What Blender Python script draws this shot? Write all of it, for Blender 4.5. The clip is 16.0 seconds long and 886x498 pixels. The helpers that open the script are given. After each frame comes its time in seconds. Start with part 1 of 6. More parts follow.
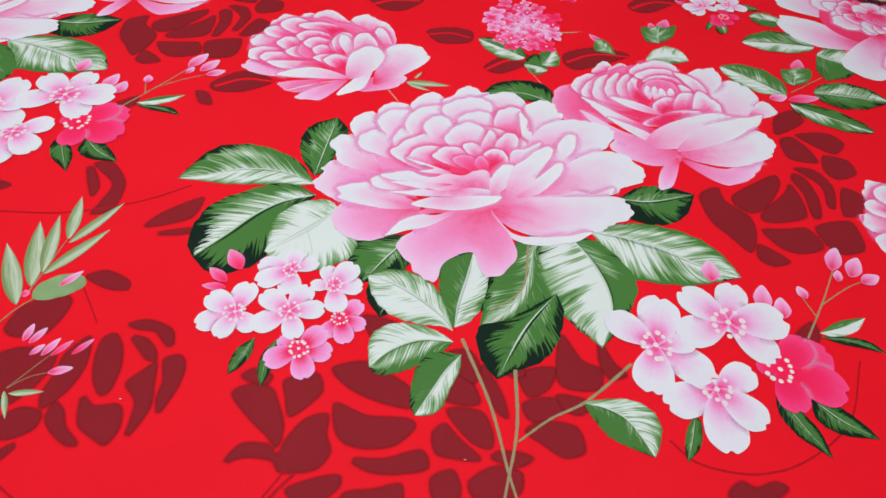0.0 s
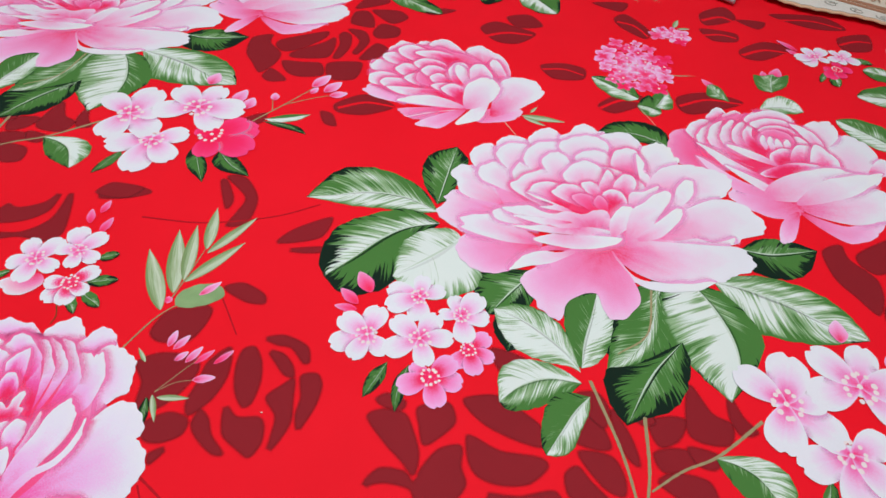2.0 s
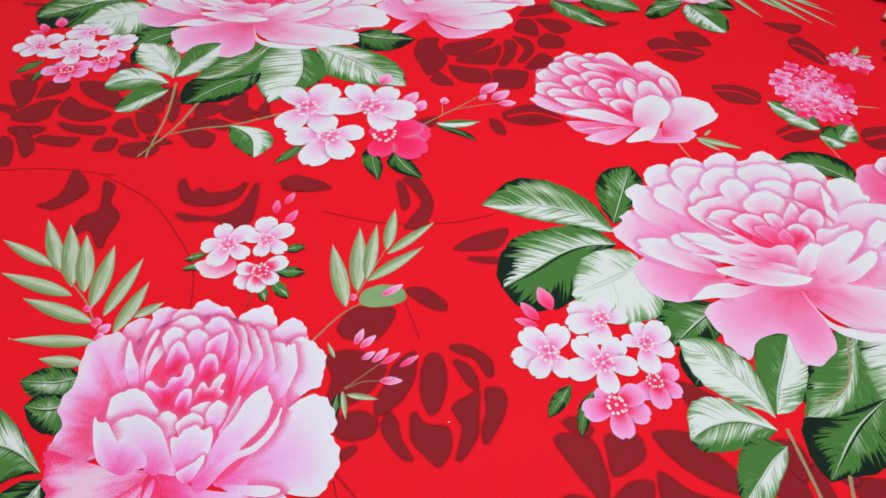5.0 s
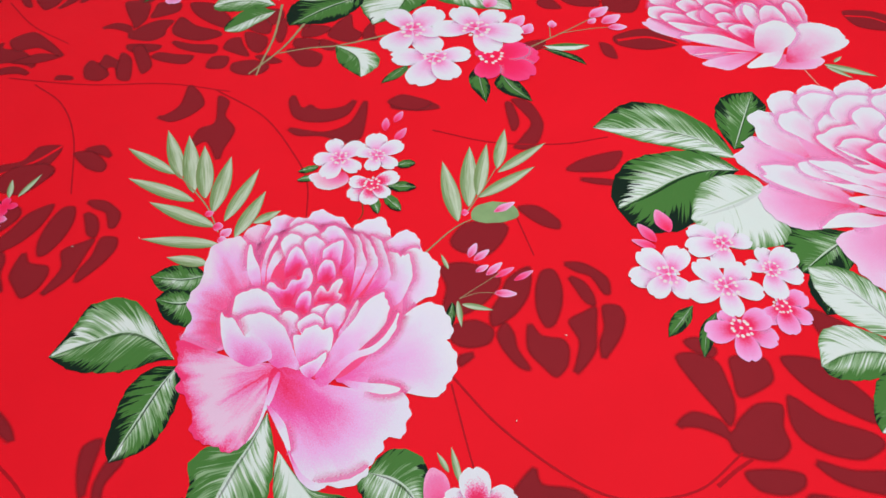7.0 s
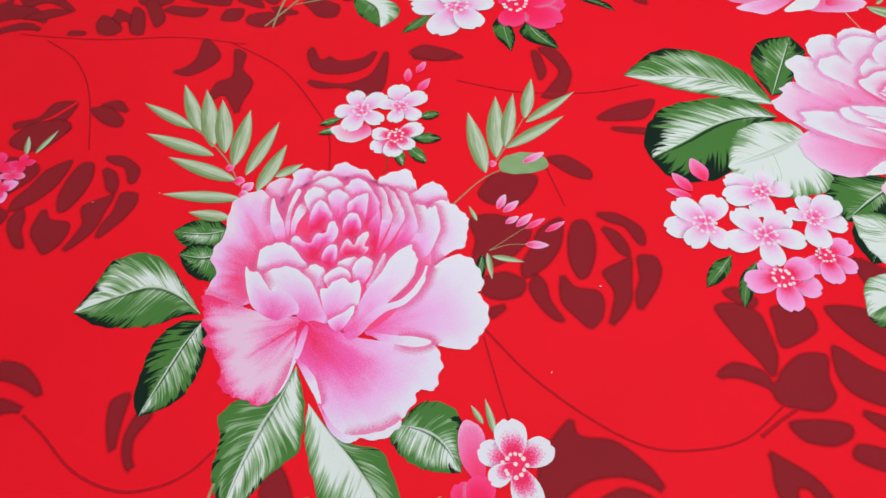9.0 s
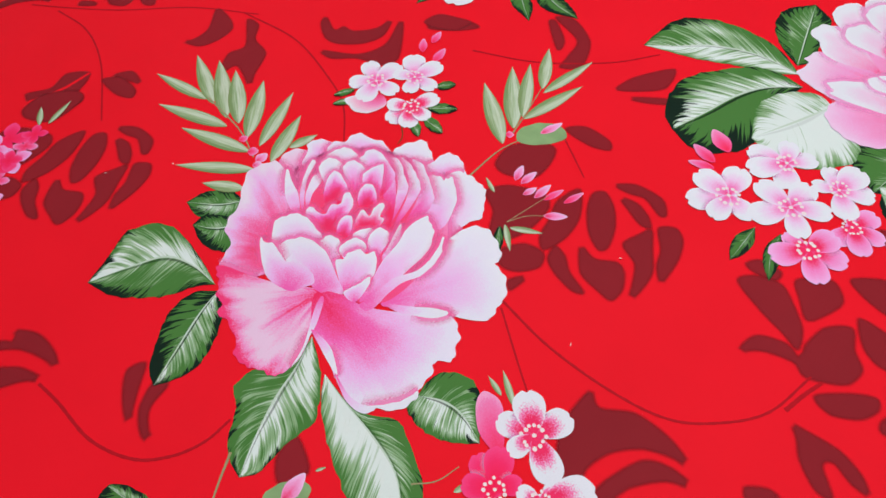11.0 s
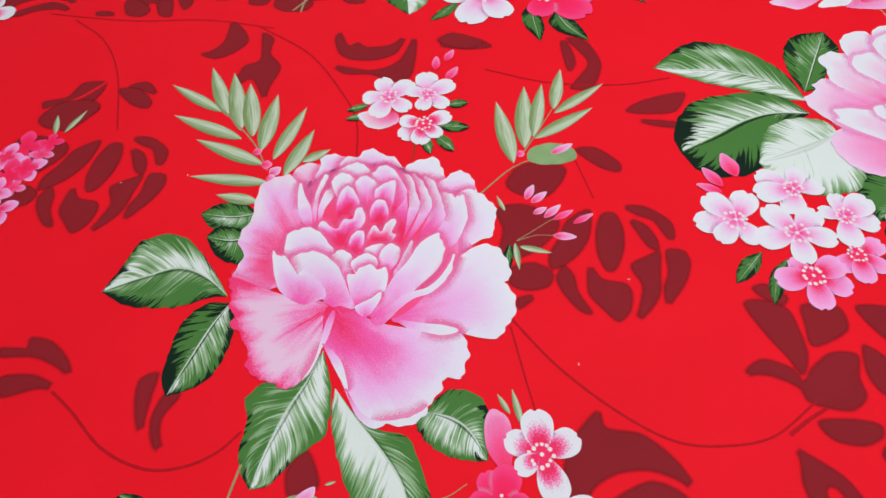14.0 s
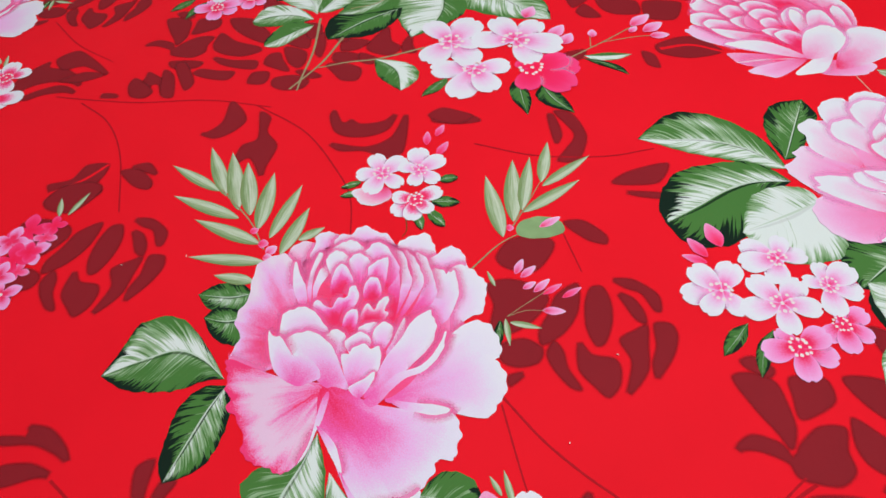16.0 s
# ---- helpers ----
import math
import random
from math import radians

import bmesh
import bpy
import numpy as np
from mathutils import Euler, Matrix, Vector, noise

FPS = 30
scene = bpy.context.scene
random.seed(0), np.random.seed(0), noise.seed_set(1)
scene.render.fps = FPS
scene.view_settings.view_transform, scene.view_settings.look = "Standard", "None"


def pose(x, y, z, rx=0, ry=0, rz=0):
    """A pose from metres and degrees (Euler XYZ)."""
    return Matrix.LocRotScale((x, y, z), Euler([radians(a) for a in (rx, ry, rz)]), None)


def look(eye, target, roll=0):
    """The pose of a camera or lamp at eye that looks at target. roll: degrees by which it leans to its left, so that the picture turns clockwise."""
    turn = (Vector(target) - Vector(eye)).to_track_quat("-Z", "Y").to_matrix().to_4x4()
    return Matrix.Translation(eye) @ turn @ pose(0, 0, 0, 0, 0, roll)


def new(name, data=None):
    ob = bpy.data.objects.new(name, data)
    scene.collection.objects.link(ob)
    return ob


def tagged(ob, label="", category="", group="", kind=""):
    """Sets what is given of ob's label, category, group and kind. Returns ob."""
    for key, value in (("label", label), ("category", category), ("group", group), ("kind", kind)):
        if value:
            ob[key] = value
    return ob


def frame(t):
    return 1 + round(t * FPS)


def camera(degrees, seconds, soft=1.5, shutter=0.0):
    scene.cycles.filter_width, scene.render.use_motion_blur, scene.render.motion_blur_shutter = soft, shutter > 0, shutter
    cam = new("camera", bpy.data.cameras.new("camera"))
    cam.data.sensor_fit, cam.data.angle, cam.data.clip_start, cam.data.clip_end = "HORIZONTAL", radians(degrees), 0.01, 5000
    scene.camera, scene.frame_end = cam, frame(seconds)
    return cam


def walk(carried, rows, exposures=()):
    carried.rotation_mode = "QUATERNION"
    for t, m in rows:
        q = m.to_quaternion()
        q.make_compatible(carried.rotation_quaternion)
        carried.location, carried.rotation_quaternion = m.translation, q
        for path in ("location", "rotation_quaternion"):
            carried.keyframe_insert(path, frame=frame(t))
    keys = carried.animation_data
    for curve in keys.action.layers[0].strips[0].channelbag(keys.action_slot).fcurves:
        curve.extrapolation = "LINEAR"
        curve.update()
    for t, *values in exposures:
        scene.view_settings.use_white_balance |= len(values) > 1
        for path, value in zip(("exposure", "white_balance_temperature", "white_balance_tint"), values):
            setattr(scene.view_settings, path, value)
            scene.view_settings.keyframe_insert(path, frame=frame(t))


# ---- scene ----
import itertools
from mathutils.geometry import delaunay_2d_cdt

cam = camera(69.75, 16.0, soft=1.55)
# seconds, eye, then yaw, pitch and roll in degrees
ROWS = [
    (0, 0.1677, -0.1938, 0.4003, 18.73, -49.55, 5.11),
    (0.5, 0.1508, -0.1991, 0.4025, 19.62, -49.18, 5.19),
    (1, 0.1289, -0.2075, 0.4076, 20.89, -48.68, 5.74),
    (1.5, 0.1108, -0.2175, 0.4112, 22.08, -48.11, 6.05),
    (2, 0.0940, -0.2216, 0.4084, 23.26, -48.26, 6.19),
    (2.5, 0.0768, -0.2273, 0.4070, 23.46, -48.37, 7.61),
    (3, 0.0562, -0.2333, 0.4044, 25.55, -48.65, 6.71),
    (3.5, 0.0404, -0.2401, 0.4067, 27.20, -48.48, 6.39),
    (4, 0.0258, -0.2467, 0.4091, 27.96, -48.22, 6.69),
    (4.2, 0.0211, -0.2476, 0.4089, 28.50, -48.19, 6.60),
    (6.3, -0.0018, -0.2931, 0.3829, 38.46, -50.39, 1.52),
    (6.5, -0.0035, -0.2973, 0.3797, 38.38, -50.84, 1.92),
    (7, -0.0083, -0.3028, 0.3728, 40.60, -52.18, 0.29),
    (7.5, -0.0102, -0.3106, 0.3644, 40.45, -52.63, 0.54),
    (8, -0.0124, -0.3116, 0.3602, 41.39, -53.82, -0.49),
    (10.3, -0.0160, -0.3168, 0.3463, 43.19, -55.68, -2.62),
    (10.5, -0.0157, -0.3175, 0.3453, 43.58, -56.12, -2.66),
    (11, -0.0173, -0.3187, 0.3442, 43.94, -56.20, -2.79),
    (11.5, -0.0182, -0.3198, 0.3439, 43.89, -56.33, -2.63),
    (12, -0.0196, -0.3211, 0.3433, 44.12, -56.41, -2.68),
    (12.5, -0.0218, -0.3229, 0.3430, 44.05, -56.43, -2.25),
    (13, -0.0219, -0.3232, 0.3466, 44.22, -56.08, -2.36),
    (13.5, -0.0237, -0.3248, 0.3483, 44.03, -55.92, -1.90),
    (14, -0.0241, -0.3225, 0.3518, 43.72, -55.43, -1.32),
    (14.5, -0.0278, -0.3197, 0.3575, 44.01, -54.68, -1.54),
    (15, -0.0288, -0.3166, 0.3629, 43.37, -53.64, -1.06),
    (15.5, -0.0278, -0.3116, 0.3712, 43.21, -52.33, -1.55),
    (16, -0.0270, -0.3051, 0.3754, 44.16, -51.85, -2.85),
]


def aim(x, y, z, yaw, pitch, roll):
    a, b = radians(yaw), radians(pitch)
    way = Vector((-math.sin(a) * math.cos(b), math.cos(a) * math.cos(b), math.sin(b)))
    return look((x, y, z), Vector((x, y, z)) + way, roll)


walk(cam, [(t, aim(*row)) for t, *row in ROWS], [(0, 0.0), (16, 0.0)])

# ---- light ----
world = bpy.data.worlds.new("room_air")
scene.world = world
world.use_nodes = True
world.node_tree.nodes["Background"].inputs[0].default_value = (0.9, 0.95, 1.0, 1)
world.node_tree.nodes["Background"].inputs[1].default_value = 0.15


def area_lamp(name, m, sx, sy, watts, colour):
    data = bpy.data.lights.new(name, "AREA")
    data.shape, data.size, data.size_y, data.energy, data.color = "RECTANGLE", sx, sy, watts, colour
    ob = new(name, data)
    ob.matrix_world = m
    return ob


area_lamp("ceiling_lamp", look((-0.06, 0.08, 1.52), (-0.06, 0.08, 0)), 0.8, 0.8, 21.8, (0.95, 0.98, 1.0))
# weak fill light added in front of the solid west wall, which has no window
area_lamp("window_daylight", look((-1.94, 0.6, 0.85), (0, 0.4, 0)), 1.3, 1.1, 4, (0.92, 0.96, 1.0))


# ---- materials ----
class Nodes:
    """A small builder of node materials."""

    def __init__(self, name, rough=0.7):
        self.mat = bpy.data.materials.new(name)
        self.mat.use_nodes = True
        self.tree = self.mat.node_tree
        self.shader = self.tree.nodes["Principled BSDF"]
        self.shader.inputs["Roughness"].default_value = rough
        self.shader.inputs["Specular IOR Level"].default_value = 0.06

    def put(self, socket, value):
        if isinstance(value, bpy.types.NodeSocket):
            self.tree.links.new(value, socket)
        else:
            socket.default_value = value

    def node(self, kind, **settings):
        n = self.tree.nodes.new(kind)
        for key, value in settings.items():
            setattr(n, key, value)
        return n

    def math(self, op, a, b=0.0, clamp=False):
        n = self.node("ShaderNodeMath", operation=op, use_clamp=clamp)
        self.put(n.inputs[0], a), self.put(n.inputs[1], b)
        return n.outputs[0]

    def step(self, value, low, high):
        n = self.node("ShaderNodeMapRange", interpolation_type="SMOOTHSTEP")
        self.put(n.inputs[0], value), self.put(n.inputs[1], low), self.put(n.inputs[2], high)
        return n.outputs[0]

    def mix(self, factor, a, b):
        n = self.node("ShaderNodeMix", data_type="RGBA")
        self.put(n.inputs[0], factor), self.put(n.inputs[6], a), self.put(n.inputs[7], b)
        return n.outputs[2]

    def uv(self):
        n = self.node("ShaderNodeSeparateXYZ")
        self.put(n.inputs[0], self.node("ShaderNodeUVMap").outputs[0])
        return n.outputs[0], n.outputs[1]

    def join(self, x, y, z=0.0):
        n = self.node("ShaderNodeCombineXYZ")
        self.put(n.inputs[0], x), self.put(n.inputs[1], y), self.put(n.inputs[2], z)
        return n.outputs[0]

    def noise(self, at, scale, detail=2.0, rough=0.5):
        n = self.node("ShaderNodeTexNoise")
        self.put(n.inputs["Vector"], at)
        n.inputs["Scale"].default_value, n.inputs["Detail"].default_value, n.inputs["Roughness"].default_value = scale, detail, rough
        return n.outputs["Fac"]

    def place(self):
        return self.node("ShaderNodeNewGeometry").outputs["Position"]

    def random(self):
        return self.node("ShaderNodeObjectInfo").outputs["Random"]

    def tint(self):
        n = self.node("ShaderNodeSeparateColor")
        self.put(n.inputs[0], self.node("ShaderNodeObjectInfo").outputs["Color"])
        return n.outputs

    def ramp(self, factor, stops):
        n = self.node("ShaderNodeValToRGB")
        ramp = n.color_ramp
        while len(ramp.elements) < len(stops):
            ramp.elements.new(0.5)
        for e, (at, colour) in zip(ramp.elements, stops):
            e.position, e.color = at, (*colour, 1)
        self.put(n.inputs[0], factor)
        return n.outputs[0]

    def weave(self, strength=0.25):
        """Plain-weave relief, about 24 threads to the centimetre, with slack and lint over it."""
        at = self.place()
        s = self.node("ShaderNodeSeparateXYZ")
        self.put(s.inputs[0], at)
        a = self.math("SINE", self.math("MULTIPLY", s.outputs[0], 15000.0))
        b = self.math("SINE", self.math("MULTIPLY", s.outputs[1], 15000.0))
        high = self.math("ADD", self.math("MULTIPLY", a, b), self.math("MULTIPLY", self.noise(at, 900.0), 2.0))
        n = self.node("ShaderNodeBump")
        n.inputs["Strength"].default_value, n.inputs["Distance"].default_value = strength, 0.0001
        self.put(n.inputs["Height"], high)
        self.put(self.shader.inputs["Normal"], n.outputs[0])

    def done(self, colour):
        """The print's colour with the uneven ink of a screen print."""
        at = self.place()
        grain = self.math("ADD", self.math("MULTIPLY", self.noise(at, 1500.0), 0.10), self.math("MULTIPLY", self.noise(at, 14.0), 0.10))
        ink = self.node("ShaderNodeHueSaturation")
        self.put(ink.inputs["Value"], self.math("ADD", grain, 0.9))
        self.put(ink.inputs["Color"], colour)
        self.put(self.shader.inputs["Base Color"], ink.outputs[0])
        self.weave()
        return self.mat


RED = (0.86, 0.0068, 0.0165)
DARK = (0.27, 0.014, 0.021)


def plain(name, colour, rough=0.7, spread=0.15, scale=30.0):
    n = Nodes(name, rough)
    low = tuple(c * (1 - spread) for c in colour)
    n.put(n.shader.inputs["Base Color"], n.mix(n.noise(n.place(), scale, 4.0), (*low, 1), (*colour, 1)))
    return n.mat


def ground(n):
    """The red of the cloth, a little cloudy."""
    return n.mix(n.noise(n.place(), 5.0, 3.0), (RED[0] * 0.93, RED[1], RED[2], 1), (RED[0] * 1.02, RED[1] * 1.5, RED[2] * 1.5, 1))


def red_cloth():
    n = Nodes("red_cotton", 0.62)
    return n.done(ground(n))


def petal_ink(name, stops, streak=0.16, grain=0.30):
    """Ink that runs from the base of a petal (0) to its rim (1), with brushed streaks and stippled halftone."""
    n = Nodes(name)
    u, v = n.uv()
    r = n.math("MULTIPLY", n.random(), 37.0)
    lines = n.noise(n.join(n.math("MULTIPLY", u, 1.3), n.math("MULTIPLY", v, 34.0), r), 1.0, 3.0)
    dots = n.noise(n.place(), 1100.0, 1.0)
    cloud = n.noise(n.place(), 45.0, 2.0)
    f = n.math("ADD", u, n.math("MULTIPLY", n.math("SUBTRACT", lines, 0.5), streak))
    f = n.math("ADD", f, n.math("MULTIPLY", n.math("SUBTRACT", dots, 0.5), grain))
    f = n.math("ADD", f, n.math("MULTIPLY", n.math("SUBTRACT", cloud, 0.5), 0.22), True)
    return n.done(n.ramp(f, stops))


WHITE, LILAC, PINK, HOT = (0.76, 0.785, 0.86), (0.82, 0.57, 0.77), (0.87, 0.23, 0.49), (0.86, 0.03, 0.13)
ROSE_LILAC, MAGENTA, MAUVE_WHITE = (0.84, 0.46, 0.82), (0.89, 0.13, 0.46), (0.77, 0.75, 0.89)
INK = {
    "rosy": petal_ink("magenta_petal_ink", [(0.10, HOT), (0.36, MAGENTA), (0.64, ROSE_LILAC), (0.92, MAUVE_WHITE)], 0.34),
    "rosymid": petal_ink("magenta_heart_ink", [(0.36, HOT), (0.58, MAGENTA), (0.76, ROSE_LILAC), (0.95, MAUVE_WHITE)], 0.3),
    "brushed": petal_ink("brushed_petal_ink", [(0.10, (0.90, 0.02, 0.09)), (0.38, (0.90, 0.13, 0.36)), (0.66, ROSE_LILAC), (0.95, (0.80, 0.70, 0.84))], 0.75),
    "rosyrim": petal_ink("magenta_rim_ink", [(0.10, MAGENTA), (0.40, ROSE_LILAC), (0.76, MAUVE_WHITE), (1.0, (0.78, 0.80, 0.88))]),
    "pale": petal_ink("pale_petal_ink", [(0.03, HOT), (0.22, PINK), (0.50, LILAC), (0.80, WHITE)]),
    "rim": petal_ink("white_petal_ink", [(0.05, PINK), (0.38, LILAC), (0.70, WHITE), (1.0, (0.78, 0.83, 0.85))]),
    "mid": petal_ink("pink_petal_ink", [(0.27, HOT), (0.54, PINK), (0.76, LILAC), (0.94, WHITE)], 0.28),
    "vivid": petal_ink("vivid_petal_ink", [(0.38, HOT), (0.58, (0.88, 0.16, 0.40)), (0.78, LILAC), (0.94, WHITE)], 0.3),
    "deep": petal_ink("deep_pink_ink", [(0.0, HOT), (0.6, (0.92, 0.07, 0.20)), (1.0, PINK)]),
    "hot": petal_ink("hot_pink_ink", [(0.0, (0.92, 0.025, 0.10)), (0.45, (0.92, 0.10, 0.30)), (0.85, PINK), (1.0, (0.88, 0.38, 0.62))]),
    "pink": petal_ink("rose_petal_ink", [(0.0, HOT), (0.35, PINK), (0.72, (0.87, 0.40, 0.70)), (1.0, (0.84, 0.60, 0.82))]),
    "lilac": petal_ink("lilac_petal_ink", [(0.0, HOT), (0.4, (0.86, 0.33, 0.64)), (0.75, LILAC), (1.0, (0.79, 0.68, 0.83))], 0.3),
    "streak": petal_ink("streaked_petal_ink", [(0.06, (0.90, 0.04, 0.16)), (0.24, (0.88, 0.24, 0.56)), (0.46, LILAC), (0.66, LILAC), (0.84, (0.88, 0.30, 0.60)), (1.0, (0.90, 0.05, 0.20))], 0.85),
    "white": petal_ink("white_blossom_ink", [(0.0, (0.88, 0.05, 0.22)), (0.17, (0.87, 0.24, 0.56)), (0.42, (0.82, 0.58, 0.82)), (0.74, WHITE)], 0.10, 0.25),
    "whiter": petal_ink("stippled_blossom_ink", [(0.0, (0.92, 0.04, 0.15)), (0.30, HOT), (0.48, PINK), (0.66, WHITE)], 0.10, 0.55),
    "pinkw": petal_ink("rosy_blossom_ink", [(0.0, HOT), (0.4, PINK), (0.75, (0.83, 0.55, 0.68)), (1.0, WHITE)], 0.1, 0.3),
    "crimson": petal_ink("crimson_blossom_ink", [(0.0, (0.92, 0.015, 0.08)), (0.6, (0.93, 0.03, 0.15)), (1.0, (0.93, 0.07, 0.25))], 0.1, 0.2),
    "rose": petal_ink("rose_blossom_ink", [(0.0, (0.92, 0.03, 0.13)), (0.25, HOT), (0.55, (0.89, 0.24, 0.56)), (1.0, (0.86, 0.46, 0.80))], 0.1, 0.3),
}


def leaf_ink(name, green, pale, white, black):
    """A brushed leaf: strokes run from the midrib out to the rims. The object's colour says how white
    each half is and how many black strokes it takes."""
    n = Nodes(name)
    u, v = n.uv()
    tint = n.tint()
    r = n.math("MULTIPLY", n.random(), 51.0)
    side = n.step(v, 0.49, 0.51)
    off = n.math("MULTIPLY", n.math("ABSOLUTE", n.math("SUBTRACT", v, 0.5)), 2.0)
    seat = n.math("ADD", r, n.math("MULTIPLY", side, 17.0))
    lean = n.math("SUBTRACT", u, n.math("MULTIPLY", off, 0.22))
    comb = n.noise(n.join(n.math("MULTIPLY", lean, 46.0), n.math("MULTIPLY", off, 0.7), seat), 1.0, 2.0, 0.6)
    fine = n.noise(n.join(n.math("MULTIPLY", lean, 95.0), n.math("MULTIPLY", off, 1.1), seat), 1.0, 2.0)
    broad = n.noise(n.join(n.math("MULTIPLY", lean, 3.4), n.math("MULTIPLY", off, 1.3), seat), 1.0, 1.0)
    lit = n.math("ADD", n.math("MULTIPLY", tint[0], n.math("SUBTRACT", 1.0, side)), n.math("MULTIPLY", tint[1], side))
    light = n.math("ADD", n.math("MULTIPLY", n.math("SUBTRACT", lit, 0.81), 1.15), n.math("MULTIPLY", n.math("SUBTRACT", comb, 0.5), 1.7))
    light = n.math("ADD", light, n.math("MULTIPLY", n.math("SUBTRACT", broad, 0.5), 1.5))
    light = n.math("ADD", light, n.math("MULTIPLY", n.math("SUBTRACT", 0.55, n.math("POWER", off, 2.0)), 0.60))
    light = n.math("ADD", light, n.math("MULTIPLY", n.math("SUBTRACT", fine, 0.5), 0.7))
    colour = n.mix(n.step(light, -0.34, 0.02), (*green, 1), (*pale, 1))
    colour = n.mix(n.step(light, 0.0, 0.34), colour, (*white, 1))
    colour = n.mix(n.math("MULTIPLY", n.step(n.math("ADD", off, n.math("MULTIPLY", comb, 0.25)), 1.04, 1.12), n.step(lit, 1.0, 0.85)), colour, (*green, 1))
    ends = n.math("MULTIPLY", n.math("ABSOLUTE", n.math("SUBTRACT", u, 0.45)), 0.75)
    dark = n.math("ADD", n.math("MULTIPLY", n.math("SUBTRACT", comb, 0.5), 1.5), n.math("MULTIPLY", n.math("SUBTRACT", off, 0.72), 0.8))
    dark = n.math("ADD", n.math("ADD", dark, ends), n.math("SUBTRACT", n.math("MULTIPLY", tint[2], 0.72), 0.70))
    dark = n.math("ADD", dark, n.math("MULTIPLY", n.math("SUBTRACT", broad, 0.5), 1.3))
    dark = n.math("SUBTRACT", dark, n.math("MULTIPLY", n.math("SUBTRACT", lit, 0.3), 0.42))
    colour = n.mix(n.step(dark, 0.0, 0.13), colour, (*black, 1))
    # the midrib, pale with a dark line along one flank
    width = n.math("SUBTRACT", 1.0, n.math("MULTIPLY", u, 0.75))
    flank = n.math("MULTIPLY", n.step(n.math("ABSOLUTE", n.math("SUBTRACT", v, 0.535)), n.math("MULTIPLY", width, 0.030), 0.008), n.math("ADD", 0.15, n.math("MULTIPLY", tint[2], 0.8), True))
    colour = n.mix(flank, colour, (*black, 1))
    colour = n.mix(n.step(off, n.math("MULTIPLY", width, 0.050), n.math("MULTIPLY", width, 0.028)), colour, tuple(0.4 * a + 0.6 * b for a, b in zip((*pale, 1), (*white, 1))))
    return n.done(colour)


LEAF = leaf_ink("green_leaf_ink", (0.068, 0.200, 0.046), (0.27, 0.44, 0.24), (0.70, 0.80, 0.77), (0.008, 0.022, 0.014))
STEM = {
    "olive": plain("olive_stem_ink", (0.40, 0.35, 0.19), 0.7, 0.35, 300.0),
    "white": plain("pale_vein_ink", (0.66, 0.76, 0.66), 0.7, 0.2, 200.0),
    "dark": plain("dark_stem_ink", (0.09, 0.10, 0.03), 0.7, 0.4, 300.0),
    "pink": plain("pink_stem_ink", (0.78, 0.45, 0.35), 0.7, 0.2, 300.0),
}
POD = plain("green_pod_ink", (0.31, 0.50, 0.23), 0.7, 0.45, 70.0)
STAMEN = plain("stamen_ink", (0.84, 0.74, 0.76), 0.7, 0.06, 400.0)


def shade_ink():
    """Dark red ground figure, soft at its rim where it runs out into the red."""
    n = Nodes("dark_red_ground_ink", 0.62)
    u, v = n.uv()
    f = n.math("ADD", u, n.math("MULTIPLY", n.math("SUBTRACT", n.noise(n.place(), 500.0), 0.5), 0.10))
    n.put(n.shader.inputs["Alpha"], n.math("SUBTRACT", 1.0, n.step(f, 0.12, 0.92), True))
    return n.done(n.mix(n.noise(n.place(), 9.0, 2.0), (DARK[0] * 0.86, DARK[1], DARK[2], 1), (DARK[0] * 1.08, DARK[1] * 1.2, DARK[2] * 1.2, 1)))


def wash_ink(name, colour, most):
    """A thin wash that lets what lies under it through, more and more towards its outer side."""
    n = Nodes(name)
    u, v = n.uv()
    n.put(n.shader.inputs["Base Color"], (*colour, 1))
    grain = n.math("MULTIPLY", n.math("SUBTRACT", n.noise(n.place(), 900.0), 0.5), 0.5)
    n.put(n.shader.inputs["Alpha"], n.math("MULTIPLY", n.step(n.math("ADD", u, grain), 1.0, 0.0), most))
    return n.mat


WASH = wash_ink("rosy_wash", (1.0, 0.17, 0.46), 0.60)
SOFT_WASH = wash_ink("soft_pink_wash", (0.97, 0.38, 0.72), 0.60)
THIN_WASH = wash_ink("thin_lilac_wash", (0.78, 0.34, 0.62), 0.5)
SHADE = shade_ink()
VINE = plain("dark_red_vine_ink", (0.52, 0.010, 0.020), 0.65, 0.3, 200.0)
CLOTH = red_cloth()


# ---- building blocks ----
def mesh_object(name, verts, faces, material, parent=None, uvs=None, label="", smooth=False):
    mesh = bpy.data.meshes.new(name)
    mesh.from_pydata(verts, [], faces)
    if uvs is not None:
        layer = mesh.uv_layers.new(name="UVMap")
        flat = np.array([uvs[i] for f in faces for i in f], dtype=np.float32).ravel()
        layer.data.foreach_set("uv", flat)
    mesh.materials.append(material)
    if smooth:
        mesh.polygons.foreach_set("use_smooth", [True] * len(mesh.polygons))
    mesh.update()
    ob = new(name, mesh)
    ob.parent = parent
    if label:
        tagged(ob, label)
    return ob


def box(bm, lo, hi, bevel=0.0):
    lo, hi = Vector(lo), Vector(hi)
    made = bmesh.ops.create_cube(bm, size=1.0, matrix=Matrix.Translation((lo + hi) / 2) @ Matrix.Diagonal((*(hi - lo), 1)))
    if bevel:
        edges = {e for v in made["verts"] for e in v.link_edges}
        bmesh.ops.bevel(bm, geom=list(edges), offset=bevel, segments=3, affect="EDGES", profile=0.5)


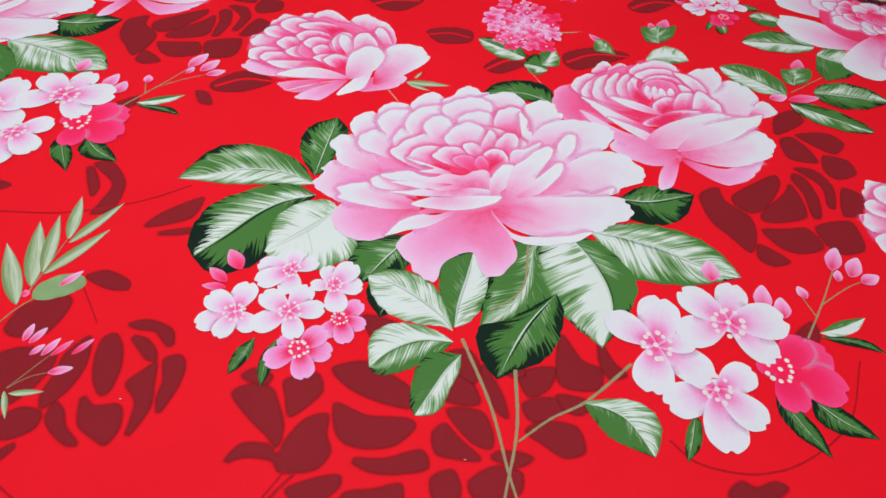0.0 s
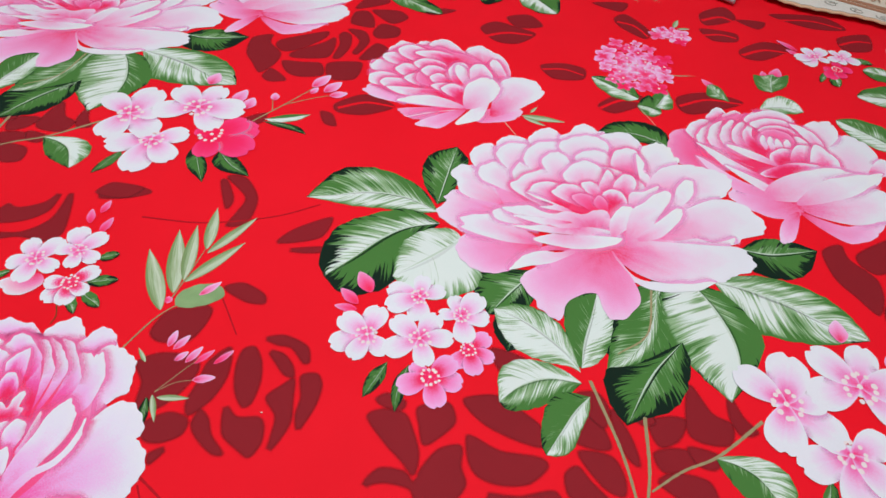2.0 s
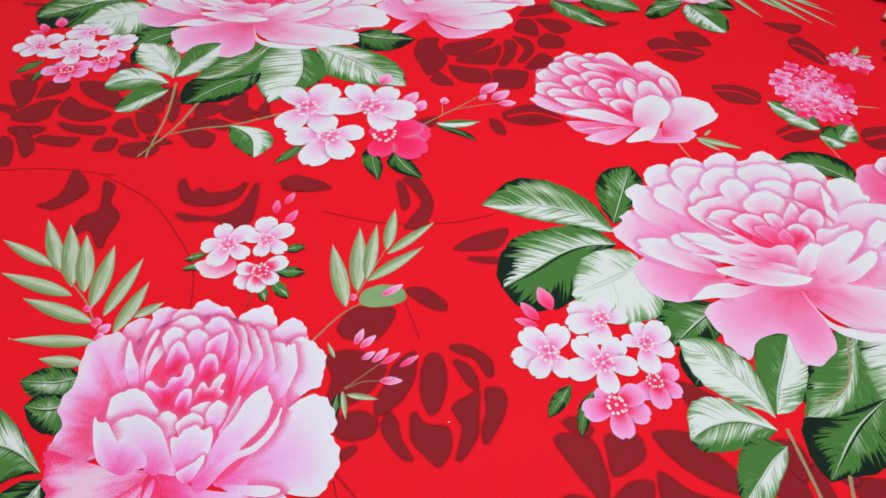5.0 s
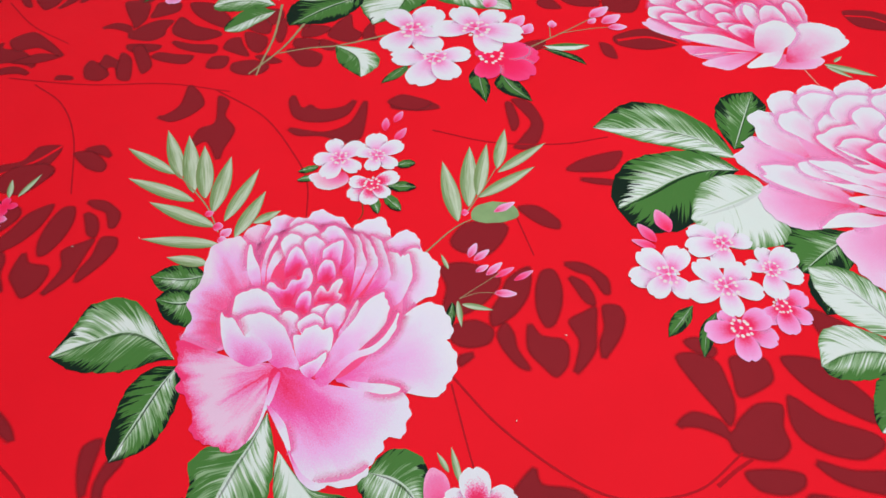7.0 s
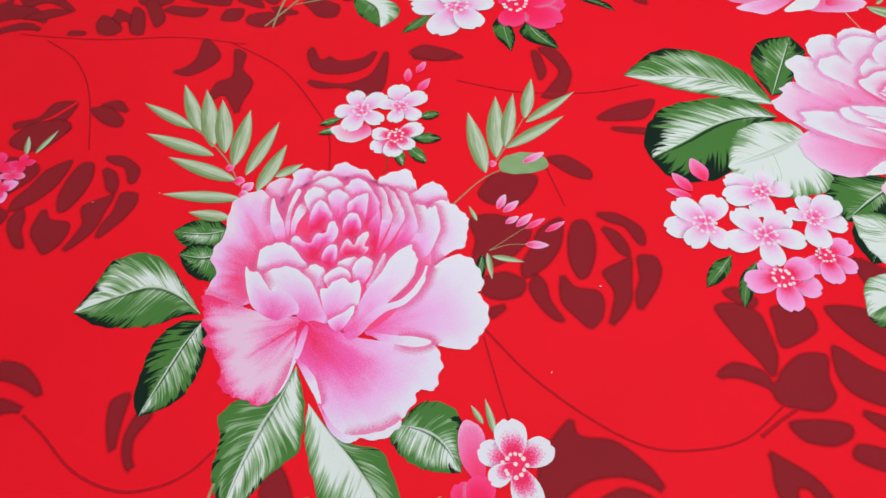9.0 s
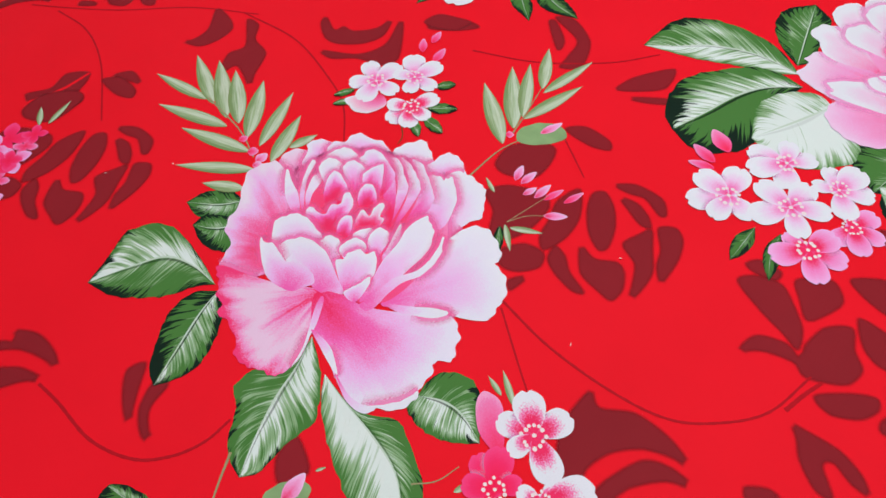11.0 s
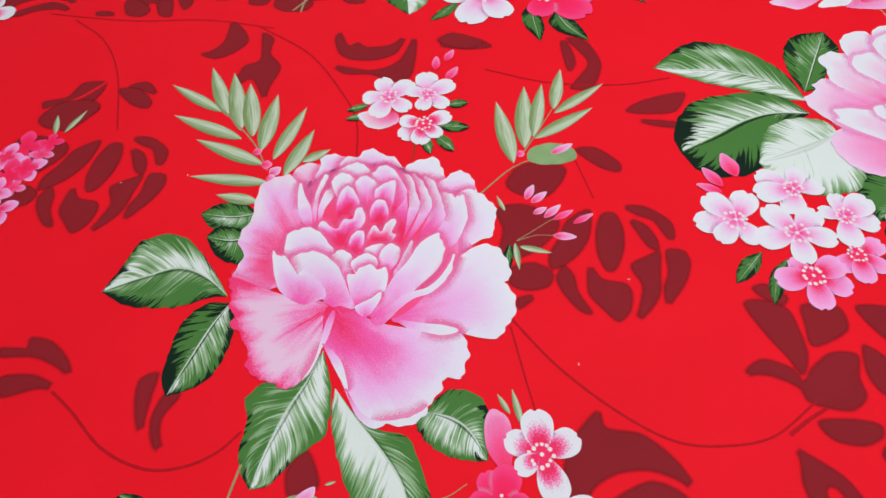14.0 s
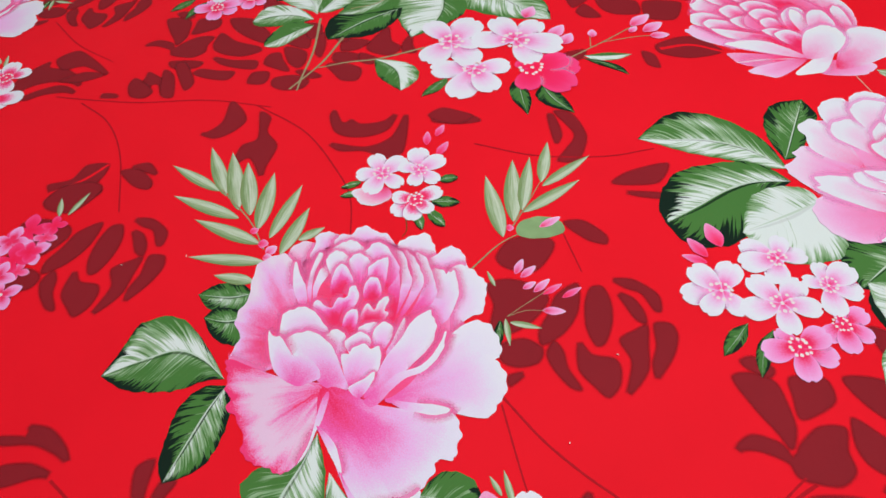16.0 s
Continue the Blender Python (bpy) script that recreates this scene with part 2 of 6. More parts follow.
def part(name, bm, material, parent=None, label=""):
    mesh = bpy.data.meshes.new(name)
    bm.to_mesh(mesh)
    bm.free()
    mesh.materials.append(material)
    ob = new(name, mesh)
    ob.parent = parent
    if label:
        tagged(ob, label)
    return ob


# ---- the room ----
def slab(name, lo, hi, material, kind="structure", label="", category=""):
    bm = bmesh.new()
    box(bm, lo, hi)
    return tagged(part(name, bm, material), label, category, kind=kind)


PAINT = plain("wall_paint", (0.78, 0.77, 0.74), 0.8, 0.04, 3.0)
FLOOR = plain("floor_tile", (0.45, 0.40, 0.34), 0.4, 0.15, 5.0)
slab("floor", (-2.1, -1.9, -0.80), (2.3, 2.7, -0.70), FLOOR, label="plain tiled floor of the room", category="floor")
slab("ceiling", (-2.1, -1.9, 1.84), (2.3, 2.7, 1.94), PAINT, label="white painted ceiling", category="ceiling")
slab("wall_north", (-2.0, 2.6, -0.70), (2.2, 2.7, 1.84), PAINT, label="white painted wall", category="wall")
slab("wall_south", (-2.0, -1.9, -0.70), (2.2, -1.8, 1.84), PAINT, label="white painted wall", category="wall")
slab("wall_west", (-2.1, -1.9, -0.70), (-2.0, 2.7, 1.84), PAINT, label="white painted wall", category="wall")
slab("wall_east", (2.2, -1.9, -0.70), (2.3, 2.7, 1.84), PAINT, label="white painted wall", category="wall")

WOOD = plain("brown_wood", (0.22, 0.12, 0.06), 0.45, 0.4, 18.0)
table = tagged(new("table"), "large wooden table under the spread red fabric", "table")
table.location = (-0.2, 0.25, -0.70)
bm = bmesh.new()
box(bm, (-1.15, -1.05, 0.66), (1.15, 1.15, 0.698), 0.006)
part("tabletop", bm, WOOD, table)
for x, y in itertools.product((-1.05, 1.05), (-0.95, 1.05)):
    bm = bmesh.new()
    box(bm, (x - 0.04, y - 0.04, 0), (x + 0.04, y + 0.04, 0.66), 0.004)
    part("leg", bm, WOOD, table)


# ---- the printed fabric ----
def spread_cloth():
    """The sheet: flat on the table, its borders falling over the edges in soft waves."""
    nx, ny = 96, 92
    xs, ys = np.linspace(-1.45, 1.05, nx), np.linspace(-0.90, 1.50, ny)
    verts = []
    for y in ys:
        for x in xs:
            dx, dy = max(-1.36 - x, x - 0.96, 0), max(-0.81 - y, y - 1.41, 0)
            drop = dx + dy
            wave = 0.006 * math.sin(38 * (y if dx > dy else x)) * min(drop * 25, 1)
            px = min(max(x, -1.362), 0.962) + (wave if dx > dy else 0)
            py = min(max(y, -0.812), 1.412) + (wave if dy >= dx and dy > 0 else 0)
            verts.append((px, py, -drop))
    faces = [(j * nx + i, j * nx + i + 1, (j + 1) * nx + i + 1, (j + 1) * nx + i) for j in range(ny - 1) for i in range(nx - 1)]
    ob = mesh_object("printed_fabric", verts, faces, CLOTH, smooth=True)
    thick = ob.modifiers.new("thickness", "SOLIDIFY")
    thick.thickness, thick.offset = 0.0008, -1
    return tagged(ob, "bright red cotton fabric printed with pink peonies, spread flat", "fabric")


fabric = spread_cloth()
spot = Vector((0, 0))
SHIFT = Vector((0, 0))
level = itertools.count()
CELL = []  # what one repeat of the print holds


def at(x, y):
    """The place, in centimetres, from which a figure is drawn."""
    spot.x, spot.y = x + SHIFT.x, y + SHIFT.y


def height():
    return 0.0002 + 0.0000006 * next(level)


def cm(points):
    return [Vector((p[0], p[1])) for p in points]


def ring(points, per=9, close=True):
    """A smooth closed line through the points."""
    out, k = [], len(points)
    for i in range(k):
        a, b, c, d = (points[(i + j) % k] for j in (-1, 0, 1, 2))
        for j in range(per):
            t = j / per
            out.append(0.5 * (2 * b + (c - a) * t + (2 * a - 5 * b + 4 * c - d) * t * t + (3 * b - a - 3 * c + d) * t ** 3))
    return out


def sheet(name, verts, faces, uvs, material, parent=None, tint=None, label=""):
    """One printed shape: a thin skin of ink on the cloth."""
    z = height()
    o = spot
    ob = mesh_object(name, [((o.x + p[0]) / 100, (o.y + p[1]) / 100, z) for p in verts], faces, material, parent or fabric, uvs, label)
    if tint:
        ob.color = (*tint, 1)
    if parent is None:
        CELL.append(ob)
    return ob


def fan(name, base, line, material, parent=None, rings=(0.3, 0.55, 0.78, 0.92, 1.0), even=False):
    """A petal filled from its base out to its line; UV runs from the base to the rim."""
    far = max((p - base).length for p in line)
    n = len(line)
    verts, uvs, faces = [base], [(0.0, 0.5)], []
    for s in rings:
        for i, p in enumerate(line):
            q = base.lerp(p, s)
            verts.append(q)
            uvs.append(((0.0 if s == even else 1.0) if even else s ** 1.3 * (0.30 + 0.70 * min(1.0, (p - base).length / far * 1.25)), i / n))
    for i in range(n):
        j = (i + 1) % n
        faces.append((0, 1 + i, 1 + j))
        for k in range(len(rings) - 1):
            a, b = 1 + k * n, 1 + (k + 1) * n
            faces.append((a + i, b + i, b + j, a + j))
    area = sum(line[i].x * line[(i + 1) % n].y - line[(i + 1) % n].x * line[i].y for i in range(n))
    if area < 0:
        faces = [f[::-1] for f in faces]
    return sheet(name, verts, faces, uvs, material, parent)


host = {}


def filled(line, step, inset=0.0):
    """Triangles that fill a closed line of any shape, with points inside it; gives also how far each point lies from the line."""
    ring_pts = [p.copy() for p in line]
    outline = np.array([(p.x, p.y) for p in line])
    follow = np.roll(outline, -1, axis=0)
    lo, hi = outline.min(0), outline.max(0)
    xs, ys = np.arange(lo[0], hi[0], step), np.arange(lo[1], hi[1], step * 0.87)
    inner = [(x + (0.5 * step if k % 2 else 0), y) for k, y in enumerate(ys) for x in xs]
    if inset:
        normals, area = outward(line)
        inner += [tuple(p - d * inset) for p, d in zip(line, normals)]

    def depth(points):
        p = np.array(points, float).reshape(-1, 1, 2)
        way = follow - outline
        t = np.clip(((p - outline) * way).sum(-1) / np.maximum((way ** 2).sum(-1), 1e-12), 0, 1)
        return np.sqrt((((outline + t[..., None] * way) - p) ** 2).sum(-1)).min(1)

    if inner:
        far = depth(inner)
        keep = 0.9 * inset if inset else 0.3 * step
        ring_pts += [Vector(p) for p, d in zip(inner, far) if d > keep and covers(line, Vector(p))]
    n = len(line)
    verts, _, faces, *_ = delaunay_2d_cdt(ring_pts, [(k, (k + 1) % n) for k in range(n)], [], 1, 1e-5)
    faces = [tuple(f) for f in faces]
    faces = [f if (verts[f[1]] - verts[f[0]]).cross(verts[f[2]] - verts[f[1]]) > 0 else f[::-1] for f in faces]
    return verts, faces, depth([(v.x, v.y) for v in verts])


def outward(line):
    """The normals of a closed line, away from what it holds."""
    n = len(line)
    area = sum(line[i].x * line[(i + 1) % n].y - line[(i + 1) % n].x * line[i].y for i in range(n))
    out = []
    for i in range(n):
        d = line[(i + 1) % n] - line[i - 1]
        d = d.normalized() if d.length > 1e-9 else Vector((0, 0))
        out.append(Vector((d.y, -d.x)) * (1 if area > 0 else -1))
    return out, area


LAID = {}  # the outlines already printed, flower by flower


def covers(line, p):
    """Whether a closed line holds the point."""
    hit = False
    for i in range(len(line)):
        a, c = line[i - 1], line[i]
        if (a.y > p.y) != (c.y > p.y) and p.x < (c.x - a.x) * (p.y - a.y) / (c.y - a.y) + a.x:
            hit = not hit
    return hit


def halo(line, parent, reach, ink, base, bare):
    """The rosy wash that the print lays round a petal, fading out over the petals behind it."""
    key = parent.name if parent else ""
    before = LAID.setdefault(key, [])
    normals, area = outward(line)
    n = len(line)
    normals = [sum((normals[(i + k) % n] for k in range(-4, 5)), Vector((0, 0))) / 9 for i in range(n)]
    near = [p - d * 0.02 for p, d in zip(line, normals)]
    far = [p + d * reach for p, d in zip(line, normals)]
    over = [0.0 if any(covers(b, p + d * 0.25 * reach) for b in before) else 1.0 for p, d in zip(line, normals)]
    before.append(line[::2])
    over = [max(o, 1.0 - ((p - base).length - bare) / (0.9 * bare)) for o, p in zip(over, line)]
    if min(over) > 0.5:
        return
    faces = []
    for i in range(n):
        j = (i + 1) % n
        if (over[i] < 0.5 or over[j] < 0.5) and (line[i] - base).length > bare and (far[j] - far[i]).dot(near[j] - near[i]) > 0:
            faces.append((i, n + i, n + j, j))
    if not faces:
        return
    if area < 0:
        faces = [f[::-1] for f in faces]
    sheet("petal_shading", near + far, faces, [(o, 0.0) for o in over] + [(1.0, 0.0)] * n, ink, parent)


def petal(tone, lobes, base, *edge):
    base, pts = Vector(base), cm(edge)
    line = ring([base] + pts, 12)
    k, size = len(line), max((p - base).length for p in pts)
    out = []
    for i, p in enumerate(line):
        away = p - base
        f = min(1.0, away.length / size)
        s = i / k * lobes * 2.3 + 0.13 * math.sin(i * 0.9 + size)
        wave = abs(math.sin(math.pi * s)) ** 0.6 - 0.6 if lobes else 0.10 * math.sin(i * 0.33 + size)
        wave += 0.16 * math.sin(i * (0.62 + 0.12 * math.sin(size * 7)) + size)
        out.append(p + away.normalized() * (0.052 * size * wave * f ** 1.5) if away.length > 1e-6 else p)
    halo(out, host.get("now"), min(0.8, 0.13 * size + 0.16), SOFT_WASH if tone in ("pale", "rim", "lilac", "pink") else WASH, base, 0.34 * size)
    verts, faces, deep = filled(out, max(size / 8, 0.22))
    away = [(v - base) for v in verts]
    mean = sum(out, Vector((0, 0))) / k - base
    turn = math.atan2(mean.y, mean.x)
    uvs = []
    for a, d in zip(away, deep):
        r = a.length / size
        rim = math.exp(-d / (0.09 * size + 0.08))
        uvs.append((min(1.0, 0.80 * r + 0.32 * rim * min(1.0, 1.7 * r)), 0.5 + ((math.atan2(a.y, a.x) - turn + math.pi) % math.tau - math.pi) / math.tau))
    return sheet("petal", verts, faces, uvs, INK[tone], host.get("now"))


def spine(base, tip, left, right, n=16, full=1.15):
    """Rows across a leaf from its base to its tip: left rim, midrib, right rim."""
    way = tip - base
    long2 = way.length_squared
    rows = []

    def offset(p):
        u = min(max((p - base).dot(way) / long2, 0.25), 0.72)
        return u, p - (base + way * u)

    (ul, ol), (ur, orr) = offset(left), offset(right)
    bend = (ol + orr) * 0.18
    for i in range(n + 1):
        u = 0.5 - 0.5 * math.cos(math.pi * i / n)
        rib = base + way * u + bend * 4 * u * (1 - u)

        def bulge(peak):
            a, b = full * peak, full * (1 - peak) * 1.15
            peak = a / (a + b)
            return (u ** a * (1 - u) ** b) / (peak ** a * (1 - peak) ** b)

        rows.append((u, base + way * u + ol * bulge(ul), rib, base + way * u + orr * bulge(ur)))
    return rows


def leaf_shape(name, material, base, tip, left, right, parent=None, tint=None, full=1.0, wob=0.0):
    rows = spine(Vector(base), Vector(tip), Vector(left), Vector(right), 18, full)
    across = (0, 0.18, 0.5, 0.82, 1.0)
    verts, uvs, faces = [], [], []
    for k, (u, a, m, b) in enumerate(rows):
        wave = 1 + wob * math.sin(u * 19 + base[0] * 3)
        a, b = m.lerp(a, wave), m.lerp(b, 2 - wave)
        for v in across:
            p = a.lerp(m, v * 2) if v <= 0.5 else m.lerp(b, v * 2 - 1)
            verts.append(p), uvs.append((u, v))
    w = len(across)
    for i in range(len(rows) - 1):
        for j in range(w - 1):
            faces.append((i * w + j, i * w + j + 1, (i + 1) * w + j + 1, (i + 1) * w + j))
    d, s = Vector(tip) - Vector(base), Vector(left) - Vector(right)
    if d.x * s.y - d.y * s.x < 0:
        faces = [f[::-1] for f in faces]
    else:
        faces = [f for f in faces]
    mesh_faces = faces
    a, b, c = (verts[k] for k in faces[len(faces) // 2][:3])
    if (b - a).x * (c - b).y - (b - a).y * (c - b).x < 0:
        mesh_faces = [f[::-1] for f in faces]
    return sheet(name, verts, mesh_faces, uvs, material, parent, tint)


def leaf(white, dark, side, base, tip, left, right):
    lit, dim = min(1.0, white + 0.3), max(0.0, white - 0.2)
    leaf_shape("leaf", LEAF, base, tip, left, right, None, (lit, dim, dark) if side else (dim, lit, dark), 1.2, 0.05)


def along(points, count):
    """A smooth open line through the points, cut into equal steps."""
    pts = cm(points)
    full = [2 * pts[0] - pts[1]] + pts + [2 * pts[-1] - pts[-2]]
    line = []
    for a, b, c, d in zip(full, full[1:], full[2:], full[3:]):
        for j in range(8):
            t = j / 8
            line.append(0.5 * (2 * b + (c - a) * t + (2 * a - 5 * b + 4 * c - d) * t * t + (3 * b - a - 3 * c + d) * t ** 3))
    line.append(pts[-1])
    far = [0.0]
    for a, b in zip(line, line[1:]):
        far.append(far[-1] + (b - a).length)
    where = np.linspace(0, far[-1], count)
    return [Vector(p) for p in zip(np.interp(where, far, [p.x for p in line]), np.interp(where, far, [p.y for p in line]))]


def leaf_curve(tint, rib, one, other):
    """A leaf with a bent midrib and its two rims, each drawn from the base to the tip; the tint says how white each half is and how dark the strokes."""
    n = 26
    middle = along(rib, n)
    rims = [along([rib[0], *side, rib[-1]], n) for side in (one, other)]
    for k, side in enumerate(rims):
        for i in range(1, n - 1):
            side[i] += (side[i] - middle[i]) * (0.022 * math.sin(i * 1.9 + rib[0][0] + k) + 0.015 * math.sin(i * 3.1 + k))
    across = (0, 0.17, 0.34, 0.5, 0.66, 0.83, 1.0)
    verts, uvs = [], []
    for i in range(n):
        for v in across:
            verts.append(rims[0][i].lerp(middle[i], v * 2) if v <= 0.5 else middle[i].lerp(rims[1][i], v * 2 - 1))
            uvs.append((i / (n - 1), v))
    w = len(across)
    faces = [(i * w + j, i * w + j + 1, (i + 1) * w + j + 1, (i + 1) * w + j) for i in range(n - 1) for j in range(w - 1)]
    a, b, c = (verts[k] for k in faces[len(faces) // 2][:3])
    if (b - a).cross(c - b) < 0:
        faces = [f[::-1] for f in faces]
    sheet("leaf", verts, faces, uvs, LEAF, None, tint)


def pod(base, tip, left, right):
    leaf_shape("green_pod", POD, base, tip, left, right, None, None, 0.8, 0.03)


def sides(base, tip, half):
    base, tip = Vector(base), Vector(tip)
    across = Vector((-(tip - base).y, (tip - base).x)).normalized() * half
    mid = base.lerp(tip, 0.45)
    return mid + across, mid - across


def blade(tone, half, base, tip):
    leaf_shape("willow_leaf", WILLOW_LEAF, base, tip, *sides(base, tip, half * 0.74), None, None, 1.75)


def bud(tone, half, base, tip):
    left, right = sides(base, tip, half)
    line = ring([Vector(base), left, Vector(tip), right], 6)
    fan("bud", Vector(base).lerp(Vector(tip), 0.1), line, INK[tone])


def ribbon(name, material, width, points, taper=0.4):
    pts = cm(points)
    full = [2 * pts[0] - pts[1]] + pts + [2 * pts[-1] - pts[-2]]
    line = []
    for i in range(1, len(full) - 2):
        a, b, c, d = full[i - 1:i + 3]
        for j in range(10):
            t = j / 10
            line.append(0.5 * (2 * b + (c - a) * t + (2 * a - 5 * b + 4 * c - d) * t * t + (3 * b - a - 3 * c + d) * t ** 3))
    line.append(pts[-1])
    verts, uvs = [], []
    for i, p in enumerate(line):
        d = (line[min(i + 1, len(line) - 1)] - line[max(i - 1, 0)]).normalized()
        w = width / 2 * (1 - taper * i / len(line)) * (1 + 0.12 * math.sin(i * 2.3))
        for k, e in enumerate((-1, 1)):
            verts.append(p + Vector((-d.y, d.x)) * w * e), uvs.append((i / len(line), k))
    faces = [(2 * i, 2 * i + 2, 2 * i + 3, 2 * i + 1) for i in range(len(line) - 1)]
    return sheet(name, verts, faces, uvs, material)


def stem(tone, width, *points):
    ribbon("leaf_vein" if tone == "white" else "stem", STEM[tone], width * 0.8, points)


def blossom(tone, centre, *tips):
    """A five-petalled blossom with a ring of stamen dots."""
    c = Vector(centre)
    tips = [c.lerp(t, 0.95) for t in cm(tips)]
    rng = random.Random(int(abs(c.x * 100 + c.y * 37)))
    ink = INK[{"hot": "crimson", "pink": "rose"}.get(tone, tone)]
    reach = sum((t - c).length for t in tips) / len(tips)
    heart = fan("blossom", c, [c + Vector((math.cos(a), math.sin(a))) * reach * 0.22 for a in np.linspace(0, math.tau, 14)[:-1]], ink, None, (0.5, 1.0))
    order = list(tips)
    rng.shuffle(order)
    for t in order:
        way = t - c
        size = way.length
        side = Vector((-way.y, way.x)) * (0.34 + 0.05 * rng.random())
        line = ring([c, c + way * 0.42 + side * 0.82, c + way * 0.80 + side * 0.88, c + way * (0.98 + 0.03 * rng.random()) + side * 0.30,
                     c + way * (0.94 + 0.03 * rng.random()), c + way * (0.98 + 0.03 * rng.random()) - side * 0.30, c + way * 0.80 - side * 0.88, c + way * 0.42 - side * 0.82], 5)
        halo(line, heart, reach * 0.16, THIN_WASH, c, 0.3 * size)
        fan("petal", c + way * 0.04, line, ink, heart, (0.25, 0.5, 0.75, 0.9, 1.0))
    dots = 12
    for i in range(dots):
        a = math.tau * (i + 0.5 * rng.random()) / dots
        r = reach * (0.22 + 0.10 * rng.random())
        p, s = c + Vector((math.cos(a), math.sin(a))) * r, reach * (0.045 + 0.018 * rng.random())
        fan("stamen", p, [p + Vector((math.cos(b), math.sin(b))) * s for b in np.linspace(0, math.tau, 9)[:-1]], STAMEN, heart, (1.0,))
    p = c
    fan("stamen", p, [p + Vector((math.cos(b), math.sin(b))) * reach * 0.055 for b in np.linspace(0, math.tau, 9)[:-1]], STAMEN, heart, (1.0,))


def whorl(tone, centre, rx, ry, turn, count, size):
    """A ring of small petals round the heart of a peony."""
    c, a0 = Vector(centre), radians(turn)
    rng = random.Random(int(abs(c.x * 71 + rx * 13)))
    for i in range(count):
        a = math.tau * (i + 0.7 * rng.random()) / count
        r = 0.86 + 0.26 * rng.random()
        e = Vector((rx * r * math.cos(a), ry * r * math.sin(a)))
        e = Vector((e.x * math.cos(a0) - e.y * math.sin(a0), e.x * math.sin(a0) + e.y * math.cos(a0)))
        tip, base = c + e, c + e * max(0.08, 1 - size * (0.9 + 0.7 * rng.random()) / e.length)
        way = tip - base
        w = min(max(rx, ry) * math.pi / count * (0.8 + 0.8 * rng.random()), way.length * 0.75)
        side = Vector((-way.y, way.x)).normalized() * w
        skew = side * (0.9 * (rng.random() - 0.5))
        ink = tone if rng.random() < 0.65 else rng.choice(("pale", "mid", "rim", "pink"))
        petal(ink, 2, base, base + way * 0.5 + side * (0.7 + 0.4 * rng.random()), base + way * 0.9 + side * 0.6 + skew * 0.5, tip + skew,
              base + way * 0.9 - side * 0.6 + skew * 0.5, base + way * 0.5 - side * (0.7 + 0.4 * rng.random()))


def florets(centre, rx, ry, turn, count, grown=1.0, vivid=False):
    """A cluster of small four-petalled florets."""
    c, a0 = Vector(centre), radians(turn)
    rng = random.Random(count * 7 + 3)
    for i in range(count):
        r, a = math.sqrt((i + 0.5) / count), i * 2.39996
        e = Vector((rx * r * math.cos(a), ry * r * math.sin(a)))
        e *= 0.86 + 0.3 * rng.random()
        p = c + Vector((e.x * math.cos(a0) - e.y * math.sin(a0), e.x * math.sin(a0) + e.y * math.cos(a0)))
        ink = INK[rng.choice(("pink", "rose", "hot", "crimson", "hot") if r > 0.62 else ("pink", "lilac", "lilac", "rose", "hot"))]
        if vivid:
            ink = INK[rng.choice(("hot", "hot", "rose", "crimson"))]
        size, spin = (0.8 + 0.65 * rng.random()) * grown, rng.random() * 3
        heart = fan("floret", p, [p + Vector((math.cos(b), math.sin(b))) * size * 0.2 for b in np.linspace(0, math.tau, 8)[:-1]], ink, None, (1.0,))
        for k in range(4):
            b = spin + k * math.pi / 2 + 0.3 * rng.random()
            way = Vector((math.cos(b), math.sin(b))) * size
            side = Vector((-way.y, way.x)) * 0.36
            fan("petal", p, ring([p, p + way * 0.55 + side, p + way, p + way * 0.55 - side], 4), ink, heart, (0.5, 1.0))
        if rng.random() < 0.25:
            fan("stamen", p, [p + Vector((math.cos(b), math.sin(b))) * 0.16 for b in np.linspace(0, math.tau, 8)[:-1]], STAMEN, heart, (1.0,))


def shade(base, *edge, grown=0.16):
    """A dark red figure of the ground pattern, with a soft rim."""
    pts = [Vector(base)] + cm(edge)
    line = ring(pts, 8)
    k = len(pts)
    line = [p.lerp(pts[i // 8].lerp(pts[(i // 8 + 1) % k], i % 8 / 8), 0.15) for i, p in enumerate(line)]
    normals, area = outward(line)
    verts, faces, deep = filled([p + d * grown for p, d in zip(line, normals)], 2.0, 0.46)
    sheet("scroll_leaf", verts, faces, [(max(0.0, 1 - d / 0.46), 0.0) for d in deep], SHADE)


def gap(width, *points):
    """A line of the bare red ground between two dark figures."""
    ribbon("ground_line", CLOTH, width, points, 0.3)


def vine(width, *points):
    ribbon("scroll_vine", VINE, width * 1.25, points, 0.2)


def willow_ink():
    n = Nodes("willow_green_ink")
    u, v = n.uv()
    off = n.math("MULTIPLY", n.math("ABSOLUTE", n.math("SUBTRACT", v, 0.5)), 2.0)
    r = n.math("MULTIPLY", n.random(), 29.0)
    lines = n.noise(n.join(n.math("MULTIPLY", u, 3.0), n.math("MULTIPLY", v, 9.0), r), 1.0, 3.0)
    f = n.math("ADD", v, n.math("MULTIPLY", n.math("SUBTRACT", lines, 0.5), 0.9))
    colour = n.ramp(f, [(0.15, (0.20, 0.31, 0.13)), (0.42, (0.37, 0.49, 0.30)), (0.7, (0.56, 0.66, 0.52)), (1.0, (0.33, 0.44, 0.25))])
    return n.done(n.mix(n.step(off, 0.86, 1.0), colour, (0.22, 0.27, 0.10, 1)))


WILLOW_LEAF = willow_ink()


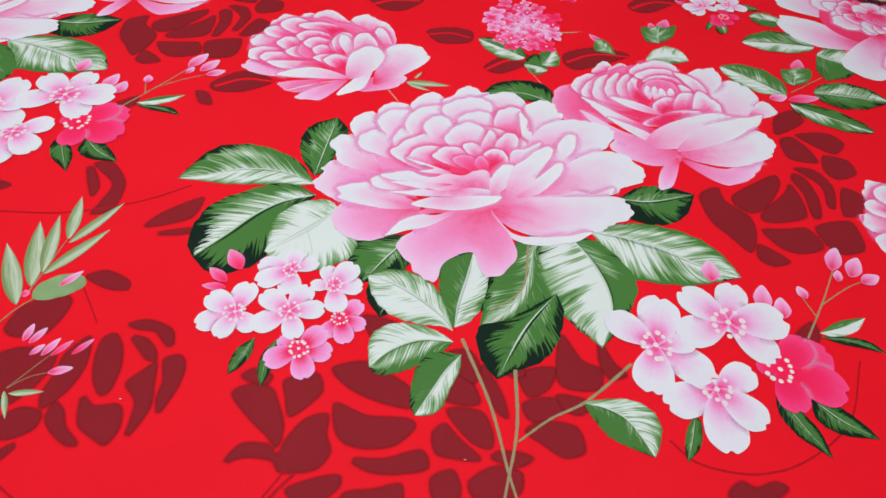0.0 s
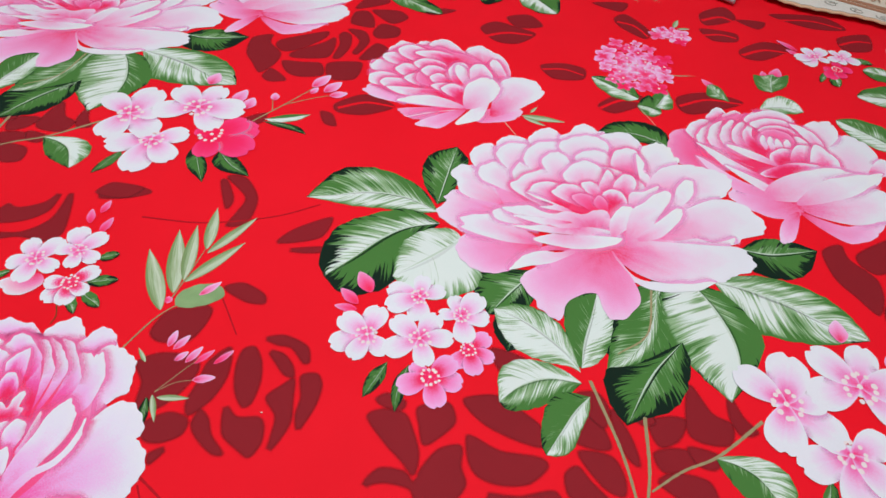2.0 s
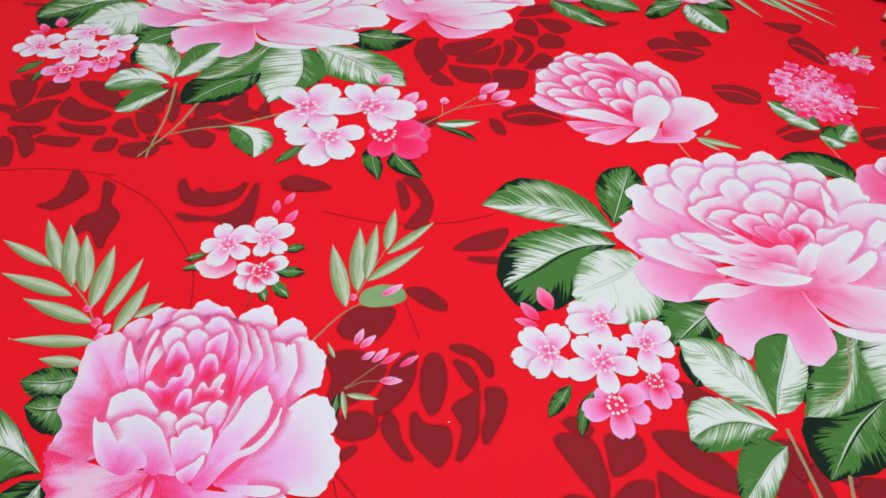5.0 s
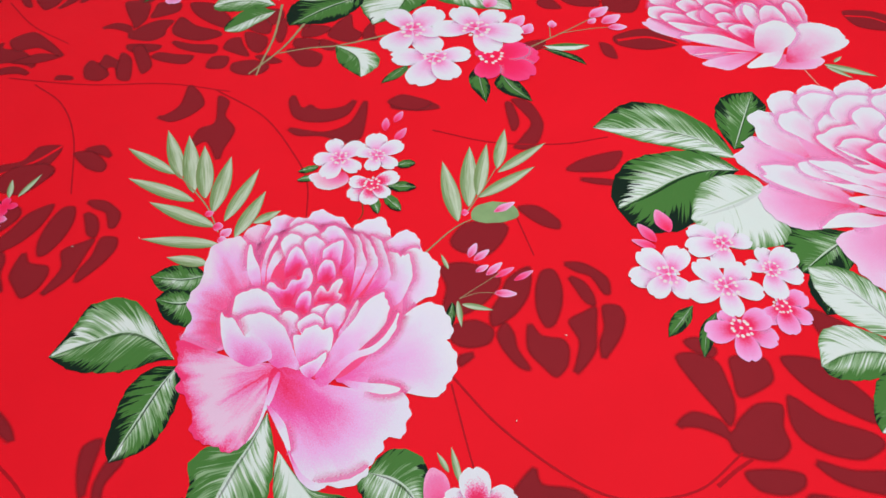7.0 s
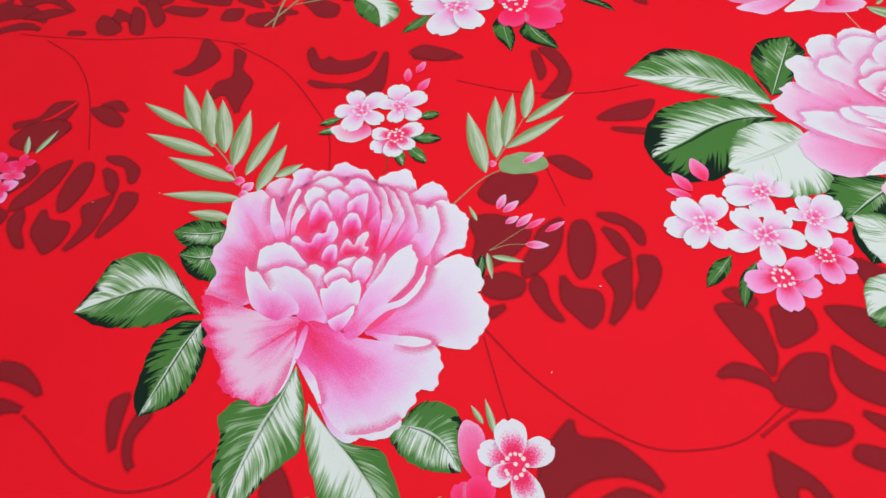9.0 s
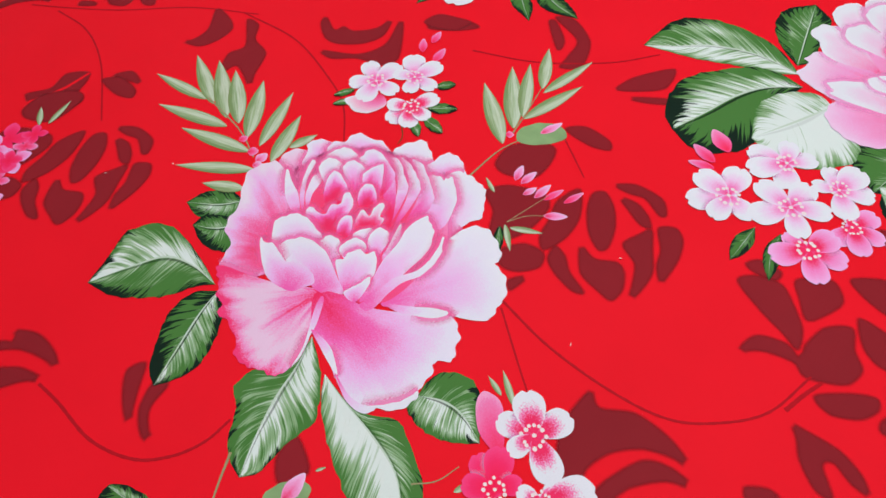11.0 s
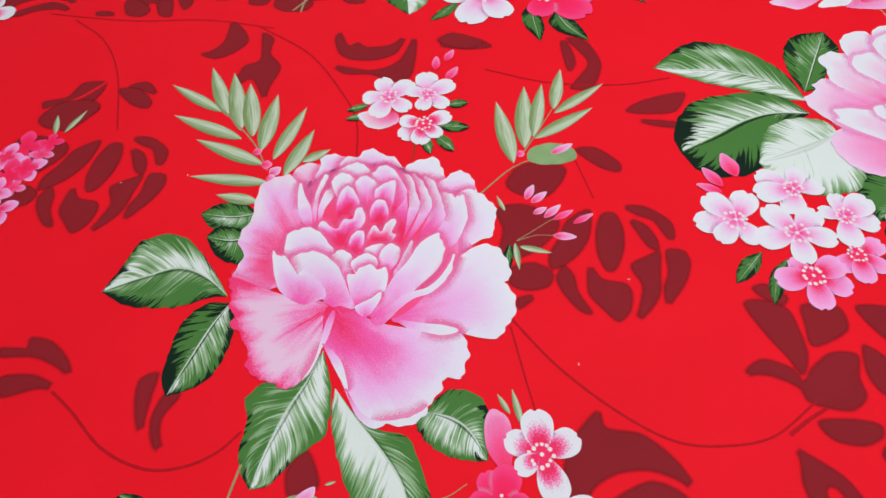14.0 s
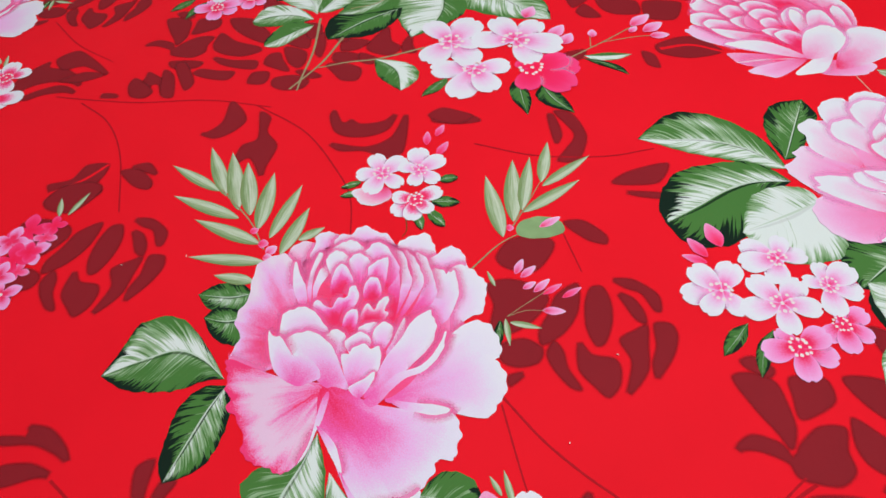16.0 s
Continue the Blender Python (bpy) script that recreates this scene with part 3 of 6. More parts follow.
def peony(label):
    """The heart on which the petals of one printed peony are laid."""
    heart = fan("peony", Vector((0, 0)), [Vector((math.cos(b), math.sin(b))) * 1.2 for b in np.linspace(0, math.tau, 12)[:-1]], INK["deep"], None, (1.0,))
    tagged(heart, label)
    host["now"] = heart


# ---- the figures of the print, in centimetres from each figure's own place ----
def scroll_curls():
    at(-20.48, 3.19)
    shade((-5.81, 5.53), (-4.30, 6.44), (-1.55, 4.79), (-0.41, 1.79), (-1.77, 0.56), (-2.09, 2.23), (-2.66, 4.25))
    shade((-5.85, 4.68), (-5.37, 5.25), (-3.26, 3.56), (-3.07, 2.13))
    shade((2.99, 1.30), (3.39, 3.48), (5.35, 6.37), (6.00, 3.94), (4.45, 2.14))
    shade((3.84, 0.94), (6.58, 3.02), (7.45, 2.74), (5.57, 1.43))
    vine(.13, (-8.41, -2.22), (-3.49, 0.01), (0.96, 3.63), (3.56, 7.05))
    vine(.10, (2.69, -5.16), (4.72, -6.52), (6.27, -7.57))


def scroll_peony_low():
    at(9.68, -2.60)
    shade((-11.91, -2.54), (-11.26, -1.50), (-9.75, -1.05), (-8.47, -2.03), (-7.48, -3.14), (-7.09, -4.57), (-8.23, -4.12), (-9.88, -3.56), grown=0.24)
    shade((-12.10, -1.06), (-11.55, -0.23), (-10.20, -0.20), (-10.15, -0.99), (-11.38, -1.31), grown=0.24)
    shade((-9.20, -0.13), (-7.53, 1.21), (-6.45, 0.26), (-6.69, -1.00), (-7.50, -2.40), (-8.46, -1.34), grown=0.24)
    shade((-9.51, -7.21), (-9.65, -6.24), (-9.23, -5.19), (-7.89, -4.64), (-6.89, -4.77), (-6.87, -3.72), (-6.47, -2.12), (-5.29, -1.19), (-4.63, -2.51), (-3.83, -3.41), (-4.10, -4.74), (-5.40, -5.63), (-6.20, -5.86), (-6.96, -5.45), (-8.37, -5.83), (-9.21, -6.45), grown=0.24)
    shade((-5.26, -0.45), (-4.76, -0.18), (-2.82, -0.21), (-0.32, 0.69), (0.46, 0.34), (-0.22, -1.30), (-1.77, -2.28), (-3.28, -2.54), (-4.35, -1.95), grown=0.24)
    shade((-6.67, 2.10), (-4.71, 3.49), (-2.34, 3.18), (-0.93, 2.76), (-0.30, 1.56), (-1.98, 1.07), (-4.22, 0.99), (-5.84, 1.40), grown=0.24)
    shade((-2.53, -3.32), (-0.49, -2.41), (1.44, -0.93), (2.33, -1.88), (0.61, -3.04), (-1.10, -3.60), grown=0.24)
    shade((-5.20, -6.62), (-3.82, -5.24), (-2.60, -4.54), (-2.26, -5.17), (-2.82, -6.28), (-4.14, -7.05), grown=0.24)
    shade((-1.77, -5.33), (-0.27, -4.44), (1.20, -3.45), (1.63, -4.70), (0.01, -5.77), (-1.66, -6.25), grown=0.24)
    shade((1.64, 0.47), (2.18, 1.41), (3.38, 0.86), (5.29, 0.04), (3.51, -0.63), (2.36, -0.73), grown=0.24)
    shade((-1.23, 5.08), (0.44, 5.85), (2.38, 5.33), (3.79, 3.86), (2.81, 3.14), (0.74, 3.05), grown=0.24)
    shade((1.86, 2.39), (4.02, 3.23), (5.31, 2.16), (5.57, 0.99), (4.07, 0.96), grown=0.24)
    shade((5.54, 7.06), (6.94, 8.31), (7.96, 8.47), (7.83, 6.73), (6.72, 5.61), grown=0.24)
    shade((7.38, 11.58), (9.44, 10.06), (10.97, 9.89), (11.15, 8.24), (9.30, 7.40), (8.11, 7.93), grown=0.24)
    shade((7.32, 3.10), (8.16, 4.27), (10.40, 4.83), (11.40, 3.38), (10.27, 2.41), (8.71, 2.69), grown=0.24)
    shade((6.52, 4.95), (7.82, 6.06), (9.56, 6.46), (8.95, 4.99), (7.45, 3.96), grown=0.24)
    shade((2.74, -2.38), (3.79, -1.32), (4.65, -2.04), (4.81, -2.92), (3.62, -3.71), grown=0.24)
    shade((5.04, -1.56), (6.20, -0.01), (7.90, 0.34), (8.30, -0.89), (7.16, -2.16), (5.77, -2.46), grown=0.24)
    shade((20.61, 4.53), (21.29, 5.59), (22.29, 5.59), (23.37, 6.50), (24.23, 6.36), (23.11, 4.94), (21.06, 3.57), grown=0.24)
    shade((24.11, 19.29), (25.32, 21.11), (25.94, 19.68), (24.67, 17.88), grown=0.24)
    shade((-6.86, 6.77), (-4.33, 7.38), (-1.20, 6.55), (-1.49, 5.17), (-3.86, 4.49), grown=0.24)
    shade((2.67, 6.87), (4.73, 5.33), (5.96, 3.56), (5.02, 3.68), (3.75, 4.88), grown=0.24)
    shade((8.50, 6.56), (9.82, 7.01), (11.05, 7.00), (10.53, 5.84), (9.38, 5.64), grown=0.24)
    shade((3.54, 9.37), (5.96, 7.35), (5.14, 6.58), (3.79, 7.38), grown=0.24)
    shade((1.58, 7.41), (2.83, 6.43), (2.87, 4.96), (0.98, 5.59), (0.17, 6.50), grown=0.24)
    shade((10.15, 12.41), (11.57, 10.93), (12.78, 10.21), (11.71, 9.37), (10.61, 10.49), grown=0.24)
    shade((5.86, 0.41), (6.05, 0.99), (7.24, 1.52), (8.40, 1.54), (7.57, 0.52), grown=0.24)
    vine(.2, (-6.04, -8.43), (-5.64, -6.88), (-5.21, -5.62))
    vine(.13, (16.46, 6.49), (18.65, 5.68), (22.22, 6.53), (25.34, 8.95), (28.07, 13.26), (28.80, 18.81))


def scroll_peony_far():
    at(32.71, 32.68)
    shade((-8.13, -3.55), (-6.56, -1.54), (-5.61, -3.14), (-3.22, -4.35), (-2.45, -6.61), (-2.84, -8.93), (-4.86, -7.76), (-6.74, -6.43), grown=0.10)
    shade((-5.20, -2.13), (-3.14, 0.98), (-1.58, 2.71), (-0.97, 1.19), (-1.87, -2.37), (-3.25, -3.98), (-4.80, -3.55), grown=0.10)
    shade((-2.54, -3.48), (-0.77, 0.28), (-0.30, 2.20), (1.01, 0.32), (1.59, -2.11), (-0.30, -3.79), (-1.97, -4.52), grown=0.10)
    shade((-0.21, 2.59), (-0.05, 3.72), (1.21, 3.47), (2.50, 1.21), (2.85, -1.51), (1.93, -1.95), (0.99, 0.89), grown=0.10)
    shade((-0.19, 4.37), (1.90, 5.22), (3.75, 3.49), (4.06, 0.34), (3.17, 0.23), (2.47, 2.87), grown=0.10)
    shade((-1.60, 8.47), (-0.43, 9.56), (1.27, 8.45), (2.40, 6.38), (-0.14, 5.58), (-1.10, 6.50), grown=0.10)
    shade((-0.17, 10.08), (2.86, 11.91), (4.80, 10.88), (3.88, 8.50), (1.53, 8.96), grown=0.10)
    shade((2.64, 7.89), (5.05, 8.24), (5.93, 6.31), (4.10, 4.53), (2.74, 5.45), grown=0.10)
    shade((-2.38, 12.07), (-0.65, 14.35), (0.85, 12.96), (-0.47, 10.54), (-2.07, 8.93), grown=0.10)
    shade((-2.39, -5.55), (-0.27, -4.38), (1.63, -3.47), (3.19, -5.36), (1.27, -7.12), (-0.60, -7.16), grown=0.10)
    shade((2.10, -3.09), (4.99, -0.78), (6.04, -1.81), (6.46, -4.23), (4.03, -5.67), grown=0.10)
    shade((4.41, 3.65), (6.63, 3.22), (6.18, 0.41), (4.51, -0.40), grown=0.10)
    shade((-2.49, -7.35), (-0.57, -7.71), (0.49, -8.45), (-0.92, -9.66), (-2.34, -9.24), grown=0.10)


def scroll_low():
    at(-13.38, -25.02)
    shade((17.20, 8.84), (18.21, 9.60), (18.97, 9.40), (17.67, 8.23))
    vine(.13, (0.88, 9.27), (5.01, 8.62), (9.26, 8.69), (12.44, 9.37), (14.62, 10.97), (16.40, 13.32), (17.24, 16.78))
    vine(.10, (1.25, 8.81), (4.31, 6.57), (5.80, 5.53))
    vine(.15, (-15.93, -12.59), (-13.96, -12.44), (-10.73, -12.38), (-8.04, -11.42), (-6.54, -9.91), (-5.81, -8.20), (-5.74, -6.52))
    shade((-21.00, -13.36), (-19.82, -12.22), (-20.42, -11.83), (-18.96, -10.90), (-16.97, -10.88), (-15.42, -11.54), (-16.99, -11.64), (-18.80, -12.31), (-20.34, -13.69))
    shade((-19.15, -14.28), (-17.83, -12.82), (-16.03, -12.17), (-15.16, -12.05), (-16.65, -13.09), (-17.86, -14.91))
    shade((-12.79, -8.72), (-12.29, -7.61), (-11.09, -8.98), (-9.90, -10.14), (-8.27, -10.48), (-9.76, -10.67), (-11.56, -9.85))
    shade((-11.00, -7.98), (-10.10, -7.55), (-9.69, -9.08), (-8.63, -9.87), (-7.08, -10.16), (-8.71, -10.45), (-10.25, -9.58))
    shade((-2.39, -4.64), (-0.91, -5.04), (-0.20, -5.68), (-0.92, -7.09), (-2.23, -6.22))
    vine(.12, (-47.38, 6.52), (-42.92, 6.69), (-38.04, 5.08), (-32.18, 1.54))
    vine(.12, (-34.15, 17.05), (-27.93, 17.53), (-22.14, 16.07), (-18.95, 14.61), (-15.91, 11.80))
    shade((8.32, 8.12), (9.28, 7.53), (10.96, 8.55), (13.24, 8.55), (15.29, 7.70), (13.78, 7.63), (12.32, 7.00), (11.19, 5.75), (10.71, 4.26), (11.08, 2.91), (10.52, 2.11), (9.21, 3.42), (8.37, 4.89), (8.15, 6.39))
    shade((11.53, 2.87), (11.67, 4.46), (12.57, 6.59), (13.99, 7.27), (15.75, 7.10), (14.15, 6.38), (12.91, 4.86), (12.42, 3.37))
    shade((17.49, 13.54), (18.45, 13.73), (20.15, 13.84), (21.51, 13.35), (22.32, 12.48), (21.29, 12.44), (20.17, 12.88), (19.85, 12.44), (20.95, 11.18), (20.03, 10.94), (18.73, 11.87), (18.08, 12.88))


def scroll_tulip():
    at(-9.93, -8.18)
    shade((-3.02, 3.00), (-2.41, 3.66), (-1.24, 2.93), (-0.28, 1.59), (0.26, -0.03), (-0.11, -0.64), (-1.34, 0.07), (-2.49, 1.55), grown=0.22)
    shade((-2.33, 4.59), (-1.15, 5.59), (0.82, 5.64), (1.74, 4.67), (1.42, 4.27), (-0.05, 4.90), (-1.18, 4.58), grown=0.22)
    shade((-1.43, 3.91), (-0.30, 4.24), (0.86, 3.79), (1.54, 3.03), (0.80, 2.82), (-0.39, 3.34), grown=0.22)
    shade((1.90, 3.34), (2.79, 4.10), (3.65, 3.48), (4.13, 2.16), (4.27, 0.88), (4.22, -0.25), (3.38, 0.67), (2.90, 1.96), grown=0.22)
    shade((0.83, 0.75), (1.22, 2.15), (1.64, 2.99), (2.52, 1.63), (3.42, 0.15), (3.59, -1.33), (3.41, -2.64), (2.90, -1.39), (2.22, -0.05), grown=0.22)
    shade((-1.25, -1.03), (0.06, -1.35), (1.32, -0.66), (2.08, -1.01), (2.68, -2.12), (2.59, -3.25), (1.54, -3.21), (-0.01, -2.81), grown=0.22)
    shade((-2.44, -2.17), (-1.48, -2.39), (-0.49, -3.23), (1.05, -3.85), (0.35, -4.24), (-1.17, -3.92), (-2.20, -3.30), grown=0.22)
    shade((-4.49, 0.97), (-3.90, 2.78), (-2.56, 0.86), (-2.25, -1.19), (-2.78, -2.94), (-3.65, -2.21), (-3.99, -0.68), grown=0.22)
    shade((-8.77, -1.58), (-7.81, -0.10), (-5.58, 0.82), (-4.56, 0.09), (-4.43, -1.97), (-4.99, -3.66), (-6.26, -4.16), (-7.30, -2.58), grown=0.22)
    shade((-9.87, 0.88), (-10.08, 2.77), (-8.63, 4.59), (-7.33, 4.68), (-6.80, 3.14), (-6.87, 1.58), (-7.99, 0.76), (-9.00, 0.45), grown=0.22)
    shade((-8.01, 6.75), (-6.97, 7.93), (-4.86, 7.86), (-4.34, 7.08), (-5.76, 6.52), grown=0.22)
    shade((-4.99, -4.84), (-4.07, -3.35), (-2.65, -3.11), (-2.20, -4.14), (-3.02, -5.30), (-4.10, -5.67), grown=0.22)
    shade((-3.12, -6.15), (-2.33, -5.15), (-2.55, -6.75), grown=0.22)


def scroll_high():
    at(-56.70, -11.51)
    vine(.12, (-6.82, -8.10), (-3.59, -6.06), (0.28, -3.27), (4.99, 1.07), (10.31, 4.22))
    vine(.10, (-18.98, -1.85), (-13.10, -2.38), (-7.64, -1.63))


def scroll_hooks():
    at(-48.03, -12.65)
    shade((-1.06, -1.33), (-0.12, -0.51), (-0.23, 1.23), (-2.01, 3.52), (-0.16, 3.50), (1.45, 2.70), (1.74, 0.91), (1.09, -0.75))
    shade((5.42, -2.16), (3.75, 0.30), (4.01, 1.90), (1.34, 4.27), (2.79, 4.49), (4.09, 3.06), (6.22, 2.45), (7.51, 0.21), (8.55, -1.21), (5.56, -0.20))
    shade((-4.93, -13.27), (-4.02, -11.52), (-4.57, -9.75), (-3.12, -8.40), (-1.88, -10.19), (-2.35, -11.89), (-2.75, -13.59))
    shade((-0.86, -11.61), (-1.59, -9.85), (-3.00, -8.57), (-0.64, -10.57))
    shade((-1.44, -7.49), (-0.61, -6.03), (1.52, -6.44), (0.14, -7.01))
    shade((-0.76, -7.89), (0.75, -7.38), (2.70, -7.42), (0.93, -8.00))
    shade((-21.20, -4.00), (-20.81, -1.73), (-17.99, -1.45), (-15.24, -1.65), (-13.91, -2.05), (-17.76, -2.75), (-18.98, -4.54))
    shade((-17.64, -5.77), (-16.98, -3.16), (-14.90, -2.08), (-15.77, -4.37))
    shade((-11.71, -1.54), (-12.07, -0.33), (-9.08, -0.39), (-8.73, -1.66), (-10.06, -2.38))
    shade((-10.89, 3.24), (-10.46, 4.23), (-7.16, 3.01), (-6.64, 1.50), (-8.77, 2.20))
    shade((-8.03, -0.38), (-11.11, 2.07), (-9.41, 2.23), (-6.74, 0.29))
    gap(.35, (-3.85, -13.70), (-3.12, -11.00), (-3.13, -8.50))


def scroll_crescents():
    at(-36.62, -2.87)
    shade((-4.64, -1.84), (-4.98, -0.75), (-3.09, -1.57), (-2.80, -0.75), (-1.67, -0.62), (-0.43, 0.99), (-0.49, 3.13), (0.76, 0.56), (0.16, -1.33), (-1.36, -2.69), (-2.83, -2.93))
    shade((-2.47, -4.32), (-1.63, -3.87), (0.78, -2.44), (1.55, -0.14), (0.25, 3.04), (1.38, 2.33), (3.74, -0.77), (3.30, -2.29), (1.11, -3.01), (-0.61, -4.41))
    shade((2.08, 4.02), (2.34, 5.60), (3.75, 6.28), (5.34, 6.62), (5.06, 4.95), (3.33, 3.95))


def scroll_far():
    at(0.56, 57.49)
    shade((-18.90, -10.96), (-17.99, -8.34), (-14.96, -7.99), (-12.35, -8.23), (-13.37, -11.62), (-15.95, -12.71))
    shade((-17.25, -6.45), (-14.99, -4.21), (-12.36, -5.91), (-14.90, -8.12))
    shade((-9.30, -14.51), (-7.04, -12.46), (-4.45, -12.22), (-3.96, -14.58), (-7.01, -16.26))
    shade((-24.99, -33.97), (-23.17, -30.76), (-19.38, -30.91), (-21.16, -33.89), (-23.84, -35.12))
    shade((-25.53, -35.94), (-24.23, -35.58), (-22.65, -37.06), (-23.97, -37.44))
    shade((-5.31, 1.63), (-4.20, 3.65), (-0.19, 1.22), (-0.27, -1.18), (-3.79, -0.16))
    shade((4.28, 9.96), (6.76, 13.94), (9.01, 11.32), (5.84, 7.19))
    shade((5.21, 5.88), (9.60, 7.43), (10.23, 5.29), (7.35, 3.72))
    shade((8.87, 11.22), (12.58, 12.99), (12.10, 10.33))
    shade((12.62, 15.64), (19.26, 19.58), (22.79, 17.68), (18.24, 14.99))
    shade((10.91, 3.61), (13.31, 7.51), (16.77, 7.80), (14.09, 2.68), (11.66, 1.87))
    shade((21.86, 14.57), (25.44, 18.01), (26.20, 13.69), (22.99, 11.57))
    shade((-0.87, -18.26), (1.21, -13.84), (3.90, -14.48), (1.40, -18.69))
    shade((6.52, -11.51), (9.34, -8.65), (13.54, -8.38), (9.19, -13.80), (7.23, -13.78))
    shade((-28.73, -11.43), (-23.38, -8.67), (-25.25, -11.69))
    shade((-9.17, 3.99), (-5.02, 6.84), (-5.05, 3.81))
    gap(.5, (-17.53, -12.33), (-15.61, -10.07), (-12.67, -8.77))
    gap(.5, (4.98, 8.23), (7.02, 10.71), (9.19, 10.34))
    gap(.4, (5.88, 4.26), (8.02, 5.86), (9.99, 6.15))
    gap(.5, (11.43, 2.35), (13.67, 5.27), (16.80, 6.52))
    gap(.4, (13.38, 14.27), (17.99, 17.20), (22.19, 17.64))
    gap(.4, (22.31, 12.80), (24.17, 15.06), (26.00, 15.93))
    gap(.4, (-4.64, 1.02), (-2.27, 1.21), (-0.05, -0.37))
    gap(.4, (-0.44, -18.74), (1.19, -15.94), (3.76, -14.69))
    gap(.4, (7.20, -13.16), (9.68, -10.17), (13.35, -8.76))
    gap(.3, (-8.75, -15.15), (-6.56, -13.73), (-4.17, -13.60))
    gap(.4, (-24.29, -34.47), (-22.34, -32.06), (-19.43, -31.06))


def leaves():
    at(9.83, 11.01)
    leaf_curve((0.2, 0.2, 0.5), [(2.85, 7.74), (2.95, 2.65), (2.33, -2.50)], [(0.91, 4.34), (0.42, 0.19), (0.96, -2.56)], [(5.25, 6.41), (6.31, 1.72), (5.26, -1.72)])
    leaf_curve((0.3, 0.2, 0.9), [(-6.75, 2.42), (-7.74, -0.44), (-8.48, -3.99)], [(-9.81, 0.61), (-11.33, -1.48)], [(-5.91, -0.89), (-6.60, -2.80)])
    leaf_curve((0.0, 0.0, 1.2), [(-6.36, -1.74), (-6.00, -4.04), (-5.74, -6.36)], [(-7.88, -3.71), (-7.34, -5.26)], [(-4.73, -3.45), (-4.92, -5.30)])
    leaf_curve((0.3, 0.12, 1.1), [(-0.90, 25.31), (-4.98, 25.41), (-8.60, 23.44)], [(-2.56, 27.78), (-5.13, 27.83), (-7.74, 26.01)], [(-2.86, 24.63), (-5.77, 24.01)])
    leaf_curve((0.35, 0.12, 1.0), [(8.12, 14.33), (10.81, 15.23), (14.46, 17.97)], [(9.49, 16.62), (11.92, 17.81)], [(9.42, 12.38), (11.35, 12.33), (13.17, 13.36), (14.24, 15.24)])
    leaf_curve((0.3, 0.15, 0.7), [(-17.85, 4.89), (-18.71, 8.23), (-20.01, 13.22)], [(-19.88, 6.34), (-21.41, 8.51), (-21.65, 11.02)], [(-17.14, 6.07), (-17.40, 7.82), (-17.89, 9.81), (-18.04, 11.88)])
    leaf_curve((0.52, 0.9, 0.5), [(-17.25, 4.04), (-20.68, 4.16), (-24.03, 2.93), (-26.26, 1.00), (-28.40, -0.62)], [(-19.99, 5.93), (-23.29, 6.40), (-25.96, 5.78), (-27.93, 4.17), (-28.35, 1.80)], [(-18.79, 2.97), (-21.56, 1.86), (-24.23, 0.63), (-26.66, -0.08)])
    leaf_curve((0.62, 0.15, 0.9), [(-16.45, 2.85), (-18.68, 0.92), (-19.98, -1.42), (-20.79, -4.29), (-21.77, -7.42)], [(-18.35, 3.18), (-20.31, 2.63), (-22.36, 0.44), (-23.84, -1.96), (-23.80, -4.34), (-23.00, -6.37)], [(-16.85, 0.68), (-16.83, -2.05), (-16.59, -4.97), (-17.77, -7.12), (-19.66, -8.14)])
    leaf_curve((1.0, 0.95, -0.3), [(-13.89, 2.26), (-15.32, -0.98), (-16.99, -4.50)], [(-15.30, 2.79), (-17.27, 1.38), (-18.14, -1.26)], [(-11.73, 0.75), (-10.43, -1.72), (-12.22, -4.50), (-14.76, -5.39)])
    leaf_curve((0.72, 0.8, 0.4), [(6.78, 9.11), (9.37, 9.78), (12.76, 9.98), (16.16, 9.54), (19.48, 9.65)], [(8.17, 10.66), (10.40, 12.03), (13.77, 12.68), (16.53, 12.19), (18.43, 10.88)], [(8.68, 7.35), (10.45, 5.86), (12.55, 5.88), (15.60, 6.93), (17.70, 8.30)])
    leaf_curve((0.86, 0.3, 0.5), [(5.04, 8.07), (7.52, 6.13), (9.50, 3.82), (10.49, 1.28), (10.43, -1.92)], [(3.14, 6.45), (4.00, 3.14), (5.65, 0.80), (7.67, -0.71), (9.41, -1.47)], [(7.73, 8.28), (10.23, 6.87), (11.67, 5.15), (11.70, 2.72), (11.07, -0.15)])
    leaf_curve((0.45, 0.6, 0.2), [(2.67, 5.87), (3.34, 2.19), (2.98, -1.04), (1.46, -4.14)], [(1.29, 2.52), (0.88, -0.82)], [(3.87, 3.09), (3.98, -0.57), (2.98, -3.05)])
    leaf_curve((0.1, 0.35, 1.05), [(5.90, 1.52), (4.62, -2.57), (4.13, -7.61)], [(3.20, -2.38), (1.39, -3.95), (1.92, -5.72), (2.95, -6.96)], [(6.95, -0.07), (7.25, -2.73), (6.65, -4.85), (5.11, -6.48)])
    leaf_curve((0.2, 0.98, 0.35), [(-0.28, -4.84), (-0.87, -2.54), (-1.18, 0.07), (-1.61, 2.74)], [(-1.36, -4.33), (-2.75, -1.92), (-3.52, 0.25), (-3.05, 1.78)], [(0.50, -4.03), (0.95, -2.28), (0.58, 0.27), (-0.14, 1.97)])
    leaf_curve((0.8, 0.97, 0.3), [(-0.22, -5.20), (-1.93, -4.08), (-4.46, -3.20), (-6.53, -2.95), (-8.39, -3.20)], [(-1.69, -3.21), (-3.08, -1.95), (-5.02, -1.42), (-7.05, -1.87)], [(-1.24, -5.17), (-2.86, -5.70), (-5.16, -5.80), (-7.07, -4.84)])
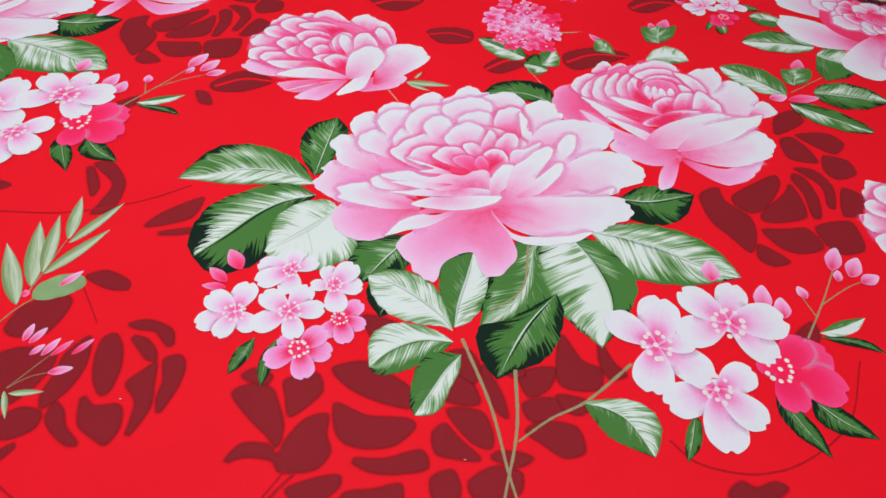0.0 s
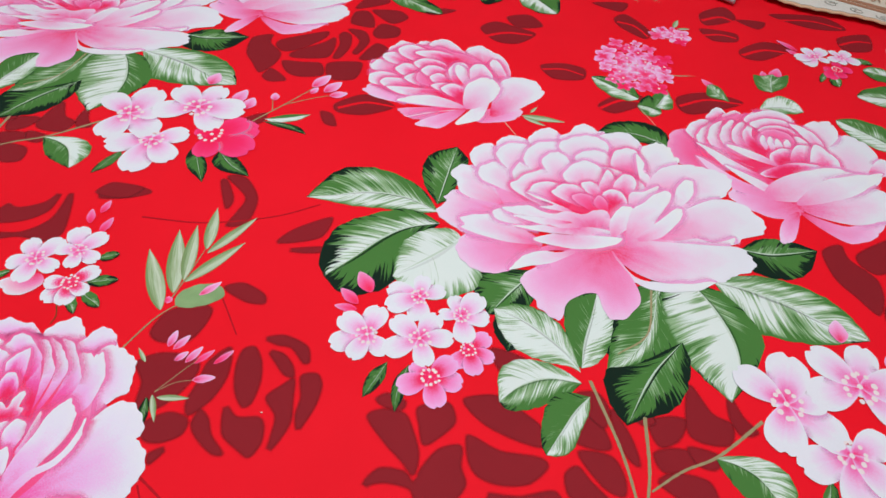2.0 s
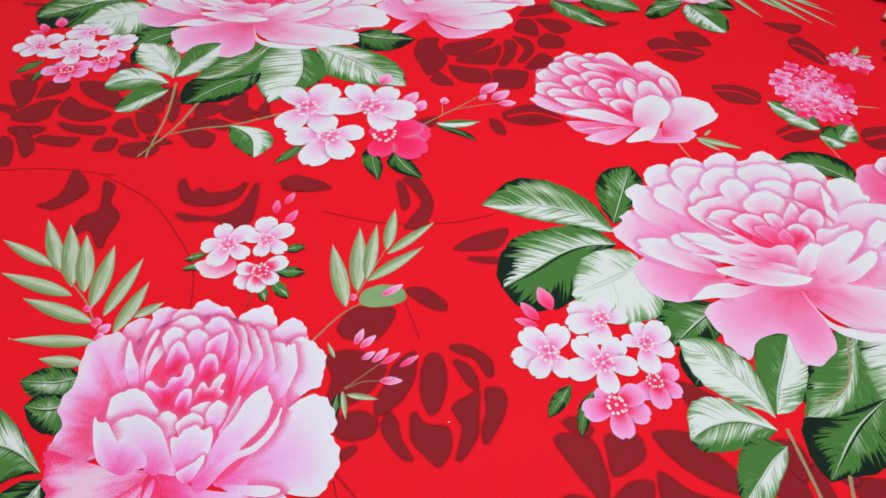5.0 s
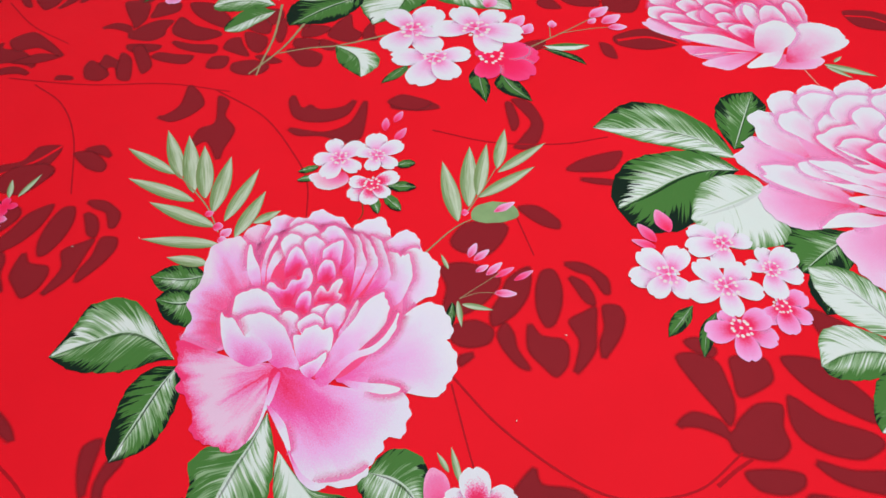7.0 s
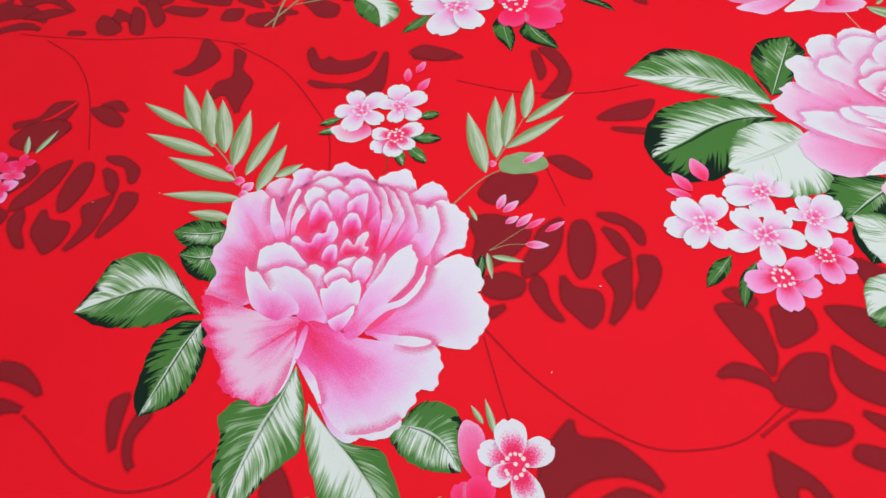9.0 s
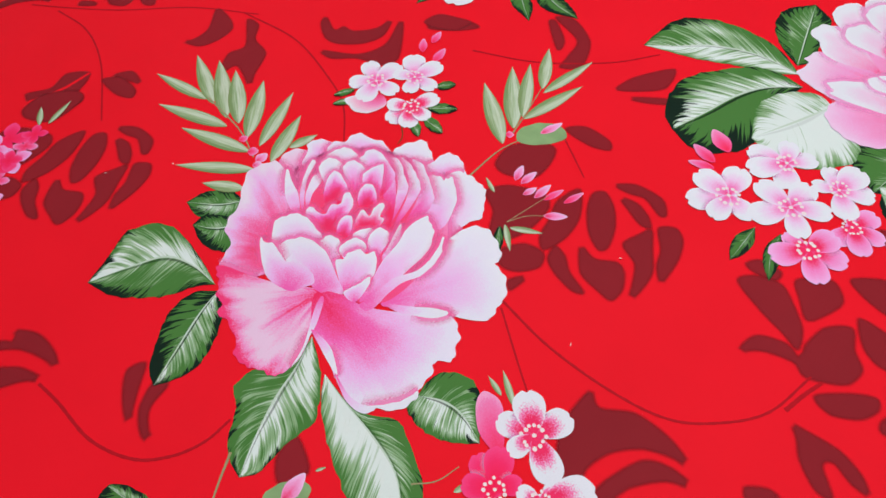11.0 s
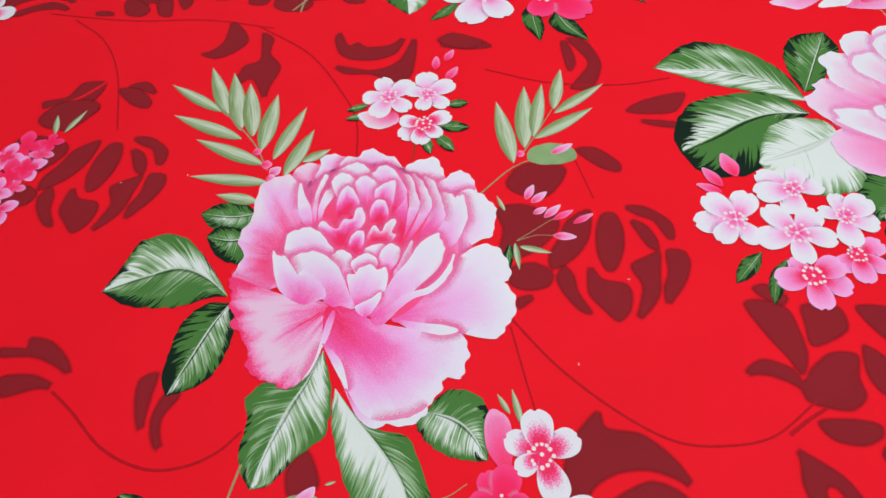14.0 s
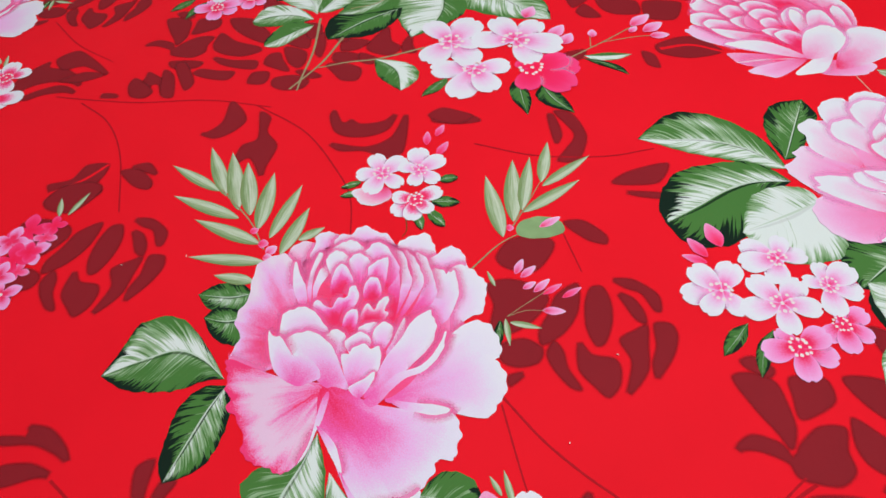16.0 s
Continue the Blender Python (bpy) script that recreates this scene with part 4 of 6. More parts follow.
    leaf_curve((0.97, 0.45, 0.45), [(0.16, -6.05), (-2.11, -6.88), (-3.66, -8.44), (-4.58, -10.49)], [(-1.01, -5.72), (-2.84, -5.74), (-4.78, -6.58), (-5.58, -8.26)], [(-0.45, -7.59), (-1.43, -8.90), (-2.46, -10.02), (-3.72, -10.79)])
    leaf_curve((0.15, 0.85, 0.35), [(1.05, -6.80), (0.55, -8.40), (0.25, -10.25), (-0.10, -12.53)], [(-0.75, -7.41), (-1.47, -8.82), (-1.26, -10.45), (-0.73, -11.90)], [(1.43, -8.00), (1.39, -9.73), (1.38, -11.23), (0.77, -12.14)])
    leaf_curve((0.93, 0.22, 0.4), [(10.23, -6.87), (11.90, -6.58), (13.56, -6.93), (15.64, -8.74)], [(11.19, -6.15), (13.02, -5.28), (14.64, -5.35), (15.64, -6.36), (15.78, -7.79)], [(11.17, -7.73), (12.55, -8.58), (14.21, -8.75)])
    leaf_curve((0.2, 0.1, 0.7), [(17.65, -4.50), (17.75, -6.26), (17.72, -8.19)], [(17.29, -5.80), (17.37, -7.30)], [(18.19, -5.04), (18.37, -6.64)])
    leaf_curve((0.15, 0.1, 0.9), [(22.77, 0.21), (24.35, -1.72), (26.84, -3.89)], [(23.13, -1.81), (24.40, -3.06), (25.90, -3.58)], [(24.70, -1.10), (25.94, -2.15)])
    leaf_curve((0.15, 0.1, 0.85), [(25.24, 0.34), (27.35, -0.60), (29.86, -1.02)], [(26.97, 0.50), (28.85, -0.25)], [(25.66, -1.23), (27.35, -1.74)])
    leaf_curve((0.15, 1.0, 0.0), [(25.70, 6.59), (27.37, 7.93), (29.12, 9.74)], [(26.94, 8.26), (28.22, 9.21)], [(26.95, 6.72), (28.50, 8.11)])
    leaf_curve((0.1, 0.0, 1.0), [(25.71, 6.20), (28.19, 6.89), (30.63, 6.80)], [(27.78, 7.15), (29.43, 7.41)], [(27.36, 6.24), (29.00, 6.55)])
    leaf_curve((0.1, 0.1, 0.8), [(-13.12, -11.68), (-13.12, -13.39), (-13.16, -15.09)], [(-13.73, -12.90), (-13.64, -14.13)], [(-12.60, -12.90), (-12.71, -14.20)])
    leaf_curve((0.1, 0.1, 0.8), [(-11.63, -11.05), (-11.36, -13.09), (-10.60, -14.97)], [(-11.92, -12.58), (-11.52, -13.90)], [(-10.97, -12.40), (-10.61, -13.83)])
    stem("olive", .32, (0.62, -5.51), (4.36, -9.69), (6.87, -13.41), (8.06, -15.03))
    stem("olive", .34, (5.06, -6.34), (6.59, -10.59), (7.34, -15.35))
    stem("olive", .30, (12.73, -2.33), (10.47, -6.56), (8.49, -8.93), (6.97, -11.37))
    stem("olive", .2, (24.88, 5.66), (25.89, 9.94), (26.64, 13.83))
    stem("olive", .14, (25.72, 9.44), (27.81, 12.41), (29.16, 13.82))
    stem("olive", .14, (25.40, 8.20), (24.32, 9.64))
    stem("olive", .25, (2.32, 5.37), (3.26, 0.91), (1.75, -2.19))


def printed_peony_large():
    at(5.28, 24.76)
    peony("large pale pink printed peony with a white rim")
    petal("pink", 0, (-1.05, -5.93), (-8.39, -9.11), (-10.26, -5.51), (-10.65, -1.20), (-8.99, 3.05), (-3.19, 7.02), (2.22, 7.21), (7.22, 4.02), (9.39, -0.05), (9.01, -4.50), (3.64, -7.09), (-1.21, -8.16), (-4.77, -10.91))
    petal("pink", 0, (-3.34, -8.20), (-8.17, -9.00), (-9.48, -11.03), (-9.42, -12.64), (-8.17, -13.83), (-6.62, -14.06), (-5.27, -13.63), (-4.10, -12.30), (-3.47, -10.50))
    petal("lilac", 0, (-6.55, -6.62), (-10.26, -5.51), (-12.67, -6.27), (-13.19, -7.64), (-12.76, -8.10), (-12.98, -9.52), (-12.45, -10.14), (-11.15, -10.53), (-9.65, -10.73), (-7.41, -9.95))
    petal("pale", 0, (-7.57, -6.05), (-11.99, -2.16), (-12.98, -2.37), (-13.94, -2.85), (-14.17, -4.53), (-13.22, -5.05), (-12.71, -5.86), (-11.76, -6.42), (-10.27, -6.37), (-8.66, -5.91))
    petal("pale", 0, (-8.79, -2.31), (-12.37, 1.64), (-13.58, 0.92), (-13.97, -0.37), (-13.42, -1.64), (-12.20, -2.45), (-10.85, -1.77))
    petal("pale", 0, (-8.43, -0.56), (-9.40, 3.97), (-11.06, 4.27), (-12.05, 3.55), (-12.32, 2.17), (-11.56, 0.75), (-9.82, -0.41))
    petal("pale", 0, (-6.66, 2.24), (-9.66, 4.25), (-9.76, 5.46), (-9.37, 6.74), (-8.43, 7.55), (-7.31, 7.14), (-6.29, 5.76))
    petal("pale", 0, (-3.43, 2.90), (-6.98, 6.35), (-6.59, 7.73), (-6.31, 9.41), (-5.38, 10.34), (-4.17, 9.84), (-3.10, 9.52))
    petal("pale", 0, (-0.32, 4.46), (-3.72, 8.12), (-3.10, 9.85), (-1.81, 11.06), (-0.49, 11.07), (0.68, 10.16), (1.51, 8.89), (1.67, 6.34))
    petal("rim", 0, (2.91, 2.33), (0.95, 8.92), (1.37, 10.72), (2.19, 11.47), (3.33, 11.40), (4.07, 10.30), (4.75, 10.02), (4.63, 8.33), (3.72, 6.20))
    petal("pale", 0, (-6.29, -3.90), (-9.09, -0.42), (-10.99, -0.52), (-11.98, -1.59), (-12.01, -2.82), (-11.24, -3.62), (-9.87, -3.74), (-8.07, -3.82))
    petal("pale", 0, (-6.94, -1.20), (-9.29, 3.31), (-11.21, 2.74), (-11.76, 1.15), (-11.25, 0.12), (-9.60, -0.87))
    petal("pale", 0, (-4.41, -2.97), (-7.41, 1.19), (-9.00, 0.68), (-9.13, -1.10), (-8.11, -2.24), (-6.13, -2.60))
    petal("pale", 0, (-5.26, 0.09), (-5.64, 5.67), (-7.54, 5.44), (-8.89, 4.23), (-9.17, 1.96), (-8.48, 0.74), (-6.88, 0.40))
    petal("pale", 0, (-2.52, 2.40), (-6.54, 5.01), (-6.23, 6.84), (-4.94, 8.36), (-3.38, 8.72), (-2.25, 8.02), (-1.87, 5.45))
    petal("pale", 0, (-1.04, 1.28), (-4.47, 4.14), (-4.09, 5.84), (-2.80, 6.81), (-1.69, 6.45), (-0.88, 5.55), (-0.42, 3.74))
    petal("mid", 0, (1.79, 2.23), (-0.88, 4.86), (-1.41, 7.41), (-0.67, 8.62), (0.42, 8.86), (1.62, 7.41), (2.31, 6.17), (2.44, 3.94))
    petal("rim", 0, (3.15, 2.45), (0.66, 8.15), (1.72, 7.46), (2.00, 6.21), (2.75, 5.71), (3.12, 4.18))
    petal("mid", 0, (-0.67, -4.15), (-7.79, -3.42), (-8.31, -1.70), (-6.98, 0.64), (-4.66, 2.96), (-0.56, 4.82), (2.82, 3.85), (3.52, 0.43), (1.53, -2.66))
    petal("deep", 0, (0.02, -2.32), (-4.21, -3.04), (-4.84, -0.89), (-3.46, 1.46), (-0.63, 3.34), (2.19, 2.25), (2.69, -0.42))
    petal("pale", 0, (2.92, 0.56), (3.01, 5.65), (3.57, 7.69), (5.16, 9.41), (6.79, 10.02), (8.19, 10.33), (9.65, 10.16), (10.25, 9.28), (10.13, 7.30), (9.35, 5.80), (7.47, 3.07), (5.30, 0.96))
    petal("pale", 0, (4.34, -2.11), (6.42, 1.86), (8.59, 5.24), (10.25, 6.52), (12.20, 6.58), (13.85, 5.51), (14.32, 4.45), (14.00, 3.35), (12.72, 2.06), (12.10, 0.78), (10.53, -0.38), (7.70, -1.68))
    petal("rim", 0, (5.33, -2.67), (7.39, -1.51), (8.92, -0.28), (10.43, 0.05), (12.05, 1.74), (11.20, -0.54), (8.79, -1.79))
    petal("pale", 0, (-4.01, -0.65), (-7.03, 1.57), (-7.26, 2.92), (-6.67, 4.13), (-5.55, 4.09), (-4.67, 3.14), (-4.08, 0.96))
    petal("pale", 0, (-1.49, -0.30), (-4.43, 0.79), (-4.68, 2.27), (-4.13, 3.91), (-3.13, 4.61), (-1.67, 4.07), (-1.15, 1.87))
    petal("mid", 0, (-2.70, -2.98), (-6.33, -3.05), (-6.76, -2.38), (-6.32, -0.99), (-4.82, -0.24), (-3.53, -0.95))
    petal("rim", 0, (-2.21, -3.08), (-6.72, -2.98), (-5.67, -3.24), (-3.98, -3.18), (-5.01, -4.20))
    petal("mid", 0, (-0.81, -2.05), (-4.48, -1.87), (-4.60, -0.77), (-4.09, 0.12), (-2.78, 0.50), (-1.46, -0.37))
    petal("mid", 0, (0.16, -0.89), (-2.57, 0.70), (-2.35, 1.64), (-1.44, 1.72), (-0.50, 0.91))
    petal("mid", 0, (0.59, -0.67), (-1.02, 1.38), (-1.23, 3.04), (-1.14, 4.43), (-0.23, 3.54), (0.53, 1.88))
    petal("mid", 0, (1.74, -0.11), (0.15, 2.14), (0.24, 4.06), (0.90, 4.88), (1.81, 4.28), (2.08, 2.74), (2.03, 1.71))
    petal("vivid", 0, (0.99, -1.16), (-0.37, 0.08), (-0.25, 1.49), (0.78, 2.00), (1.71, 1.29), (1.98, 0.18))
    petal("hot", 0, (-0.23, -2.11), (-2.75, -1.45), (-2.42, -0.41), (-1.29, -0.20), (-0.21, -0.81))
    petal("hot", 0, (0.72, -1.64), (-0.76, -0.99), (-0.70, 0.36), (0.33, -0.28))
    petal("rim", 0, (5.54, 1.08), (5.66, 4.33), (5.61, 5.52), (6.02, 7.16), (6.83, 7.17), (7.19, 5.37), (6.77, 3.61))
    petal("pale", 0, (1.85, -5.77), (3.53, -3.71), (6.30, -2.36), (10.04, -0.54), (12.64, 0.72), (13.36, 0.28), (14.11, -0.30), (14.08, -1.69), (12.96, -2.83), (12.49, -3.64), (12.00, -4.31), (9.92, -5.96), (7.71, -7.01), (5.77, -7.30), (3.99, -6.91))
    petal("rim", 0, (2.58, -5.88), (5.13, -7.67), (7.27, -7.22), (9.44, -6.04), (11.48, -4.64), (10.17, -6.54), (7.55, -8.14), (5.61, -8.36), (4.04, -7.62))
    petal("pink", 0, (1.85, -5.77), (-0.82, -7.82), (-2.25, -10.64), (-3.12, -12.39), (-2.95, -13.41), (-1.48, -14.37), (-0.52, -15.07), (0.62, -15.42), (1.31, -15.09), (1.16, -13.45), (1.74, -12.19), (2.85, -11.19), (3.97, -12.44), (4.89, -13.09), (5.92, -12.17), (6.41, -10.31), (6.02, -9.14), (4.95, -7.90), (3.31, -6.73))
    petal("rim", 0, (-0.01, -7.43), (-1.54, -8.62), (-2.67, -9.09), (-3.77, -10.21), (-4.22, -11.51), (-4.30, -12.54), (-3.00, -11.29), (-1.43, -9.88))
    petal("pale", 0, (-3.09, -8.16), (-7.01, -7.41), (-8.63, -7.55), (-9.89, -8.41), (-10.72, -9.38), (-10.02, -9.75), (-9.97, -10.35), (-7.82, -10.22), (-5.29, -9.60))
    petal("pale", 0, (-4.19, -6.91), (-6.74, -5.39), (-8.06, -6.20), (-8.46, -7.22), (-7.52, -7.74), (-5.92, -7.36))
    petal("pale", 0, (0.77, -5.05), (-7.39, -6.29), (-6.93, -5.23), (-5.83, -4.52), (-4.61, -4.59), (-3.59, -4.34), (-2.65, -3.38), (-1.16, -2.90), (-0.43, -1.87), (0.61, -1.35), (1.56, -3.06))
    petal("pale", 0, (-1.65, -4.46), (-6.65, -6.42), (-4.49, -6.25), (-2.26, -5.65), (-0.10, -4.19), (1.46, -3.68), (2.72, -3.70), (2.19, -4.51), (-0.14, -5.49), (-2.92, -6.68), (-5.05, -7.09))
    petal("rim", 0, (-1.78, -5.49), (-6.13, -7.62), (-4.81, -7.37), (-2.89, -6.75), (-1.05, -5.93), (1.18, -4.69), (2.97, -3.98), (2.37, -5.29), (0.45, -6.98), (-1.84, -7.94), (-3.98, -8.21))
    petal("rim", 0, (2.75, -0.13), (1.93, 1.31), (1.89, 2.46), (2.90, 3.24), (3.92, 4.77), (3.87, 3.08))
    petal("rim", 0, (2.19, -4.20), (1.37, -2.82), (1.33, -1.34), (1.76, 0.16), (2.68, 0.27), (3.19, -1.60))
    petal("rim", 0, (3.30, -3.82), (2.61, -0.20), (3.30, 1.63), (3.97, 3.49), (4.94, 4.63), (5.47, 3.60), (5.30, 2.09), (5.05, 0.15), (4.64, -2.20))
    petal("rim", 0, (4.24, -3.44), (4.82, -1.05), (5.44, 0.51), (6.23, 2.55), (6.90, 2.53), (6.95, 1.17), (6.29, -1.24), (5.59, -2.47))
    host.clear()


def rosy_peony_leaves():
    at(-20.87, -27.01)
    leaf_curve((0.25, 0.4, 0.85), [(-10.01, 5.72), (-11.09, 4.40), (-12.98, 3.05)], [(-11.23, 5.73), (-12.64, 4.59)], [(-9.26, 4.68), (-10.06, 3.37), (-11.53, 2.81)])
    leaf_curve((0.35, 0.3, 0.9), [(-8.58, 4.39), (-9.60, 3.02), (-11.03, 2.16)], [(-10.00, 4.05), (-11.04, 3.16)], [(-7.04, 2.93), (-8.10, 1.89), (-9.47, 1.67)])
    leaf_curve((0.72, 0.35, 0.6), [(-6.02, 0.27), (-8.29, 0.22), (-10.15, -0.46), (-11.25, -2.33), (-12.41, -5.03)], [(-7.70, 0.73), (-10.21, 1.16), (-12.10, 1.12), (-13.29, 0.35), (-13.96, -1.22), (-13.22, -2.86)], [(-6.85, -0.61), (-7.66, -2.18), (-8.89, -3.46), (-10.40, -4.55)])
    leaf_curve((0.08, 0.62, 0.9), [(-5.51, 0.11), (-5.04, -1.71), (-4.21, -3.86), (-3.21, -6.25)], [(-6.61, -1.00), (-6.56, -2.87), (-5.26, -4.78), (-4.28, -5.84)], [(-4.02, -0.67), (-2.86, -2.20), (-2.28, -3.86), (-2.61, -5.22)])
    leaf_curve((0.42, 0.8, 0.5), [(1.40, 1.90), (2.14, -0.01), (2.71, -2.11), (3.58, -4.26), (4.61, -6.20)], [(1.88, -0.47), (0.45, -1.71), (0.36, -3.18), (1.51, -3.95), (2.35, -5.13), (3.34, -5.89)], [(3.61, 0.57), (5.34, -1.38), (5.25, -2.63), (5.16, -3.77), (5.22, -5.31)])
    leaf_curve((0.92, 0.42, 0.5), [(3.73, 0.77), (5.74, 0.40), (8.26, 0.06), (10.88, -0.65), (13.28, -2.73)], [(4.99, -0.68), (7.38, -2.15), (9.75, -3.15), (11.93, -3.58)], [(6.31, 0.43), (7.57, 0.83), (8.88, 1.56), (10.74, 0.80), (12.32, -0.14), (13.38, -1.59)])
    leaf_curve((0.4, 0.66, 0.7), [(8.68, 3.33), (10.08, 4.07), (11.48, 4.13), (13.06, 3.56)], [(8.55, 4.43), (8.94, 5.45), (10.15, 6.05), (11.22, 5.77), (12.14, 4.71)], [(8.61, 2.48), (9.85, 2.07), (11.24, 2.29), (12.32, 2.92)])
    leaf(.1, .8, 0, (3.17, -10.16), (-0.31, -11.05), (0.62, -11.89), (1.16, -10.12))
    blade("willow", 0.70, (-20.32, 10.20), (-25.94, 9.40))
    blade("willow", 0.82, (-16.67, 9.44), (-22.81, 7.43))
    blade("willow", 0.85, (-13.31, 8.91), (-19.29, 7.06))
    blade("willow", 0.74, (-11.61, 8.07), (-16.50, 4.54))
    blade("willow", 0.68, (-10.82, 6.41), (-13.58, 4.80))
    blade("willow", 0.85, (-19.49, 10.23), (-25.27, 12.95))
    blade("willow", 1.00, (-17.46, 9.94), (-23.32, 13.75))
    blade("willow", 0.97, (-16.25, 10.18), (-21.28, 13.85))
    blade("willow", 0.96, (-14.59, 9.67), (-18.55, 14.56))
    blade("willow", 0.78, (-13.20, 9.73), (-15.64, 15.14))
    blade("willow", 0.82, (-11.36, 9.27), (-13.27, 13.88))
    blade("willow", 0.57, (-11.38, 11.06), (-10.76, 13.30))
    stem("olive", .18, (-20.32, 10.42), (-15.76, 9.84), (-12.67, 8.76))
    bud("hot", 0.35, (-14.83, 9.11), (-14.59, 9.78))
    bud("hot", 0.44, (-13.45, 8.81), (-12.83, 9.36))
    bud("pink", 0.44, (-12.20, 8.59), (-12.18, 9.63))
    bud("pink", 0.38, (-12.13, 8.22), (-11.57, 8.71))
    blade("willow", 0.95, (0.35, 21.46), (-4.86, 25.64))
    blade("willow", 1.01, (-0.00, 23.17), (-4.31, 28.52))
    blade("willow", 0.77, (-0.21, 24.53), (-3.41, 29.71))
    blade("willow", 0.72, (-0.91, 27.95), (-3.37, 32.18))
    blade("willow", 0.65, (-0.58, 27.65), (0.31, 33.10))
    blade("willow", 0.74, (-0.03, 24.44), (1.31, 30.24))
    stem("olive", .16, (0.46, 17.52), (0.54, 20.70), (1.17, 22.87))
    stem("olive", .14, (0.23, 22.80), (-0.27, 25.07), (-0.99, 27.95))
    pod((0.70, 22.60), (3.43, 25.13), (2.50, 23.14), (1.33, 25.05))
    bud("pink", 0.35, (1.83, 24.04), (2.44, 25.94))
    bud("hot", 0.34, (-0.07, 22.31), (0.40, 22.72))
    bud("pink", 0.32, (3.16, 19.33), (2.74, 20.76))
    bud("pink", 0.32, (3.64, 19.35), (3.84, 20.89))
    bud("pink", 0.27, (4.37, 18.66), (4.71, 19.75))
    bud("pink", 0.31, (5.13, 18.93), (5.29, 20.59))
    bud("hot", 0.26, (5.71, 19.18), (6.23, 20.81))
    bud("hot", 0.26, (6.92, 19.85), (7.44, 21.48))
    bud("pink", 0.34, (6.51, 18.10), (7.79, 19.09))
    stem("olive", .07, (4.96, 16.11), (5.66, 17.35), (6.66, 18.22))
    stem("olive", .07, (4.96, 16.11), (5.43, 18.28), (5.76, 19.75))
    blade("willow", 0.33, (5.39, 15.87), (7.37, 16.94))
    leaf(0, .9, 0, (4.80, 15.54), (6.16, 13.16), (5.27, 14.13), (5.82, 14.62))
    blade("willow", 0.29, (4.99, 15.89), (6.59, 14.41))
    blade("willow", 0.22, (2.73, 17.55), (1.42, 18.22))
    blade("willow", 0.23, (12.25, 6.44), (10.95, 6.87))
    blade("willow", 0.29, (13.18, 6.39), (11.36, 7.70))
    stem("olive", .1, (11.73, -0.41), (12.62, 0.58), (13.02, 1.91))
    blade("willow", 0.23, (13.65, 0.74), (14.03, 1.65))
    stem("olive", .2, (3.22, -5.66), (3.97, -6.98), (4.61, -8.01))
    pod((7.39, -6.54), (7.75, -3.98), (6.31, -5.46), (8.16, -5.12))
    bud("pink", 0.47, (7.30, -5.52), (7.10, -3.71))
    blade("willow", 0.12, (7.43, -3.29), (7.73, -2.75))


